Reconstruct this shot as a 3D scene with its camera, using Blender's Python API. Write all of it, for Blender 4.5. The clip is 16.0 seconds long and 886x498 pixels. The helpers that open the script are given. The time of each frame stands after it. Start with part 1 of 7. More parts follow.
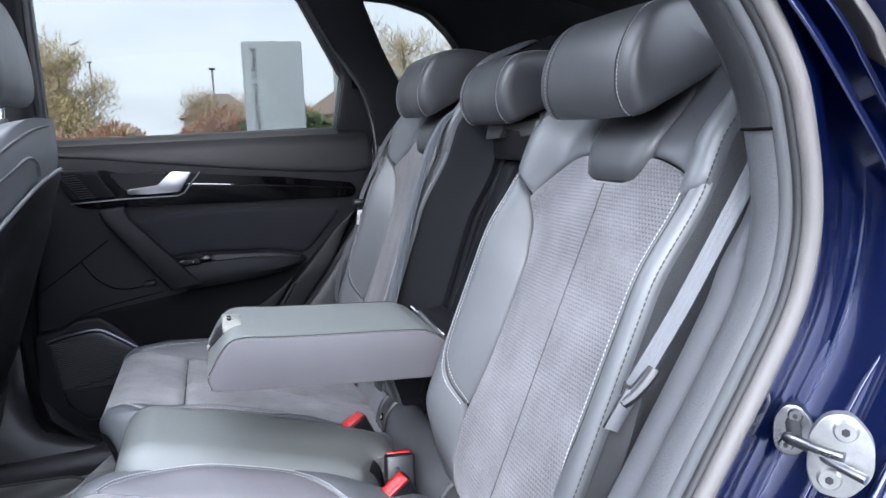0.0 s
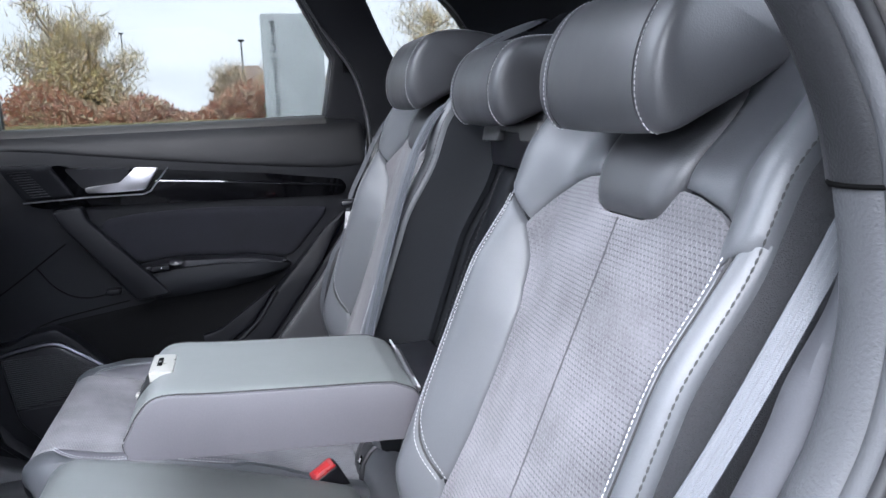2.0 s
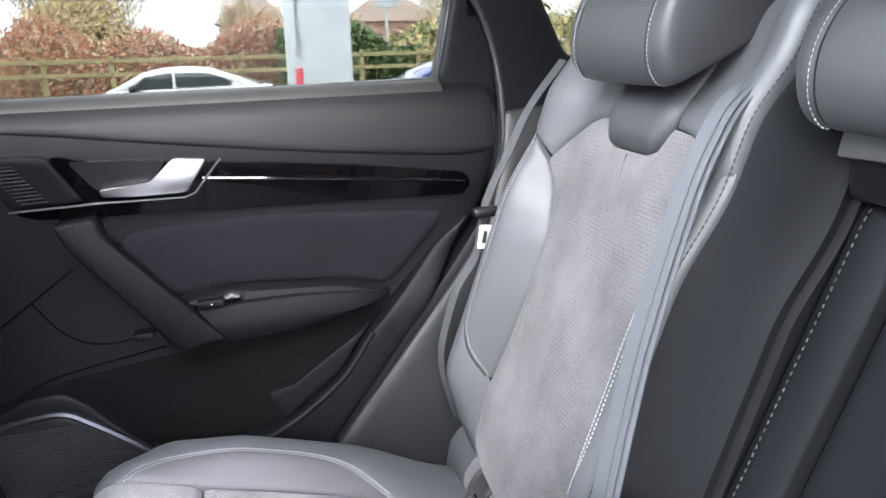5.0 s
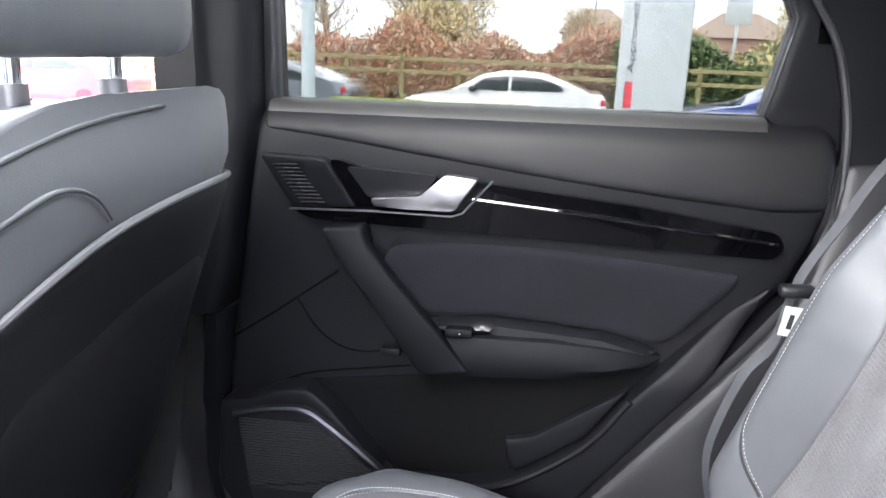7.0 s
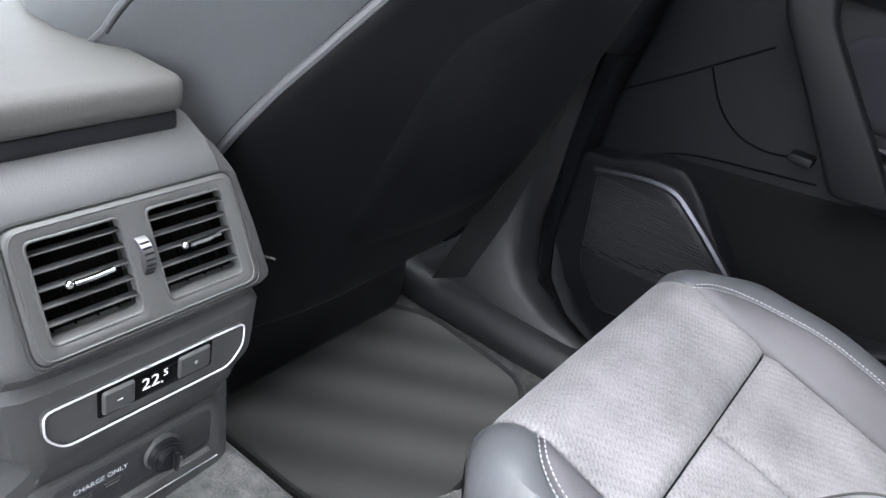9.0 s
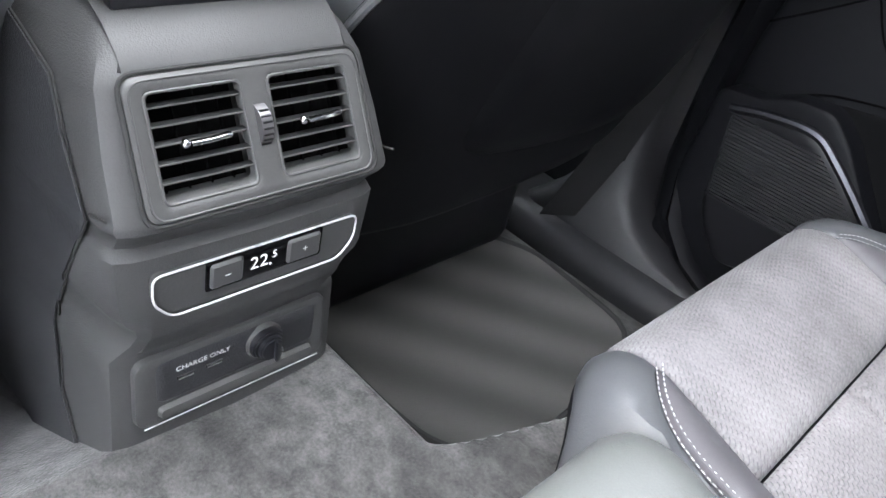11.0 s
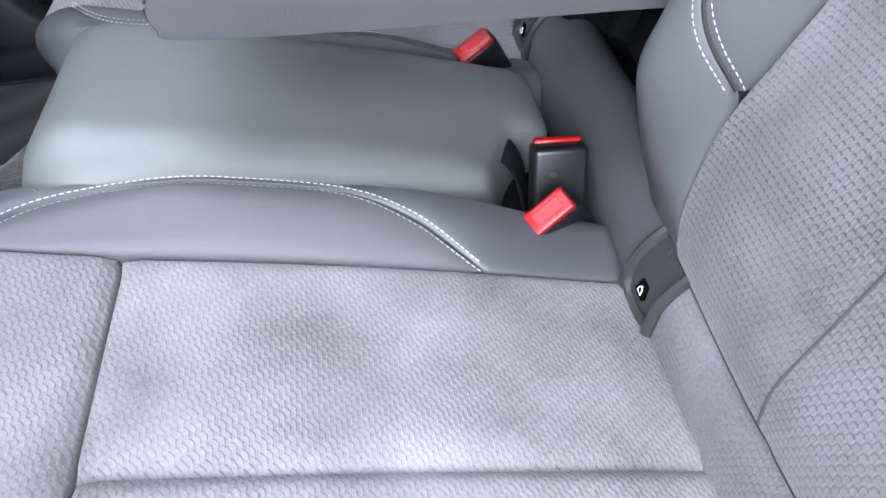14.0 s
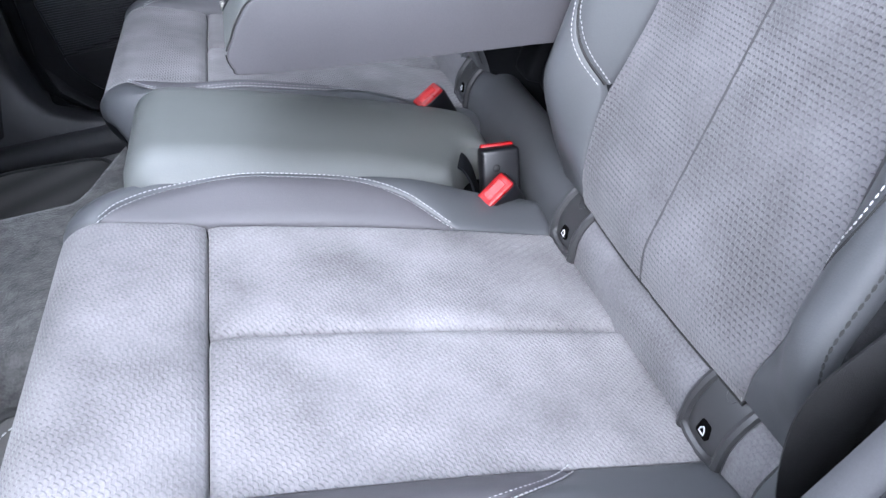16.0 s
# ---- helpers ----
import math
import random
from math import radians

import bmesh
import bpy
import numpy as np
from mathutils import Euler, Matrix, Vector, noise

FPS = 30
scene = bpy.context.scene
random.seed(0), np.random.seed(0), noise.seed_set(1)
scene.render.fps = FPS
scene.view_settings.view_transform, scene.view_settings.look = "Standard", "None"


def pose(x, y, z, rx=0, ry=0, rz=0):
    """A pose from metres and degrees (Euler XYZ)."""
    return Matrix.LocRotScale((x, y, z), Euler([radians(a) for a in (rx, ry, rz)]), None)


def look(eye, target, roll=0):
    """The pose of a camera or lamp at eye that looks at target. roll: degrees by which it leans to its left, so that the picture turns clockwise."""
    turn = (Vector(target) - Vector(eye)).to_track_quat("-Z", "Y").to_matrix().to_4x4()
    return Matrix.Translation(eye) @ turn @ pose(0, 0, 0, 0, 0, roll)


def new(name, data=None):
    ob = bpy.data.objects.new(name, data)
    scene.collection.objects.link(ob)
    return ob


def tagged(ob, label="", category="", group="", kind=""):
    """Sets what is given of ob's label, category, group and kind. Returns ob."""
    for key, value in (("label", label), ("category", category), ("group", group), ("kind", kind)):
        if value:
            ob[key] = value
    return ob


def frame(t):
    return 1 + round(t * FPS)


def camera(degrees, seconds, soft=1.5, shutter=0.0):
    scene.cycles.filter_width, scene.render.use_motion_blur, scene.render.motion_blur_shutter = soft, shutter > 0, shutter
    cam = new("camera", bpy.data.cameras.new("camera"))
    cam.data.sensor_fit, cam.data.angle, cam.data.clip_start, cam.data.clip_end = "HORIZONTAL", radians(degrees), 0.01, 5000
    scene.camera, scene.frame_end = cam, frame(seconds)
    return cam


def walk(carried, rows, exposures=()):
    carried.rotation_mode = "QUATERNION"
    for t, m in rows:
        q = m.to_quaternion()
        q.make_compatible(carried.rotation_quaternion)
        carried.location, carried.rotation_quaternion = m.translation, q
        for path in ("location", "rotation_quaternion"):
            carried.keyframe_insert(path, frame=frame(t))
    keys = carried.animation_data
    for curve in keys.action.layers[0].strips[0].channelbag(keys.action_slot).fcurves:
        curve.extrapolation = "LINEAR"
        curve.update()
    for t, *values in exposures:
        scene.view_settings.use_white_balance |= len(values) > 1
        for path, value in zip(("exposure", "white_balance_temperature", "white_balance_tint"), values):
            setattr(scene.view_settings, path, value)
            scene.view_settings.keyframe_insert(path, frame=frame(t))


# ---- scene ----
cam = camera(61.1, 16.0)
PATH = [
    (0, (0.0741, -1.1337, 1.2031), (0.6504, 0.7579, 0.9035), -1.21),
    (0.5, (0.0882, -1.1248, 1.2024), (0.6604, 0.7643, 0.8804), -1.34),
    (1, (0.1143, -1.0863, 1.2102), (0.6702, 0.8049, 0.8719), -1.22),
    (1.5, (0.1523, -1.0191, 1.2195), (0.6811, 0.8770, 0.8658), -1.09),
    (2, (0.1993, -0.9385, 1.2410), (0.6966, 0.9632, 0.8722), -0.95),
    (2.5, (0.2296, -0.8800, 1.2472), (0.6995, 1.0240, 0.8552), -0.58),
    (3, (0.2157, -0.8165, 1.2454), (0.6728, 1.0851, 0.8273), -0.23),
    (3.2, (0.2074, -0.7826, 1.2486), (0.6650, 1.1158, 0.8166), -0.28),
    (5.3, (0.0880, -0.3437, 1.2937), (0.5596, 1.5258, 0.7620), -0.44),
    (5.5, (0.0896, -0.3228, 1.3010), (0.5138, 1.5586, 0.7715), -0.51),
    (6, (0.1171, -0.2894, 1.3005), (0.3254, 1.6384, 0.8102), -0.23),
    (6.5, (0.1426, -0.2509, 1.3055), (0.0807, 1.6952, 0.8484), 1.11),
    (7, (0.1469, -0.2539, 1.2927), (-0.1732, 1.6506, 0.7729), 3.30),
    (7.5, (0.1303, -0.2602, 1.2810), (-0.3756, 1.5517, 0.6021), 6.24),
    (8, (0.0870, -0.2606, 1.2648), (-0.5352, 1.4440, 0.4240), 10.16),
    (8.5, (0.0449, -0.2546, 1.1999), (-0.6836, 1.3488, 0.2521), 13.95),
    (9, (0.0255, -0.2399, 1.1452), (-0.8277, 1.2516, 0.1217), 15.67),
    (9.2, (0.0273, -0.2272, 1.1207), (-0.8743, 1.2238, 0.0806), 15.87),
    (11.3, (0.0138, -0.2406, 1.0945), (-0.9516, 1.0387, -0.1019), 16.50),
    (11.5, (0.0161, -0.2685, 1.1018), (-0.9017, 1.0275, -0.1140), 16.27),
    (12, (0.0338, -0.3511, 1.1146), (-0.7229, 1.0084, -0.1421), 14.83),
    (12.5, (0.0612, -0.4339, 1.1278), (-0.5084, 0.9837, -0.1629), 11.35),
    (13, (0.0848, -0.4834, 1.1175), (-0.2316, 0.9785, -0.2101), 7.29),
    (13.5, (0.1310, -0.5254, 1.1119), (0.0598, 0.9225, -0.2660), 2.16),
    (14, (0.1759, -0.5438, 1.0827), (0.3171, 0.8891, -0.3055), -3.60),
    (14.5, (0.1966, -0.5574, 1.0705), (0.5357, 0.7908, -0.3673), -5.36),
    (15, (0.1936, -0.5959, 1.0763), (0.6177, 0.7005, -0.3864), -4.96),
    (15.5, (0.1555, -0.6706, 1.1061), (0.5583, 0.7186, -0.2751), -5.04),
    (16, (0.0921, -0.7961, 1.1307), (0.4346, 0.7910, -0.0370), -4.03),
]
# The car stands nose-down on a slope: all of it is laid out square to the car and then set at this pose.
CAR = pose(0, 0, 0, 0, -3.4, 0)
EXPOSURE = [(0.0, 3.0, 5800, 11), (2.0, 3.14, 5850, 12), (3.2, 3.32, 5900, 12), (5.3, 4.05, 6250, 11), (6.5, 4.0, 6300, 11), (7.5, 4.08, 6250, 12), (8.5, 3.98, 6300, 11), (9.0, 3.9, 6300, 10), (11.5, 3.86, 6400, 10), (12.5, 3.38, 6450, 13), (13.5, 2.96, 5950, 12), (14.5, 2.84, 5650, 12), (15.5, 2.88, 5600, 11), (16.0, 2.9, 5700, 12)]
walk(cam, [(t, look(eye, target, roll)) for t, eye, target, roll in PATH], EXPOSURE)

# ---- light ----
world = bpy.data.worlds.new("overcast_sky")
scene.world = world
world.use_nodes = True
wn = world.node_tree
sky = wn.nodes.new("ShaderNodeTexSky")
sky.sky_type, sky.sun_disc = "NISHITA", False
sky.sun_elevation, sky.sun_rotation = radians(38), radians(200)
sky.dust_density = 3.0
cloud = wn.nodes.new("ShaderNodeTexNoise")
cloud.inputs["Scale"].default_value, cloud.inputs["Detail"].default_value = 3.5, 5.0
stretch = wn.nodes.new("ShaderNodeMapping")
stretch.inputs["Scale"].default_value = (1.0, 1.0, 4.0)
where = wn.nodes.new("ShaderNodeTexCoord")
wn.links.new(where.outputs["Generated"], stretch.inputs["Vector"])
wn.links.new(stretch.outputs["Vector"], cloud.inputs["Vector"])
cover = wn.nodes.new("ShaderNodeMapRange")
cover.inputs[1].default_value, cover.inputs[2].default_value = 0.35, 0.6
cover.inputs[3].default_value, cover.inputs[4].default_value = 0.74, 0.97
wn.links.new(cloud.outputs["Fac"], cover.inputs[0])
veil = wn.nodes.new("ShaderNodeMix")
veil.data_type = "RGBA"
veil.inputs["B"].default_value = (9.0, 9.3, 9.8, 1)
wn.links.new(cover.outputs[0], veil.inputs["Factor"])
wn.links.new(sky.outputs[0], veil.inputs["A"])
wn.links.new(veil.outputs["Result"], wn.nodes["Background"].inputs["Color"])
wn.nodes["Background"].inputs["Strength"].default_value = 0.165
sun_data = bpy.data.lights.new("sun", "SUN")
sun_data.energy, sun_data.angle, sun_data.color = 0.6, radians(50), (1.0, 0.97, 0.93)
sun = new("sun", sun_data)
sun.matrix_world = look((0, 0, 30), (5.5, 10, 23.6))


# ---- materials ----
def material(name, colour, rough=0.5, metal=0.0, spot=0.15, spot_size=40.0, grain=0.0, grain_size=900.0, coat=0.0, spec=0.5, second=None, sheen=0.0, rough_var=0.1):
    """A surface with colour mottling at two scales, uneven gloss and fine relief."""
    m = bpy.data.materials.new(name)
    m.use_nodes = True
    n, l = m.node_tree.nodes, m.node_tree.links
    b = n["Principled BSDF"]
    co = n.new("ShaderNodeTexCoord")
    big = n.new("ShaderNodeTexNoise")
    big.inputs["Scale"].default_value, big.inputs["Detail"].default_value = spot_size, 4.0
    l.new(co.outputs["Object"], big.inputs["Vector"])
    fine = n.new("ShaderNodeTexNoise")
    fine.inputs["Scale"].default_value, fine.inputs["Detail"].default_value = grain_size, 2.0
    l.new(co.outputs["Object"], fine.inputs["Vector"])
    both = n.new("ShaderNodeMath")
    both.operation = "MULTIPLY_ADD"
    both.inputs[1].default_value, both.inputs[2].default_value = 0.35, 0.0
    l.new(fine.outputs["Fac"], both.inputs[0])
    add = n.new("ShaderNodeMath")
    add.operation = "MULTIPLY_ADD"
    add.inputs[1].default_value = 0.65
    l.new(big.outputs["Fac"], add.inputs[0])
    l.new(both.outputs[0], add.inputs[2])
    ramp = n.new("ShaderNodeMapRange")
    ramp.inputs[1].default_value, ramp.inputs[2].default_value = 0.3, 0.7
    l.new(add.outputs[0], ramp.inputs[0])
    mix = n.new("ShaderNodeMix")
    mix.data_type = "RGBA"
    lo = [c * (1 - spot) for c in colour]
    hi = [min(1, c * (1 + spot)) for c in colour] if second is None else list(second)
    mix.inputs["A"].default_value, mix.inputs["B"].default_value = (*lo, 1), (*hi, 1)
    l.new(ramp.outputs[0], mix.inputs["Factor"])
    l.new(mix.outputs["Result"], b.inputs["Base Color"])
    rr = n.new("ShaderNodeMapRange")
    rr.inputs[3].default_value, rr.inputs[4].default_value = max(0.02, rough - rough_var), min(1, rough + rough_var)
    l.new(big.outputs["Fac"], rr.inputs[0])
    l.new(rr.outputs[0], b.inputs["Roughness"])
    b.inputs["Metallic"].default_value = metal
    b.inputs["Coat Weight"].default_value = coat
    b.inputs["Coat Roughness"].default_value = 0.04
    b.inputs["Specular IOR Level"].default_value = spec
    if sheen:
        b.inputs["Sheen Weight"].default_value = sheen
        b.inputs["Sheen Roughness"].default_value = 0.4
    if grain:
        bump = n.new("ShaderNodeBump")
        bump.inputs["Strength"].default_value, bump.inputs["Distance"].default_value = grain, 0.001
        l.new(fine.outputs["Fac"], bump.inputs["Height"])
        l.new(bump.outputs[0], b.inputs["Normal"])
    return m


def leather_material(name, colour, rough=0.42, spec=0.58):
    """Fine-grained leather: small cells in the relief."""
    m = material(name, colour, rough, spot=0.12, spot_size=9.0, grain=0.0, rough_var=0.07, spec=spec)
    n, l = m.node_tree.nodes, m.node_tree.links
    co = n.new("ShaderNodeTexCoord")
    cell = n.new("ShaderNodeTexVoronoi")
    cell.inputs["Scale"].default_value = 700.0
    l.new(co.outputs["Object"], cell.inputs["Vector"])
    bump = n.new("ShaderNodeBump")
    bump.inputs["Strength"].default_value, bump.inputs["Distance"].default_value = 0.12, 0.0006
    l.new(cell.outputs["Distance"], bump.inputs["Height"])
    wave = n.new("ShaderNodeTexNoise")
    wave.inputs["Scale"].default_value, wave.inputs["Detail"].default_value = 14.0, 2.0
    l.new(co.outputs["Object"], wave.inputs["Vector"])
    soft = n.new("ShaderNodeBump")
    soft.inputs["Strength"].default_value, soft.inputs["Distance"].default_value = 0.18, 0.006
    l.new(wave.outputs["Fac"], soft.inputs["Height"])
    l.new(soft.outputs[0], bump.inputs["Normal"])
    l.new(bump.outputs[0], n["Principled BSDF"].inputs["Normal"])
    return m


def suede_material(name, colour, embossed):
    """Suede with brushed patches; embossed: rows of small overlapping scales pressed into it (texture coordinates in metres)."""
    m = material(name, colour, 0.9, spot=0.42, spot_size=12.0, grain=0.0, grain_size=450.0, sheen=0.16 if embossed else 0.03, spec=0.2)
    n, l = m.node_tree.nodes, m.node_tree.links
    co = n.new("ShaderNodeTexCoord")
    nap = n.new("ShaderNodeTexNoise")
    nap.inputs["Scale"].default_value = 1400.0
    l.new(co.outputs["Object"], nap.inputs["Vector"])
    bump = n.new("ShaderNodeBump")
    bump.inputs["Strength"].default_value, bump.inputs["Distance"].default_value = 0.25, 0.0006
    l.new(nap.outputs["Fac"], bump.inputs["Height"])
    l.new(bump.outputs[0], n["Principled BSDF"].inputs["Normal"])
    if embossed:
        scale = n.new("ShaderNodeMapping")
        scale.inputs["Scale"].default_value = (1000.0, 1000.0, 1.0)
        l.new(co.outputs["UV"], scale.inputs["Vector"])
        def sums(op, x, y=None, z=None):
            nd = n.new("ShaderNodeMath")
            nd.operation = op
            for k, w in enumerate((x, y, z)):
                if w is None:
                    continue
                if isinstance(w, (int, float)):
                    nd.inputs[k].default_value = w
                else:
                    l.new(w, nd.inputs[k])
            return nd.outputs[0]
        axes = n.new("ShaderNodeSeparateXYZ")
        l.new(scale.outputs[0], axes.inputs[0])
        wob = n.new("ShaderNodeTexNoise")
        wob.inputs["Scale"].default_value = 55.0
        l.new(co.outputs["Object"], wob.inputs["Vector"])
        wide_mm, high_mm, slant = (6.0, 9.6, 0.8) if embossed == "cushion" else (5.4, 9.2, 0.0)
        # two staggered sets of short curved steps, the higher one showing
        def scales(shift):
            col = sums("SUBTRACT", sums("FRACT", sums("ADD", sums("DIVIDE", axes.outputs["X"], wide_mm), shift)), 0.5)
            far = sums("MULTIPLY", col, col)
            row = sums("ADD", sums("DIVIDE", axes.outputs["Y"], high_mm), shift)
            row = sums("MULTIPLY_ADD", axes.outputs["X"], slant / high_mm, sums("MULTIPLY_ADD", wob.outputs["Fac"], 0.16, row))
            saw = sums("FRACT", sums("ADD", sums("MULTIPLY_ADD", far, 0.75, row), 1000.0))
            wide = n.new("ShaderNodeMapRange")
            wide.interpolation_type = "SMOOTHSTEP"
            wide.inputs[1].default_value, wide.inputs[2].default_value = (0.04, 0.15) if embossed == "cushion" else (0.07, 0.21)
            wide.inputs[3].default_value, wide.inputs[4].default_value = 1.0, 0.0
            l.new(far, wide.inputs[0])
            low = n.new("ShaderNodeMapRange")
            low.inputs[1].default_value, low.inputs[2].default_value = 0.5, 1.0
            l.new(saw, low.inputs[0])
            return sums("MULTIPLY", low.outputs[0], wide.outputs[0])
        step = sums("MAXIMUM", scales(0.0), scales(0.5))
        ridge = n.new("ShaderNodeBump")
        ridge.inputs["Strength"].default_value, ridge.inputs["Distance"].default_value = 0.6, 0.0019
        # brushed patches, where the nap lies flat and the pattern fades
        patch = n.new("ShaderNodeTexNoise")
        patch.inputs["Scale"].default_value, patch.inputs["Detail"].default_value = 13.0, 5.0
        l.new(co.outputs["Object"], patch.inputs["Vector"])
        much = n.new("ShaderNodeMapRange")
        much.inputs[1].default_value, much.inputs[2].default_value = 0.36, 0.62
        much.inputs[3].default_value, much.inputs[4].default_value = {"cushion": (0.42, 1.0), "roll": (0.0, 0.6)}.get(embossed, (0.3, 1.0))
        l.new(patch.outputs["Fac"], much.inputs[0])
        l.new(sums("MULTIPLY", step, much.outputs[0]), ridge.inputs["Height"])
        l.new(bump.outputs[0], ridge.inputs["Normal"])
        l.new(ridge.outputs[0], n["Principled BSDF"].inputs["Normal"])
        # the pressed line under each scale's edge is darker: its shade is painted in
        line = n.new("ShaderNodeMapRange")
        line.interpolation_type = "SMOOTHSTEP"
        line.inputs[1].default_value, line.inputs[2].default_value = 0.62, 0.92
        line.inputs[3].default_value, line.inputs[4].default_value = 0.0, (0.52 if embossed == "cushion" else 0.72)
        l.new(step, line.inputs[0])
        tone = n.new("ShaderNodeMix")
        tone.data_type, tone.blend_type = "RGBA", "MULTIPLY"
        tone.inputs["B"].default_value = (0.12, 0.12, 0.14, 1)
        l.new(sums("MULTIPLY", line.outputs[0], much.outputs[0]), tone.inputs["Factor"])
        was = n["Principled BSDF"].inputs["Base Color"].links[0].from_socket
        l.new(was, tone.inputs["A"])
        l.new(tone.outputs["Result"], n["Principled BSDF"].inputs["Base Color"])
    return m


LEATHER = leather_material("grey_black_leather", (0.068, 0.0705, 0.0765), 0.45, 0.58)
# Base lighter than the other leather: sheen on the seat back put into colour.
SEAT_BACK = leather_material("front_seat_leather", (0.095, 0.098, 0.103), 0.5, 0.45)
SHELL = material("dark_seat_shell", (0.0045, 0.0046, 0.0056), 0.5, spec=0.2, grain=0.15, grain_size=1000, spot_size=8)
# Same leather with a lighter base, standing in for reflected sky.
LEATHER_SHEEN = leather_material("sheen_lightened_leather", (0.125, 0.131, 0.128), 0.46, 0.7)
LEATHER_LID = leather_material("matte_lid_leather", (0.066, 0.064, 0.061), 0.6, 0.3)
LEATHER_SIDE = leather_material("grey_vinyl", (0.080, 0.076, 0.084), 0.52, 0.5)
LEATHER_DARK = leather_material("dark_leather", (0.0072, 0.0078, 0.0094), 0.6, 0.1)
LEATHER_HEAD = leather_material("black_headrest_leather", (0.034, 0.0345, 0.0375), 0.45, 0.6)
SUEDE = suede_material("embossed_grey_suede", (0.140, 0.136, 0.144), "back")
SUEDE_CUSHION = suede_material("embossed_grey_cushion_suede", (0.182, 0.175, 0.181), "cushion")
SUEDE_ROLL = suede_material("embossed_grey_roll_suede", (0.138, 0.134, 0.142), "roll")
# Backrest suede again, pattern faded, the far seat's dimness put into its colour.
SUEDE_FAR = suede_material("dimmed_grey_suede", (0.118, 0.113, 0.117), "roll")
SUEDE_DARK = suede_material("dark_suede", (0.0068, 0.007, 0.0098), False)
THREAD = material("white_thread", (0.4, 0.4, 0.41), 0.7, spot=0.1, spot_size=300)
SEAM = material("grey_seam", (0.05, 0.049, 0.053), 0.9)
THREAD_DARK = material("dark_thread", (0.02, 0.02, 0.02), 0.8)
PLASTIC = material("black_grained_plastic", (0.0036, 0.0038, 0.0052), 0.54, spec=0.18, grain=0.25, grain_size=1100, spot_size=12)
MAT_CARPET = material("brushed_mat_carpet", (0.035, 0.0345, 0.0335), 0.95, spot=0.3, spot_size=18, grain=1.0, grain_size=900)
mn, ml = MAT_CARPET.node_tree.nodes, MAT_CARPET.node_tree.links
mat_co = mn.new("ShaderNodeTexCoord")
mat_turn = mn.new("ShaderNodeMapping")
mat_turn.inputs["Rotation"].default_value = (0, 0, radians(-122))
ml.new(mat_co.outputs["Object"], mat_turn.inputs["Vector"])
mat_wave = mn.new("ShaderNodeTexWave")
mat_wave.inputs["Scale"].default_value, mat_wave.inputs["Distortion"].default_value, mat_wave.inputs["Detail"].default_value = 3.7, 0.6, 1.0
ml.new(mat_turn.outputs["Vector"], mat_wave.inputs["Vector"])
mat_tone = mn.new("ShaderNodeMix")
mat_tone.data_type = "RGBA"
mat_tone.inputs["A"].default_value, mat_tone.inputs["B"].default_value = (0.050, 0.049, 0.047, 1), (0.092, 0.090, 0.086, 1)
ml.new(mat_wave.outputs["Fac"], mat_tone.inputs["Factor"])
ml.new(mat_tone.outputs["Result"], mn["Principled BSDF"].inputs["Base Color"])
PLASTIC_GREY = material("grey_grained_plastic", (0.045, 0.0447, 0.045), 0.48, grain=0.25, grain_size=1000, spot_size=10)
TRIM_GREY = material("pale_grained_trim", (0.04, 0.0415, 0.045), 0.62, grain=0.6, grain_size=480, spot_size=10)
SLAT = material("dark_cover_plastic", (0.034, 0.034, 0.036), 0.34, spot_size=15)
VENT = material("black_vent_slat", (0.007, 0.007, 0.0075), 0.35, spot_size=15)
MID_TRIM = material("dark_grey_trim", (0.019, 0.019, 0.021), 0.42, grain=0.5, grain_size=900, spot_size=12)
UPPER_TRIM = material("dark_pillar_trim", (0.011, 0.0113, 0.0125), 0.5, spec=0.4, grain=0.4, grain_size=700, spot_size=12)
PAD = leather_material("grey_side_pad", (0.043, 0.044, 0.049), 0.68, 0.3)
BELT_BLACK = material("black_woven_belt", (0.004, 0.004, 0.005), 0.7, grain=0.6, grain_size=1400)
SMOOTH_BLACK = material("smooth_black_plastic", (0.007, 0.007, 0.009), 0.35, spot_size=15)
FRAME_GREY = material("satin_grey_plastic", (0.054, 0.0535, 0.053), 0.42, spot_size=10)
# Near-black that stands in for shade in openings; also for dark joints.
SHADE_JOINT = material("shade_and_joint_black", (0.0012, 0.0012, 0.0012), 0.95, spot=0.1, spec=0.05)
PIANO = material("piano_black", (0.0015, 0.0015, 0.002), 0.06, spot=0.05, spec=0.3, rough_var=0.02)
PIANO_EDGE = material("polished_black_edge", (0.003, 0.003, 0.004), 0.05, spot=0.05, coat=1.0, spec=1.0, rough_var=0.02)
WAIST = leather_material("soft_waist_rail", (0.0048, 0.0049, 0.0058), 0.52, 0.27)
# Lighter and warmer than the waist rail, to paint in sky sheen.
LEDGE = material("sky_sheen_ledge", (0.016, 0.0152, 0.014), 0.5, spec=0.4, spot=0.08)
SHELL_RIM = material("pale_shell_rim", (0.10, 0.10, 0.105), 0.4, spot=0.05)
CONSOLE_SIDE = material("dark_console_side", (0.032, 0.0325, 0.035), 0.45, grain=0.5, grain_size=900, spot_size=12)
SILVER = material("satin_aluminium", (0.28, 0.272, 0.282), 0.36, 1.0, spot=0.05)
CHROME = material("bright_chrome", (0.78, 0.78, 0.8), 0.1, 1.0, spot=0.03, rough_var=0.03)
SATIN = material("soft_satin_metal", (0.075, 0.077, 0.087), 0.42, 1.0, spot=0.08)
BRIGHT = material("bright_silver_trim", (0.6, 0.6, 0.61), 0.3, 0.25, spot=0.03)
ZINC = material("zinc_steel", (0.34, 0.34, 0.335), 0.38, 0.9, spot=0.15, spot_size=120)
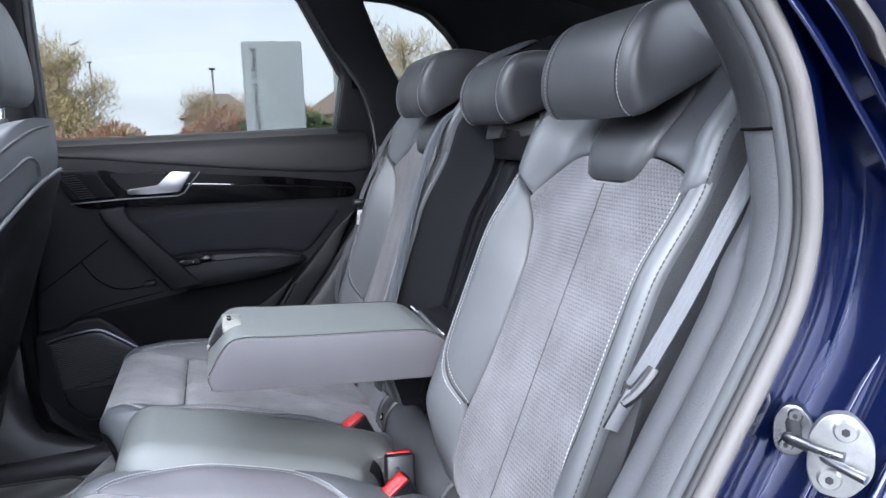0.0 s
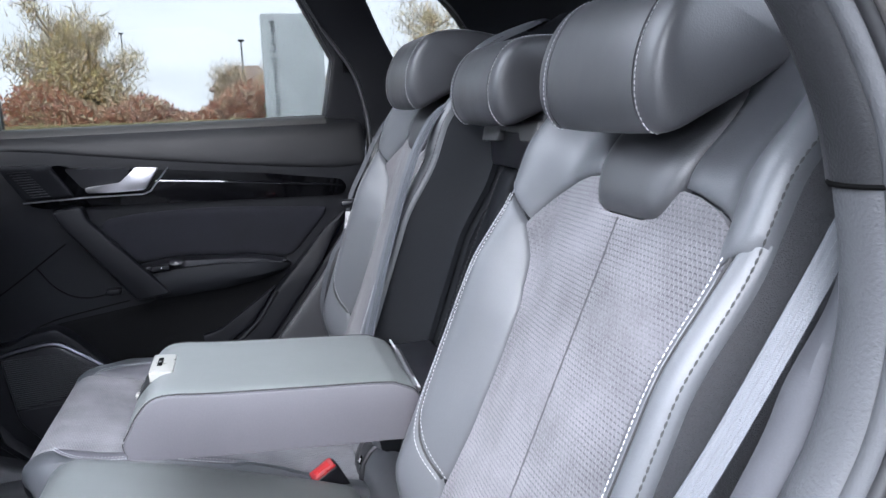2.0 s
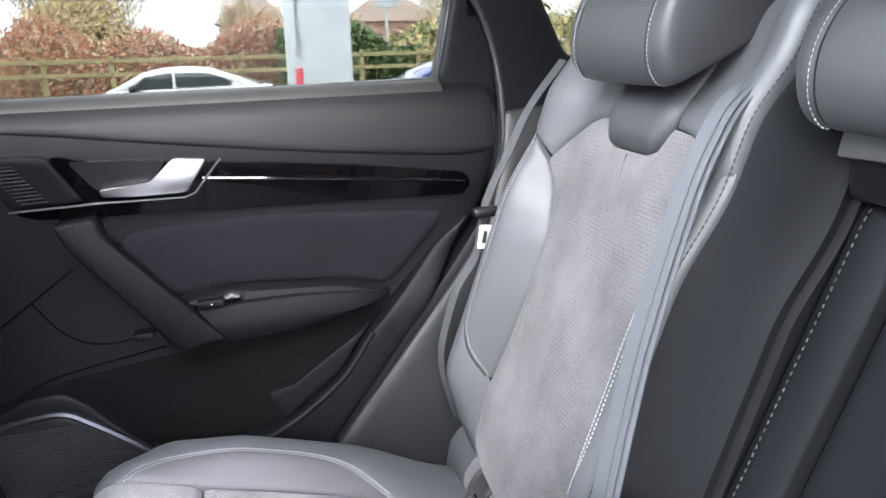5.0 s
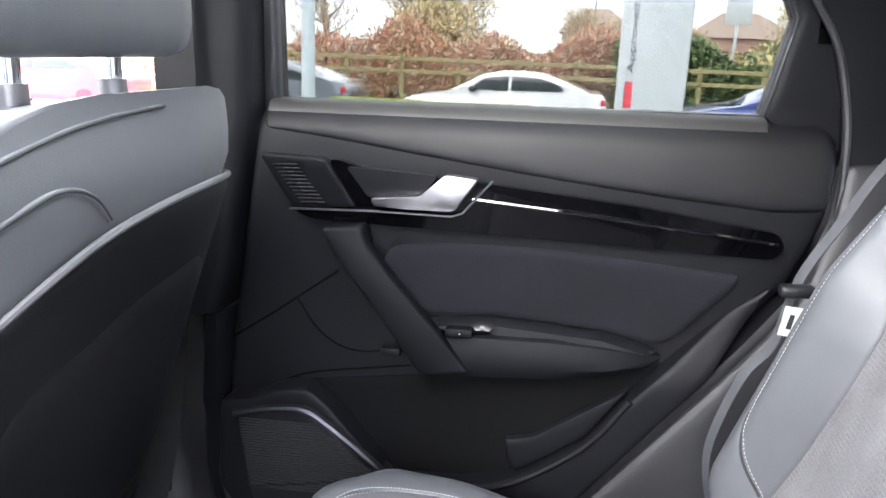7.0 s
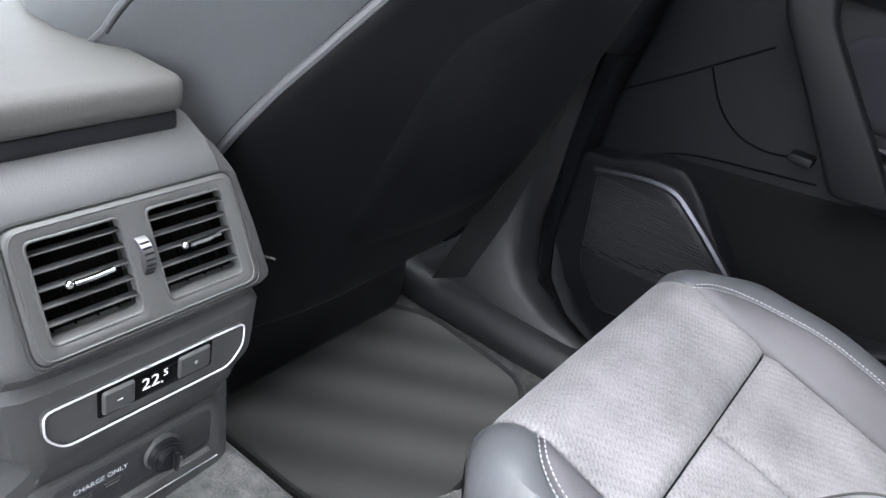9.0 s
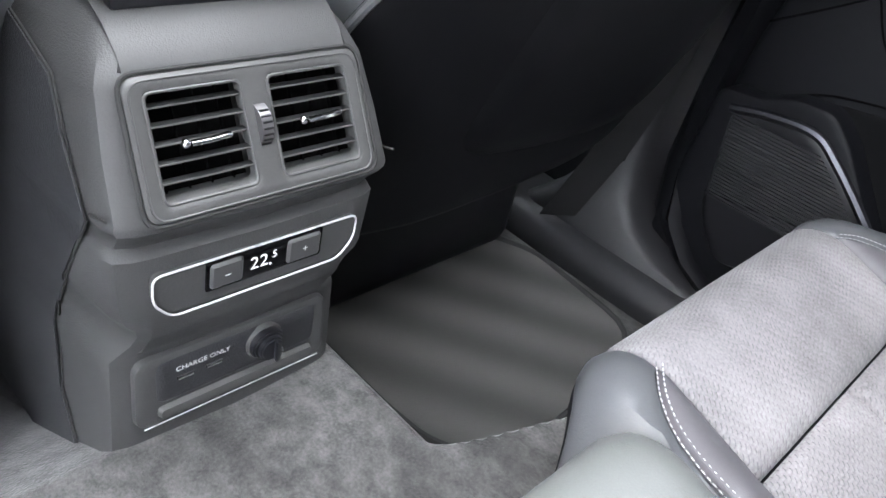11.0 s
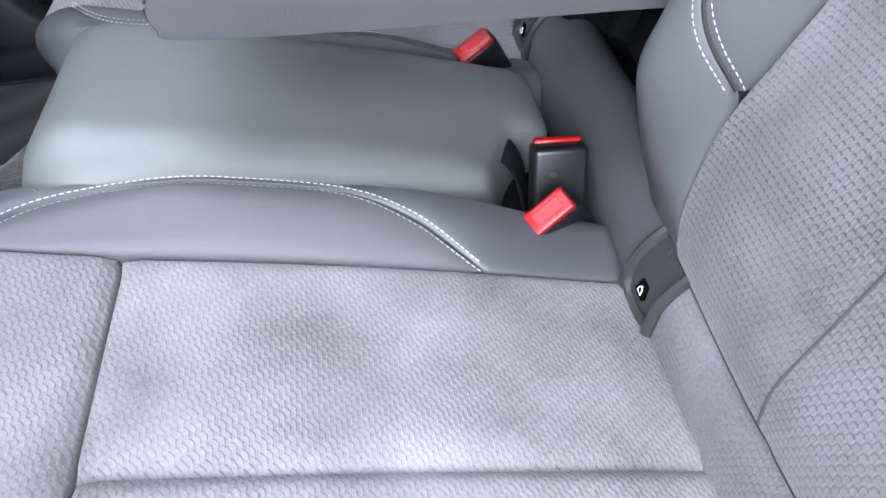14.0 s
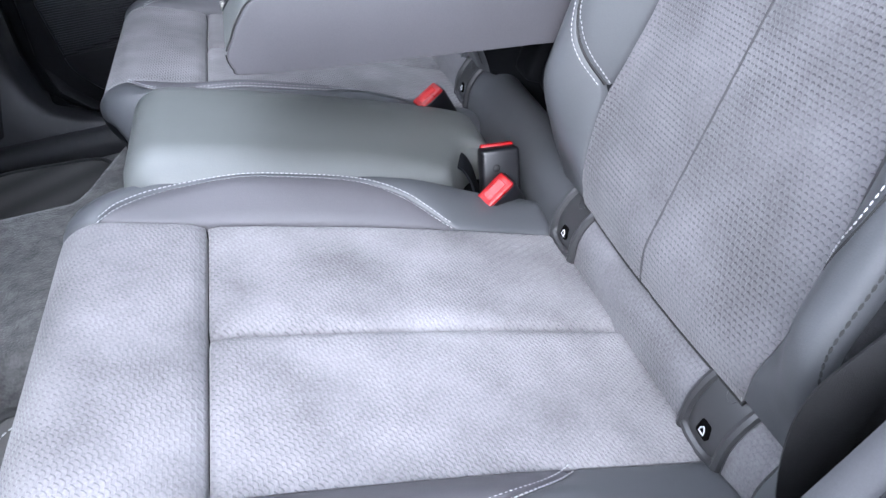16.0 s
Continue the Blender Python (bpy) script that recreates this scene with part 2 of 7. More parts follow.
SATIN_ZINC = material("satin_zinc", (0.24, 0.24, 0.25), 0.3, 1.0, spot=0.12, spot_size=90)
RED = material("red_plastic", (0.30, 0.004, 0.006), 0.3, spot=0.05)
RED_FACE = material("paler_red_plastic", (0.46, 0.016, 0.018), 0.25, spot=0.05)
BEIGE = material("cream_latch_plastic", (0.225, 0.22, 0.2), 0.3, spot=0.04)
RUBBER = material("grey_flocked_seal", (0.038, 0.0395, 0.0425), 0.7, spot=0.1, grain=0.3)
RUBBER_PALE = material("pale_seal", (0.080, 0.074, 0.071), 0.6, spot=0.08, grain=0.2)
BLACK_RUBBER = material("black_rubber", (0.01, 0.01, 0.011), 0.6)
CARPET = material("grey_carpet", (0.030, 0.030, 0.031), 0.95, spot=0.5, spot_size=60, grain=1.0, grain_size=420, second=(0.085, 0.083, 0.081), sheen=0.3)
# the pile is brushed this way and that
cn, cl = CARPET.node_tree.nodes, CARPET.node_tree.links
pile_co = cn.new("ShaderNodeTexCoord")
pile_turn = cn.new("ShaderNodeMapping")
pile_turn.inputs["Rotation"].default_value, pile_turn.inputs["Scale"].default_value = (0, 0, radians(35)), (1.0, 2.4, 1.0)
cl.new(pile_co.outputs["Object"], pile_turn.inputs["Vector"])
pile = cn.new("ShaderNodeTexNoise")
pile.inputs["Scale"].default_value, pile.inputs["Detail"].default_value, pile.inputs["Roughness"].default_value, pile.inputs["Distortion"].default_value = 6.0, 7.0, 0.62, 0.8
cl.new(pile_turn.outputs["Vector"], pile.inputs["Vector"])
pile_range = cn.new("ShaderNodeMapRange")
pile_range.inputs[1].default_value, pile_range.inputs[2].default_value = 0.38, 0.66
pile_range.inputs[3].default_value, pile_range.inputs[4].default_value = 0.55, 1.75
cl.new(pile.outputs["Fac"], pile_range.inputs[0])
pile_mix = cn.new("ShaderNodeVectorMath")
pile_mix.operation = "SCALE"
cl.new(cn["Principled BSDF"].inputs["Base Color"].links[0].from_socket, pile_mix.inputs[0])
cl.new(pile_range.outputs[0], pile_mix.inputs["Scale"])
cl.new(pile_mix.outputs[0], cn["Principled BSDF"].inputs["Base Color"])
CARPET_DARK = material("dark_carpet", (0.035, 0.035, 0.036), 0.95, spot=0.4, spot_size=20, grain=1.0, grain_size=900)
HEADLINER = material("black_headliner", (0.012, 0.012, 0.014), 0.95, spot=0.15, grain=0.5)
PAINT = material("deep_blue_metallic", (0.0022, 0.0065, 0.042), 0.2, 0.6, spot=0.05, coat=1.0, spec=0.5, rough_var=0.04)
PAINT.node_tree.nodes["Principled BSDF"].inputs["Coat Roughness"].default_value = 0.015
WEB = material("woven_belt", (0.075, 0.08, 0.09), 0.5, spot=0.1, spot_size=60, grain=0.6, grain_size=1400)
# Woven belt again, darkened in colour for the dim far side.
WEB_DIM = material("dimmed_grey_belt", (0.034, 0.036, 0.041), 0.55, spot=0.3, spot_size=90, grain=0.6, grain_size=1400)
WEB_STRIPE = material("pale_woven_stripe", (0.07, 0.0735, 0.0812), 0.5, spot=0.1, grain=0.6, grain_size=1400)
# Near-black that stands in for the shade in hollows and gaps.
HOLLOW_SHADE = material("hollow_shade_black", (0.0035, 0.0036, 0.004), 0.95, spot=0.3, spot_size=20, spec=0.1)
MESHCLOTH = material("mesh_cloth", (0.014, 0.0143, 0.0165), 0.8, spot=0.3, spot_size=900, grain=1.0, grain_size=900)
PRINT = material("white_print", (0.75, 0.75, 0.75), 0.5, spot=0.02)
DISPLAY = material("display_digits", (0.7, 0.7, 0.7), 0.4)
DISPLAY.node_tree.nodes["Principled BSDF"].inputs["Emission Color"].default_value = (1, 1, 1, 1)
DISPLAY.node_tree.nodes["Principled BSDF"].inputs["Emission Strength"].default_value = 0.05
ASPHALT = material("worn_asphalt", (0.14, 0.14, 0.138), 0.9, spot=0.3, spot_size=3, grain=0.8, grain_size=90, second=(0.2, 0.197, 0.19))
GRASS = material("winter_grass", (0.07, 0.10, 0.02), 0.95, spot=0.4, spot_size=5, second=(0.20, 0.20, 0.06), grain=0.8, grain_size=120)
BOX_LEAF = material("clipped_hedge", (0.10, 0.15, 0.02), 0.8, spot=0.4, spot_size=9, second=(0.26, 0.30, 0.05))
EVERGREEN = material("evergreen_leaf", (0.09, 0.14, 0.06), 0.6, spot=0.5, spot_size=3, second=(0.22, 0.30, 0.12))
RED_TWIG = material("red_twigs", (0.46, 0.16, 0.10), 0.9, spot=0.3, spot_size=1.5, second=(0.60, 0.32, 0.21))
TAN_TWIG = material("tan_twigs", (0.62, 0.48, 0.33), 0.9, spot=0.3, spot_size=1.5, second=(0.76, 0.64, 0.45))
GOLD_TWIG = material("golden_twigs", (0.66, 0.55, 0.26), 0.9, spot=0.3, spot_size=1.5, second=(0.76, 0.66, 0.36))
BARK = material("bark", (0.40, 0.34, 0.27), 0.9, spot=0.3, spot_size=9, grain=0.8, grain_size=60)
FENCE_WOOD = material("weathered_fence", (0.30, 0.26, 0.13), 0.85, spot=0.25, spot_size=6, grain=0.5, grain_size=60)
SIGN_WHITE = material("sign_panel", (0.52, 0.56, 0.57), 0.35, spot=0.03, spot_size=1.2)
CAR_WHITE = material("white_car_paint", (0.78, 0.79, 0.80), 0.25, spot=0.02, coat=1.0)
CAR_GREY = material("grey_car_paint", (0.16, 0.18, 0.21), 0.25, 0.3, spot=0.04, coat=1.0)
CAR_BLUE = material("blue_car_paint", (0.05, 0.08, 0.28), 0.25, 0.3, spot=0.04, coat=1.0)
CAR_RED = material("red_car_paint", (0.55, 0.03, 0.05), 0.25, 0.1, spot=0.04, coat=1.0)
CAR_GLASS = material("dark_car_glass", (0.03, 0.04, 0.045), 0.05, spot=0.1, coat=1.0)
TYRE = material("tyre_rubber", (0.012, 0.012, 0.012), 0.8)
LAMP_RED = material("red_lamp_lens", (0.6, 0.02, 0.03), 0.15, spot=0.05)
POLE_GREY = material("grey_galvanised_pole", (0.3, 0.31, 0.32), 0.5, spot=0.15, spot_size=6)
POLE = material("pale_pole_paint", (0.55, 0.62, 0.64), 0.4, spot=0.08)
SIGN_RED = material("sign_red", (0.75, 0.03, 0.06), 0.5, spot=0.03)
SIGN_INK = material("sign_ink", (0.06, 0.07, 0.08), 0.5, spot=0.03)
CLADDING = material("pale_grey_cladding", (0.36, 0.36, 0.37), 0.5, spot=0.15, spot_size=2)
BRICK = material("red_brick_house", (0.42, 0.27, 0.21), 0.9, spot=0.2, spot_size=4)
ROOF = material("brown_roof_tiles", (0.34, 0.26, 0.21), 0.9, spot=0.3, spot_size=3)

GLASS = bpy.data.materials.new("window_glass")
GLASS.use_nodes = True
gn = GLASS.node_tree
gn.nodes.remove(gn.nodes["Principled BSDF"])
clear = gn.nodes.new("ShaderNodeBsdfTransparent")
clear.inputs[0].default_value = (0.275, 0.279, 0.272, 1)
shine = gn.nodes.new("ShaderNodeBsdfGlossy")
shine.inputs["Roughness"].default_value = 0.02
mixg = gn.nodes.new("ShaderNodeMixShader")
mixg.inputs[0].default_value = 0.008
gn.links.new(clear.outputs[0], mixg.inputs[1])
gn.links.new(shine.outputs[0], mixg.inputs[2])
gn.links.new(mixg.outputs[0], gn.nodes["Material Output"].inputs[0])
CLEAR_GLASS = GLASS.copy()
CLEAR_GLASS.name = "clear_window_glass"
for nd in CLEAR_GLASS.node_tree.nodes:
    if nd.type == "BSDF_TRANSPARENT":
        nd.inputs[0].default_value = (0.60, 0.615, 0.615, 1)
ROOF_GLASS = GLASS.copy()
ROOF_GLASS.name = "tinted_roof_glass"
for nd in ROOF_GLASS.node_tree.nodes:
    if nd.type == "BSDF_TRANSPARENT":
        nd.inputs[0].default_value = (0.90, 0.895, 0.885, 1)


# ---- building helpers ----
def part(name, bm, mat, parent=None, label="", smooth=True, angle=40):
    me = bpy.data.meshes.new(name)
    bmesh.ops.recalc_face_normals(bm, faces=bm.faces)
    bm.to_mesh(me)
    bm.free()
    me.materials.append(mat)
    if smooth:
        me.polygons.foreach_set("use_smooth", [True] * len(me.polygons))
        me.set_sharp_from_angle(angle=radians(angle))
    ob = new(name, me)
    if parent is not None:
        ob.parent = parent
    if label:
        tagged(ob, label)
    return ob


def thing(name, label, category, group="", kind="", m=CAR):
    ob = tagged(new(name), label, category, group, kind)
    ob.matrix_world = m
    return ob


def ss(a, b, x):
    t = min(1.0, max(0.0, (x - a) / (b - a)))
    return t * t * (3 - 2 * t)


def table(x, rows):
    """Straight-line look-up in rows of (x, value)."""
    if x <= rows[0][0]:
        return rows[0][1]
    for (a, va), (b, vb) in zip(rows, rows[1:]):
        if x <= b:
            return va + (vb - va) * (x - a) / (b - a)
    return rows[-1][1]


def spline(pts, closed=False, n=6):
    """A smooth curve through the points."""
    pts = [Vector(p) for p in pts]
    out, k = [], len(pts)
    for i in range(k if closed else k - 1):
        p1, p2 = pts[i], pts[(i + 1) % k]
        p0 = pts[i - 1] if closed or i else p1 * 2 - p2
        p3 = pts[(i + 2) % k] if closed or i + 2 < k else p2 * 2 - p1
        for j in range(n):
            t = j / n
            out.append(0.5 * (2 * p1 + (p2 - p0) * t + (2 * p0 - 5 * p1 + 4 * p2 - p3) * t * t + (3 * p1 - p0 - 3 * p2 + p3) * t ** 3))
    if not closed:
        out.append(pts[-1])
    return out


def resample(pts, step, closed=False):
    pts = [Vector(p) for p in pts]
    if closed:
        pts = pts + [pts[0]]
    out = []
    for a, b in zip(pts, pts[1:]):
        n = max(1, math.ceil((b - a).length / step))
        out += [a.lerp(b, i / n) for i in range(n)]
    if not closed:
        out.append(pts[-1])
    return out


def round_poly(pts, r, n=4):
    """A closed 2D outline with its corners rounded."""
    out, k = [], len(pts)
    for i in range(k):
        a, b, c = Vector(pts[i - 1]), Vector(pts[i]), Vector(pts[(i + 1) % k])
        q = min(r, (a - b).length * 0.45, (c - b).length * 0.45)
        p, s = b + (a - b).normalized() * q, b + (c - b).normalized() * q
        for j in range(n + 1):
            t = j / n
            out.append(p * (1 - t) ** 2 + b * 2 * t * (1 - t) + s * t * t)
    return out


def loft(bm, rings, closed=True, caps=True):
    rows = [[bm.verts.new(p) for p in ring] for ring in rings]
    k = len(rows[0])
    for a, b in zip(rows, rows[1:]):
        for i in range(k if closed else k - 1):
            j = (i + 1) % k
            bm.faces.new((a[i], a[j], b[j], b[i]))
    if caps and closed:
        bm.faces.new(rows[0][::-1])
        bm.faces.new(rows[-1])
    return rows


def box(bm, x0, x1, y0, y1, z0, z1, bevel=0.0, seg=2):
    made = bmesh.ops.create_cube(bm, size=1.0, matrix=Matrix.Translation(((x0 + x1) / 2, (y0 + y1) / 2, (z0 + z1) / 2)) @ Matrix.Diagonal((x1 - x0, y1 - y0, z1 - z0, 1)))
    if bevel:
        edges = list({e for v in made["verts"] for e in v.link_edges})
        bmesh.ops.bevel(bm, geom=edges, offset=bevel, segments=seg, affect="EDGES", profile=0.5)
    return made


def tube(bm, pts, r, n=8, closed=False, flat=1.0, up=(0, 0, 1)):
    """A round bar along a path; flat squeezes it along up."""
    pts = [Vector(p) for p in pts]
    rings, k, up = [], len(pts), Vector(up)
    for i, p in enumerate(pts):
        d = (pts[(i + 1) % k] - pts[i - 1]) if closed else (pts[min(i + 1, k - 1)] - pts[max(i - 1, 0)])
        side = (d.cross(up) if d.cross(up).length > 1e-6 * d.length else d.cross(Vector((0, 1, 0)))).normalized()
        high = side.cross(d).normalized()
        rr = r(i / (k - 1)) if callable(r) else r
        rings.append([p + side * rr * math.cos(2 * math.pi * j / n) + high * rr * flat * math.sin(2 * math.pi * j / n) for j in range(n)])
    if closed:
        rings.append(rings[0])
    loft(bm, rings, caps=not closed)
    if closed:
        bmesh.ops.remove_doubles(bm, verts=bm.verts, dist=1e-6)


def ribbon(bm, pts, across, thick):
    """A flat band along a path; across(i) gives half its width as a vector."""
    rings = []
    k = len(pts)
    pts = [Vector(p) for p in pts]
    for i, p in enumerate(pts):
        d = (pts[min(i + 1, k - 1)] - pts[max(i - 1, 0)]).normalized()
        a = Vector(across(i / (k - 1)))
        nrm = d.cross(a).normalized() * thick / 2
        rings.append([p - a - nrm, p - a * 0.5 - nrm * 1.3, p + a * 0.5 - nrm * 1.3, p + a - nrm, p + a + nrm, p + a * 0.5 + nrm * 1.3, p - a * 0.5 + nrm * 1.3, p - a + nrm])
    loft(bm, rings)


def panel(outline, place, puff=0.004, edge=0.012, skirt=0.008, step=0.012, holes=()):
    """A padded piece: a flat outline (u, v) in metres, swelling from its edge and laid on a surface by place(u, v, h)."""
    from mathutils.geometry import delaunay_2d_cdt
    loops = [resample([Vector(p[:2]) for p in outline], step, True)] + [resample([Vector(p[:2]) for p in h], step, True) for h in holes]
    verts, edges = [], []
    for lp in loops:
        k = len(verts)
        verts += lp
        edges += [(k + i, k + (i + 1) % len(lp)) for i in range(len(lp))]
    seg_a = np.array([verts[a][:] for a, b in edges])
    seg_d = np.array([verts[b][:] for a, b in edges]) - seg_a
    seg_l = np.maximum((seg_d ** 2).sum(1), 1e-12)

    def far(p):
        t = np.clip(((p - seg_a) * seg_d).sum(1) / seg_l, 0, 1)
        return math.sqrt((((seg_a + seg_d * t[:, None]) - p) ** 2).sum(1).min())

    def inside(p):
        y0, y1 = seg_a[:, 1], seg_a[:, 1] + seg_d[:, 1]
        c = (y0 > p[1]) != (y1 > p[1])
        x = seg_a[:, 0] + seg_d[:, 0] * (p[1] - y0) / np.where(np.abs(seg_d[:, 1]) < 1e-12, 1e-12, seg_d[:, 1])
        return (c & (x > p[0])).sum() % 2 == 1

    pts = list(verts)
    reach = 0.0
    if edge:
        rings = [0.3 * edge, edge] if edge < 0.009 else [0.12 * edge, 0.45 * edge, edge]
        for d in rings:
            for lp in loops:
                for i, p in enumerate(lp):
                    tg = (lp[(i + 1) % len(lp)] - lp[i - 1])
                    if tg.length < 1e-9:
                        continue
                    nm = Vector((-tg.y, tg.x)).normalized() * d
                    for c in (p + nm, p - nm):
                        c = np.array(c[:2])
                        if inside(c) and abs(far(c) - d) < 0.06 * d:
                            pts.append(Vector(c))
        reach = edge
    lo, hi = seg_a.min(0), seg_a.max(0)
    nu, nv = int((hi[0] - lo[0]) / step) + 1, int((hi[1] - lo[1]) / step) + 1
    for i in range(nu + 1):
        for j in range(nv + 1):
            p = np.array((lo[0] + (i + 0.5 * (j % 2)) * step, lo[1] + j * step))
            if inside(p) and far(p) > reach + step * 0.4:
                pts.append(Vector(p))
    out, _, faces, _, _, _ = delaunay_2d_cdt(pts, edges, [], 1, 1e-7)
    bm = bmesh.new()
    uv = bm.loops.layers.uv.new("UVMap")
    made = []
    for q in out:
        q = np.array(q[:2])
        d = far(q)
        t = min(1.0, d / edge) if edge else 1.0
        made.append(bm.verts.new(place(q[0], q[1], puff * math.sqrt(max(0.0, 1 - (1 - t) ** 2)))))
    for f in faces:
        m = np.mean([np.array(out[i][:2]) for i in f], axis=0)
        if holes and not inside(m):
            continue
        fc = bm.faces.new([made[i] for i in f])
        for lp, i in zip(fc.loops, f):
            lp[uv].uv = out[i][:2]
    rim = [e for e in bm.edges if len(e.link_faces) == 1]
    low = {}
    index = {v: i for i, v in enumerate(made)}
    for e in rim:
        for v in e.verts:
            if v not in low:
                q = out[index[v]]
                low[v] = bm.verts.new(place(q[0], q[1], -skirt))
    for e in rim:
        a, b = e.verts
        bm.faces.new((a, b, low[b], low[a]))
    loose = [v for v in bm.verts if not v.link_faces]
    bmesh.ops.delete(bm, geom=loose, context="VERTS")
    return bm


def strip(inner, outer, place, puff=0.003, skirt=0.008, nu=12, nv=50):
    """A padded band between two edges inner(t), outer(t), laid by place(u, v, h)."""
    bm = bmesh.new()
    uv = bm.loops.layers.uv.new("UVMap")
    rows, flat = [], {}
    for j in range(nv + 1):
        a, b = Vector(inner(j / nv)), Vector(outer(j / nv))
        row = []
        for i in range(-1, nu + 2):
            t = min(1.0, max(0.0, i / nu))
            t = 0.5 - 0.5 * math.cos(math.pi * t) if 0 < t < 1 else t
            e = min(j, nv - j) / 4
            h = puff * math.sqrt(max(0.0, 1 - (1 - min(1, 4.5 * min(t, 1 - t))) ** 2)) * min(1, e) if 0 <= i <= nu else -skirt
            q = a.lerp(b, t)
            v = bm.verts.new(place(q.x, q.y, h))
            flat[v] = q
            row.append(v)
        rows.append(row)
    for r0, r1 in zip(rows, rows[1:]):
        for i in range(nu + 2):
            f = bm.faces.new((r0[i], r0[i + 1], r1[i + 1], r1[i]))
            for lp in f.loops:
                lp[uv].uv = flat[lp.vert][:2]
    return bm


def stitches(bm, pts, pitch=0.0047, length=0.0032, r=0.00062, up=(0, 0, 1)):
    """A row of single thread stitches along a path."""
    pts = resample(pts, 0.0015)
    dist, k = 0.0, 0
    run = [0.0]
    for a, b in zip(pts, pts[1:]):
        run.append(run[-1] + (b - a).length)
    j = 0
    while dist + length < run[-1]:
        def at(s):
            nonlocal j
            while j + 1 < len(run) - 1 and run[j + 1] < s:
                j += 1
            return pts[j].lerp(pts[j + 1], (s - run[j]) / max(1e-9, run[j + 1] - run[j]))
        a = at(dist)
        b = at(dist + length)
        d = (b - a).normalized()
        side = d.cross(Vector(up)).normalized() * r
        high = side.cross(d).normalized() * r
        loft(bm, [[a - d * r * 0.3 + side * 0.4, a - d * r * 0.3 + high * 0.4, a - d * r * 0.3 - side * 0.4], [a.lerp(b, 0.3) + side, a.lerp(b, 0.3) + high, a.lerp(b, 0.3) - side], [a.lerp(b, 0.7) + side, a.lerp(b, 0.7) + high, a.lerp(b, 0.7) - side], [b + side * 0.4, b + high * 0.4, b - side * 0.4]], caps=False)
        dist += pitch


# ---- rear seat: surfaces ----
SEAT_O, SEAT_U, SEAT_N = Vector((0.363, 0, 0.62)), Vector((0.4254, 0, 0.905)), Vector((-0.905, 0, 0.4254))


INSERT_EDGE = [(0.085, 0.141), (0.118, 0.146), (0.15, 0.1515), (0.19, 0.1525), (0.24, 0.145), (0.3, 0.138), (0.4, 0.136), (0.44, 0.144), (0.48, 0.158), (0.497, 0.166), (0.510, 0.167), (0.540, 0.150), (0.560, 0.126), (0.571, 0.09)]


def back_height(u, v):
    """Swell of a backrest over its flat: u from its middle, v up it."""
    a = abs(u)
    wing = 0.052 * ss(0.09, 0.2, v) * (1 - 0.33 * ss(0.43, 0.54, v))
    start = min(0.150, table(min(v, 0.47), INSERT_EDGE) - 0.010)
    start += (0.128 - start) * ss(0.49, 0.60, v)
    h = wing * ss(start, 0.194, a) - 0.085 * ss(0.198, 0.252, a) ** 1.3
    h += 0.006 * (1 - min(1, a / 0.13) ** 2)
    h -= 0.002 * math.exp(-(u / 0.005) ** 2) * (1 - ss(0.5, 0.55, v))
    h -= 0.02 * ss(0.58, 0.66, v) + 0.12 * ss(0.67, 0.82, v) ** 1.4
    h -= 0.03 * ss(0.13, 0.04, v)
    return h


def on_back(mid, lean=0.0):
    """lean: how far the backrest is tipped forward about its foot."""
    up = SEAT_U * math.cos(lean) + SEAT_N * math.sin(lean)
    out = SEAT_N * math.cos(lean) - SEAT_U * math.sin(lean)
    def place(u, v, h):
        p = SEAT_O + up * v * (1.02 if lean else 1.0) + out * (back_height(u, v) + h)
        return Vector((p.x, mid + u, p.z))
    return place


def cushion_z(x):
    return 0.7625 - 0.325 * x


def cushion_height(u, x, inner=0):
    a = abs(u)
    h = -0.005 * math.exp(-(u / 0.006) ** 2) * ss(0.03, 0.06, x) - 0.006 * math.exp(-((x - 0.045) / 0.006) ** 2) * (1 - ss(0.15, 0.165, a))
    h += 0.026 * ss(0.152, 0.205, a) * (0.2 + 0.8 * ss(-0.03, 0.11, x)) * (1 - 0.6 * ss(0.24, 0.36, x)) + 0.004 * math.sin(math.pi * min(1, max(0, (x - 0.05) / 0.32)))
    h -= 0.055 * ss(0.2125, 0.245, a) if u * inner > 0 else 0.05 * ss(0.235, 0.32, a) ** 1.3
    return h


def roll_front(x, z, x0=-0.03, r=0.055):
    """Bends what lies ahead of x0 down round the cushion's front edge."""
    if x >= x0:
        return x, z
    t = (x0 - x) / r
    turn = 1.85
    if t < turn:
        return x0 - r * math.sin(t), z - r * (1 - math.cos(t))
    d = (t - turn) * r
    return x0 - r * math.sin(turn) - d * math.cos(turn), z - r * (1 - math.cos(turn)) - d * math.sin(turn)


def on_cushion(mid, lift=0.0):
    def place(x, y, h):
        u = y - mid
        x2, z2 = roll_front(x, cushion_z(x) + cushion_height(u, x, -mid) + h + lift, -0.028 + 0.045 * ss(0.175, 0.26, abs(u)))
        return Vector((x2, y, z2))
    return place


THREAD_LINE = [(0.205, 0.156), (0.222, 0.171), (0.245, 0.183), (0.28, 0.191), (0.36, 0.193), (0.45, 0.194), (0.53, 0.195)]


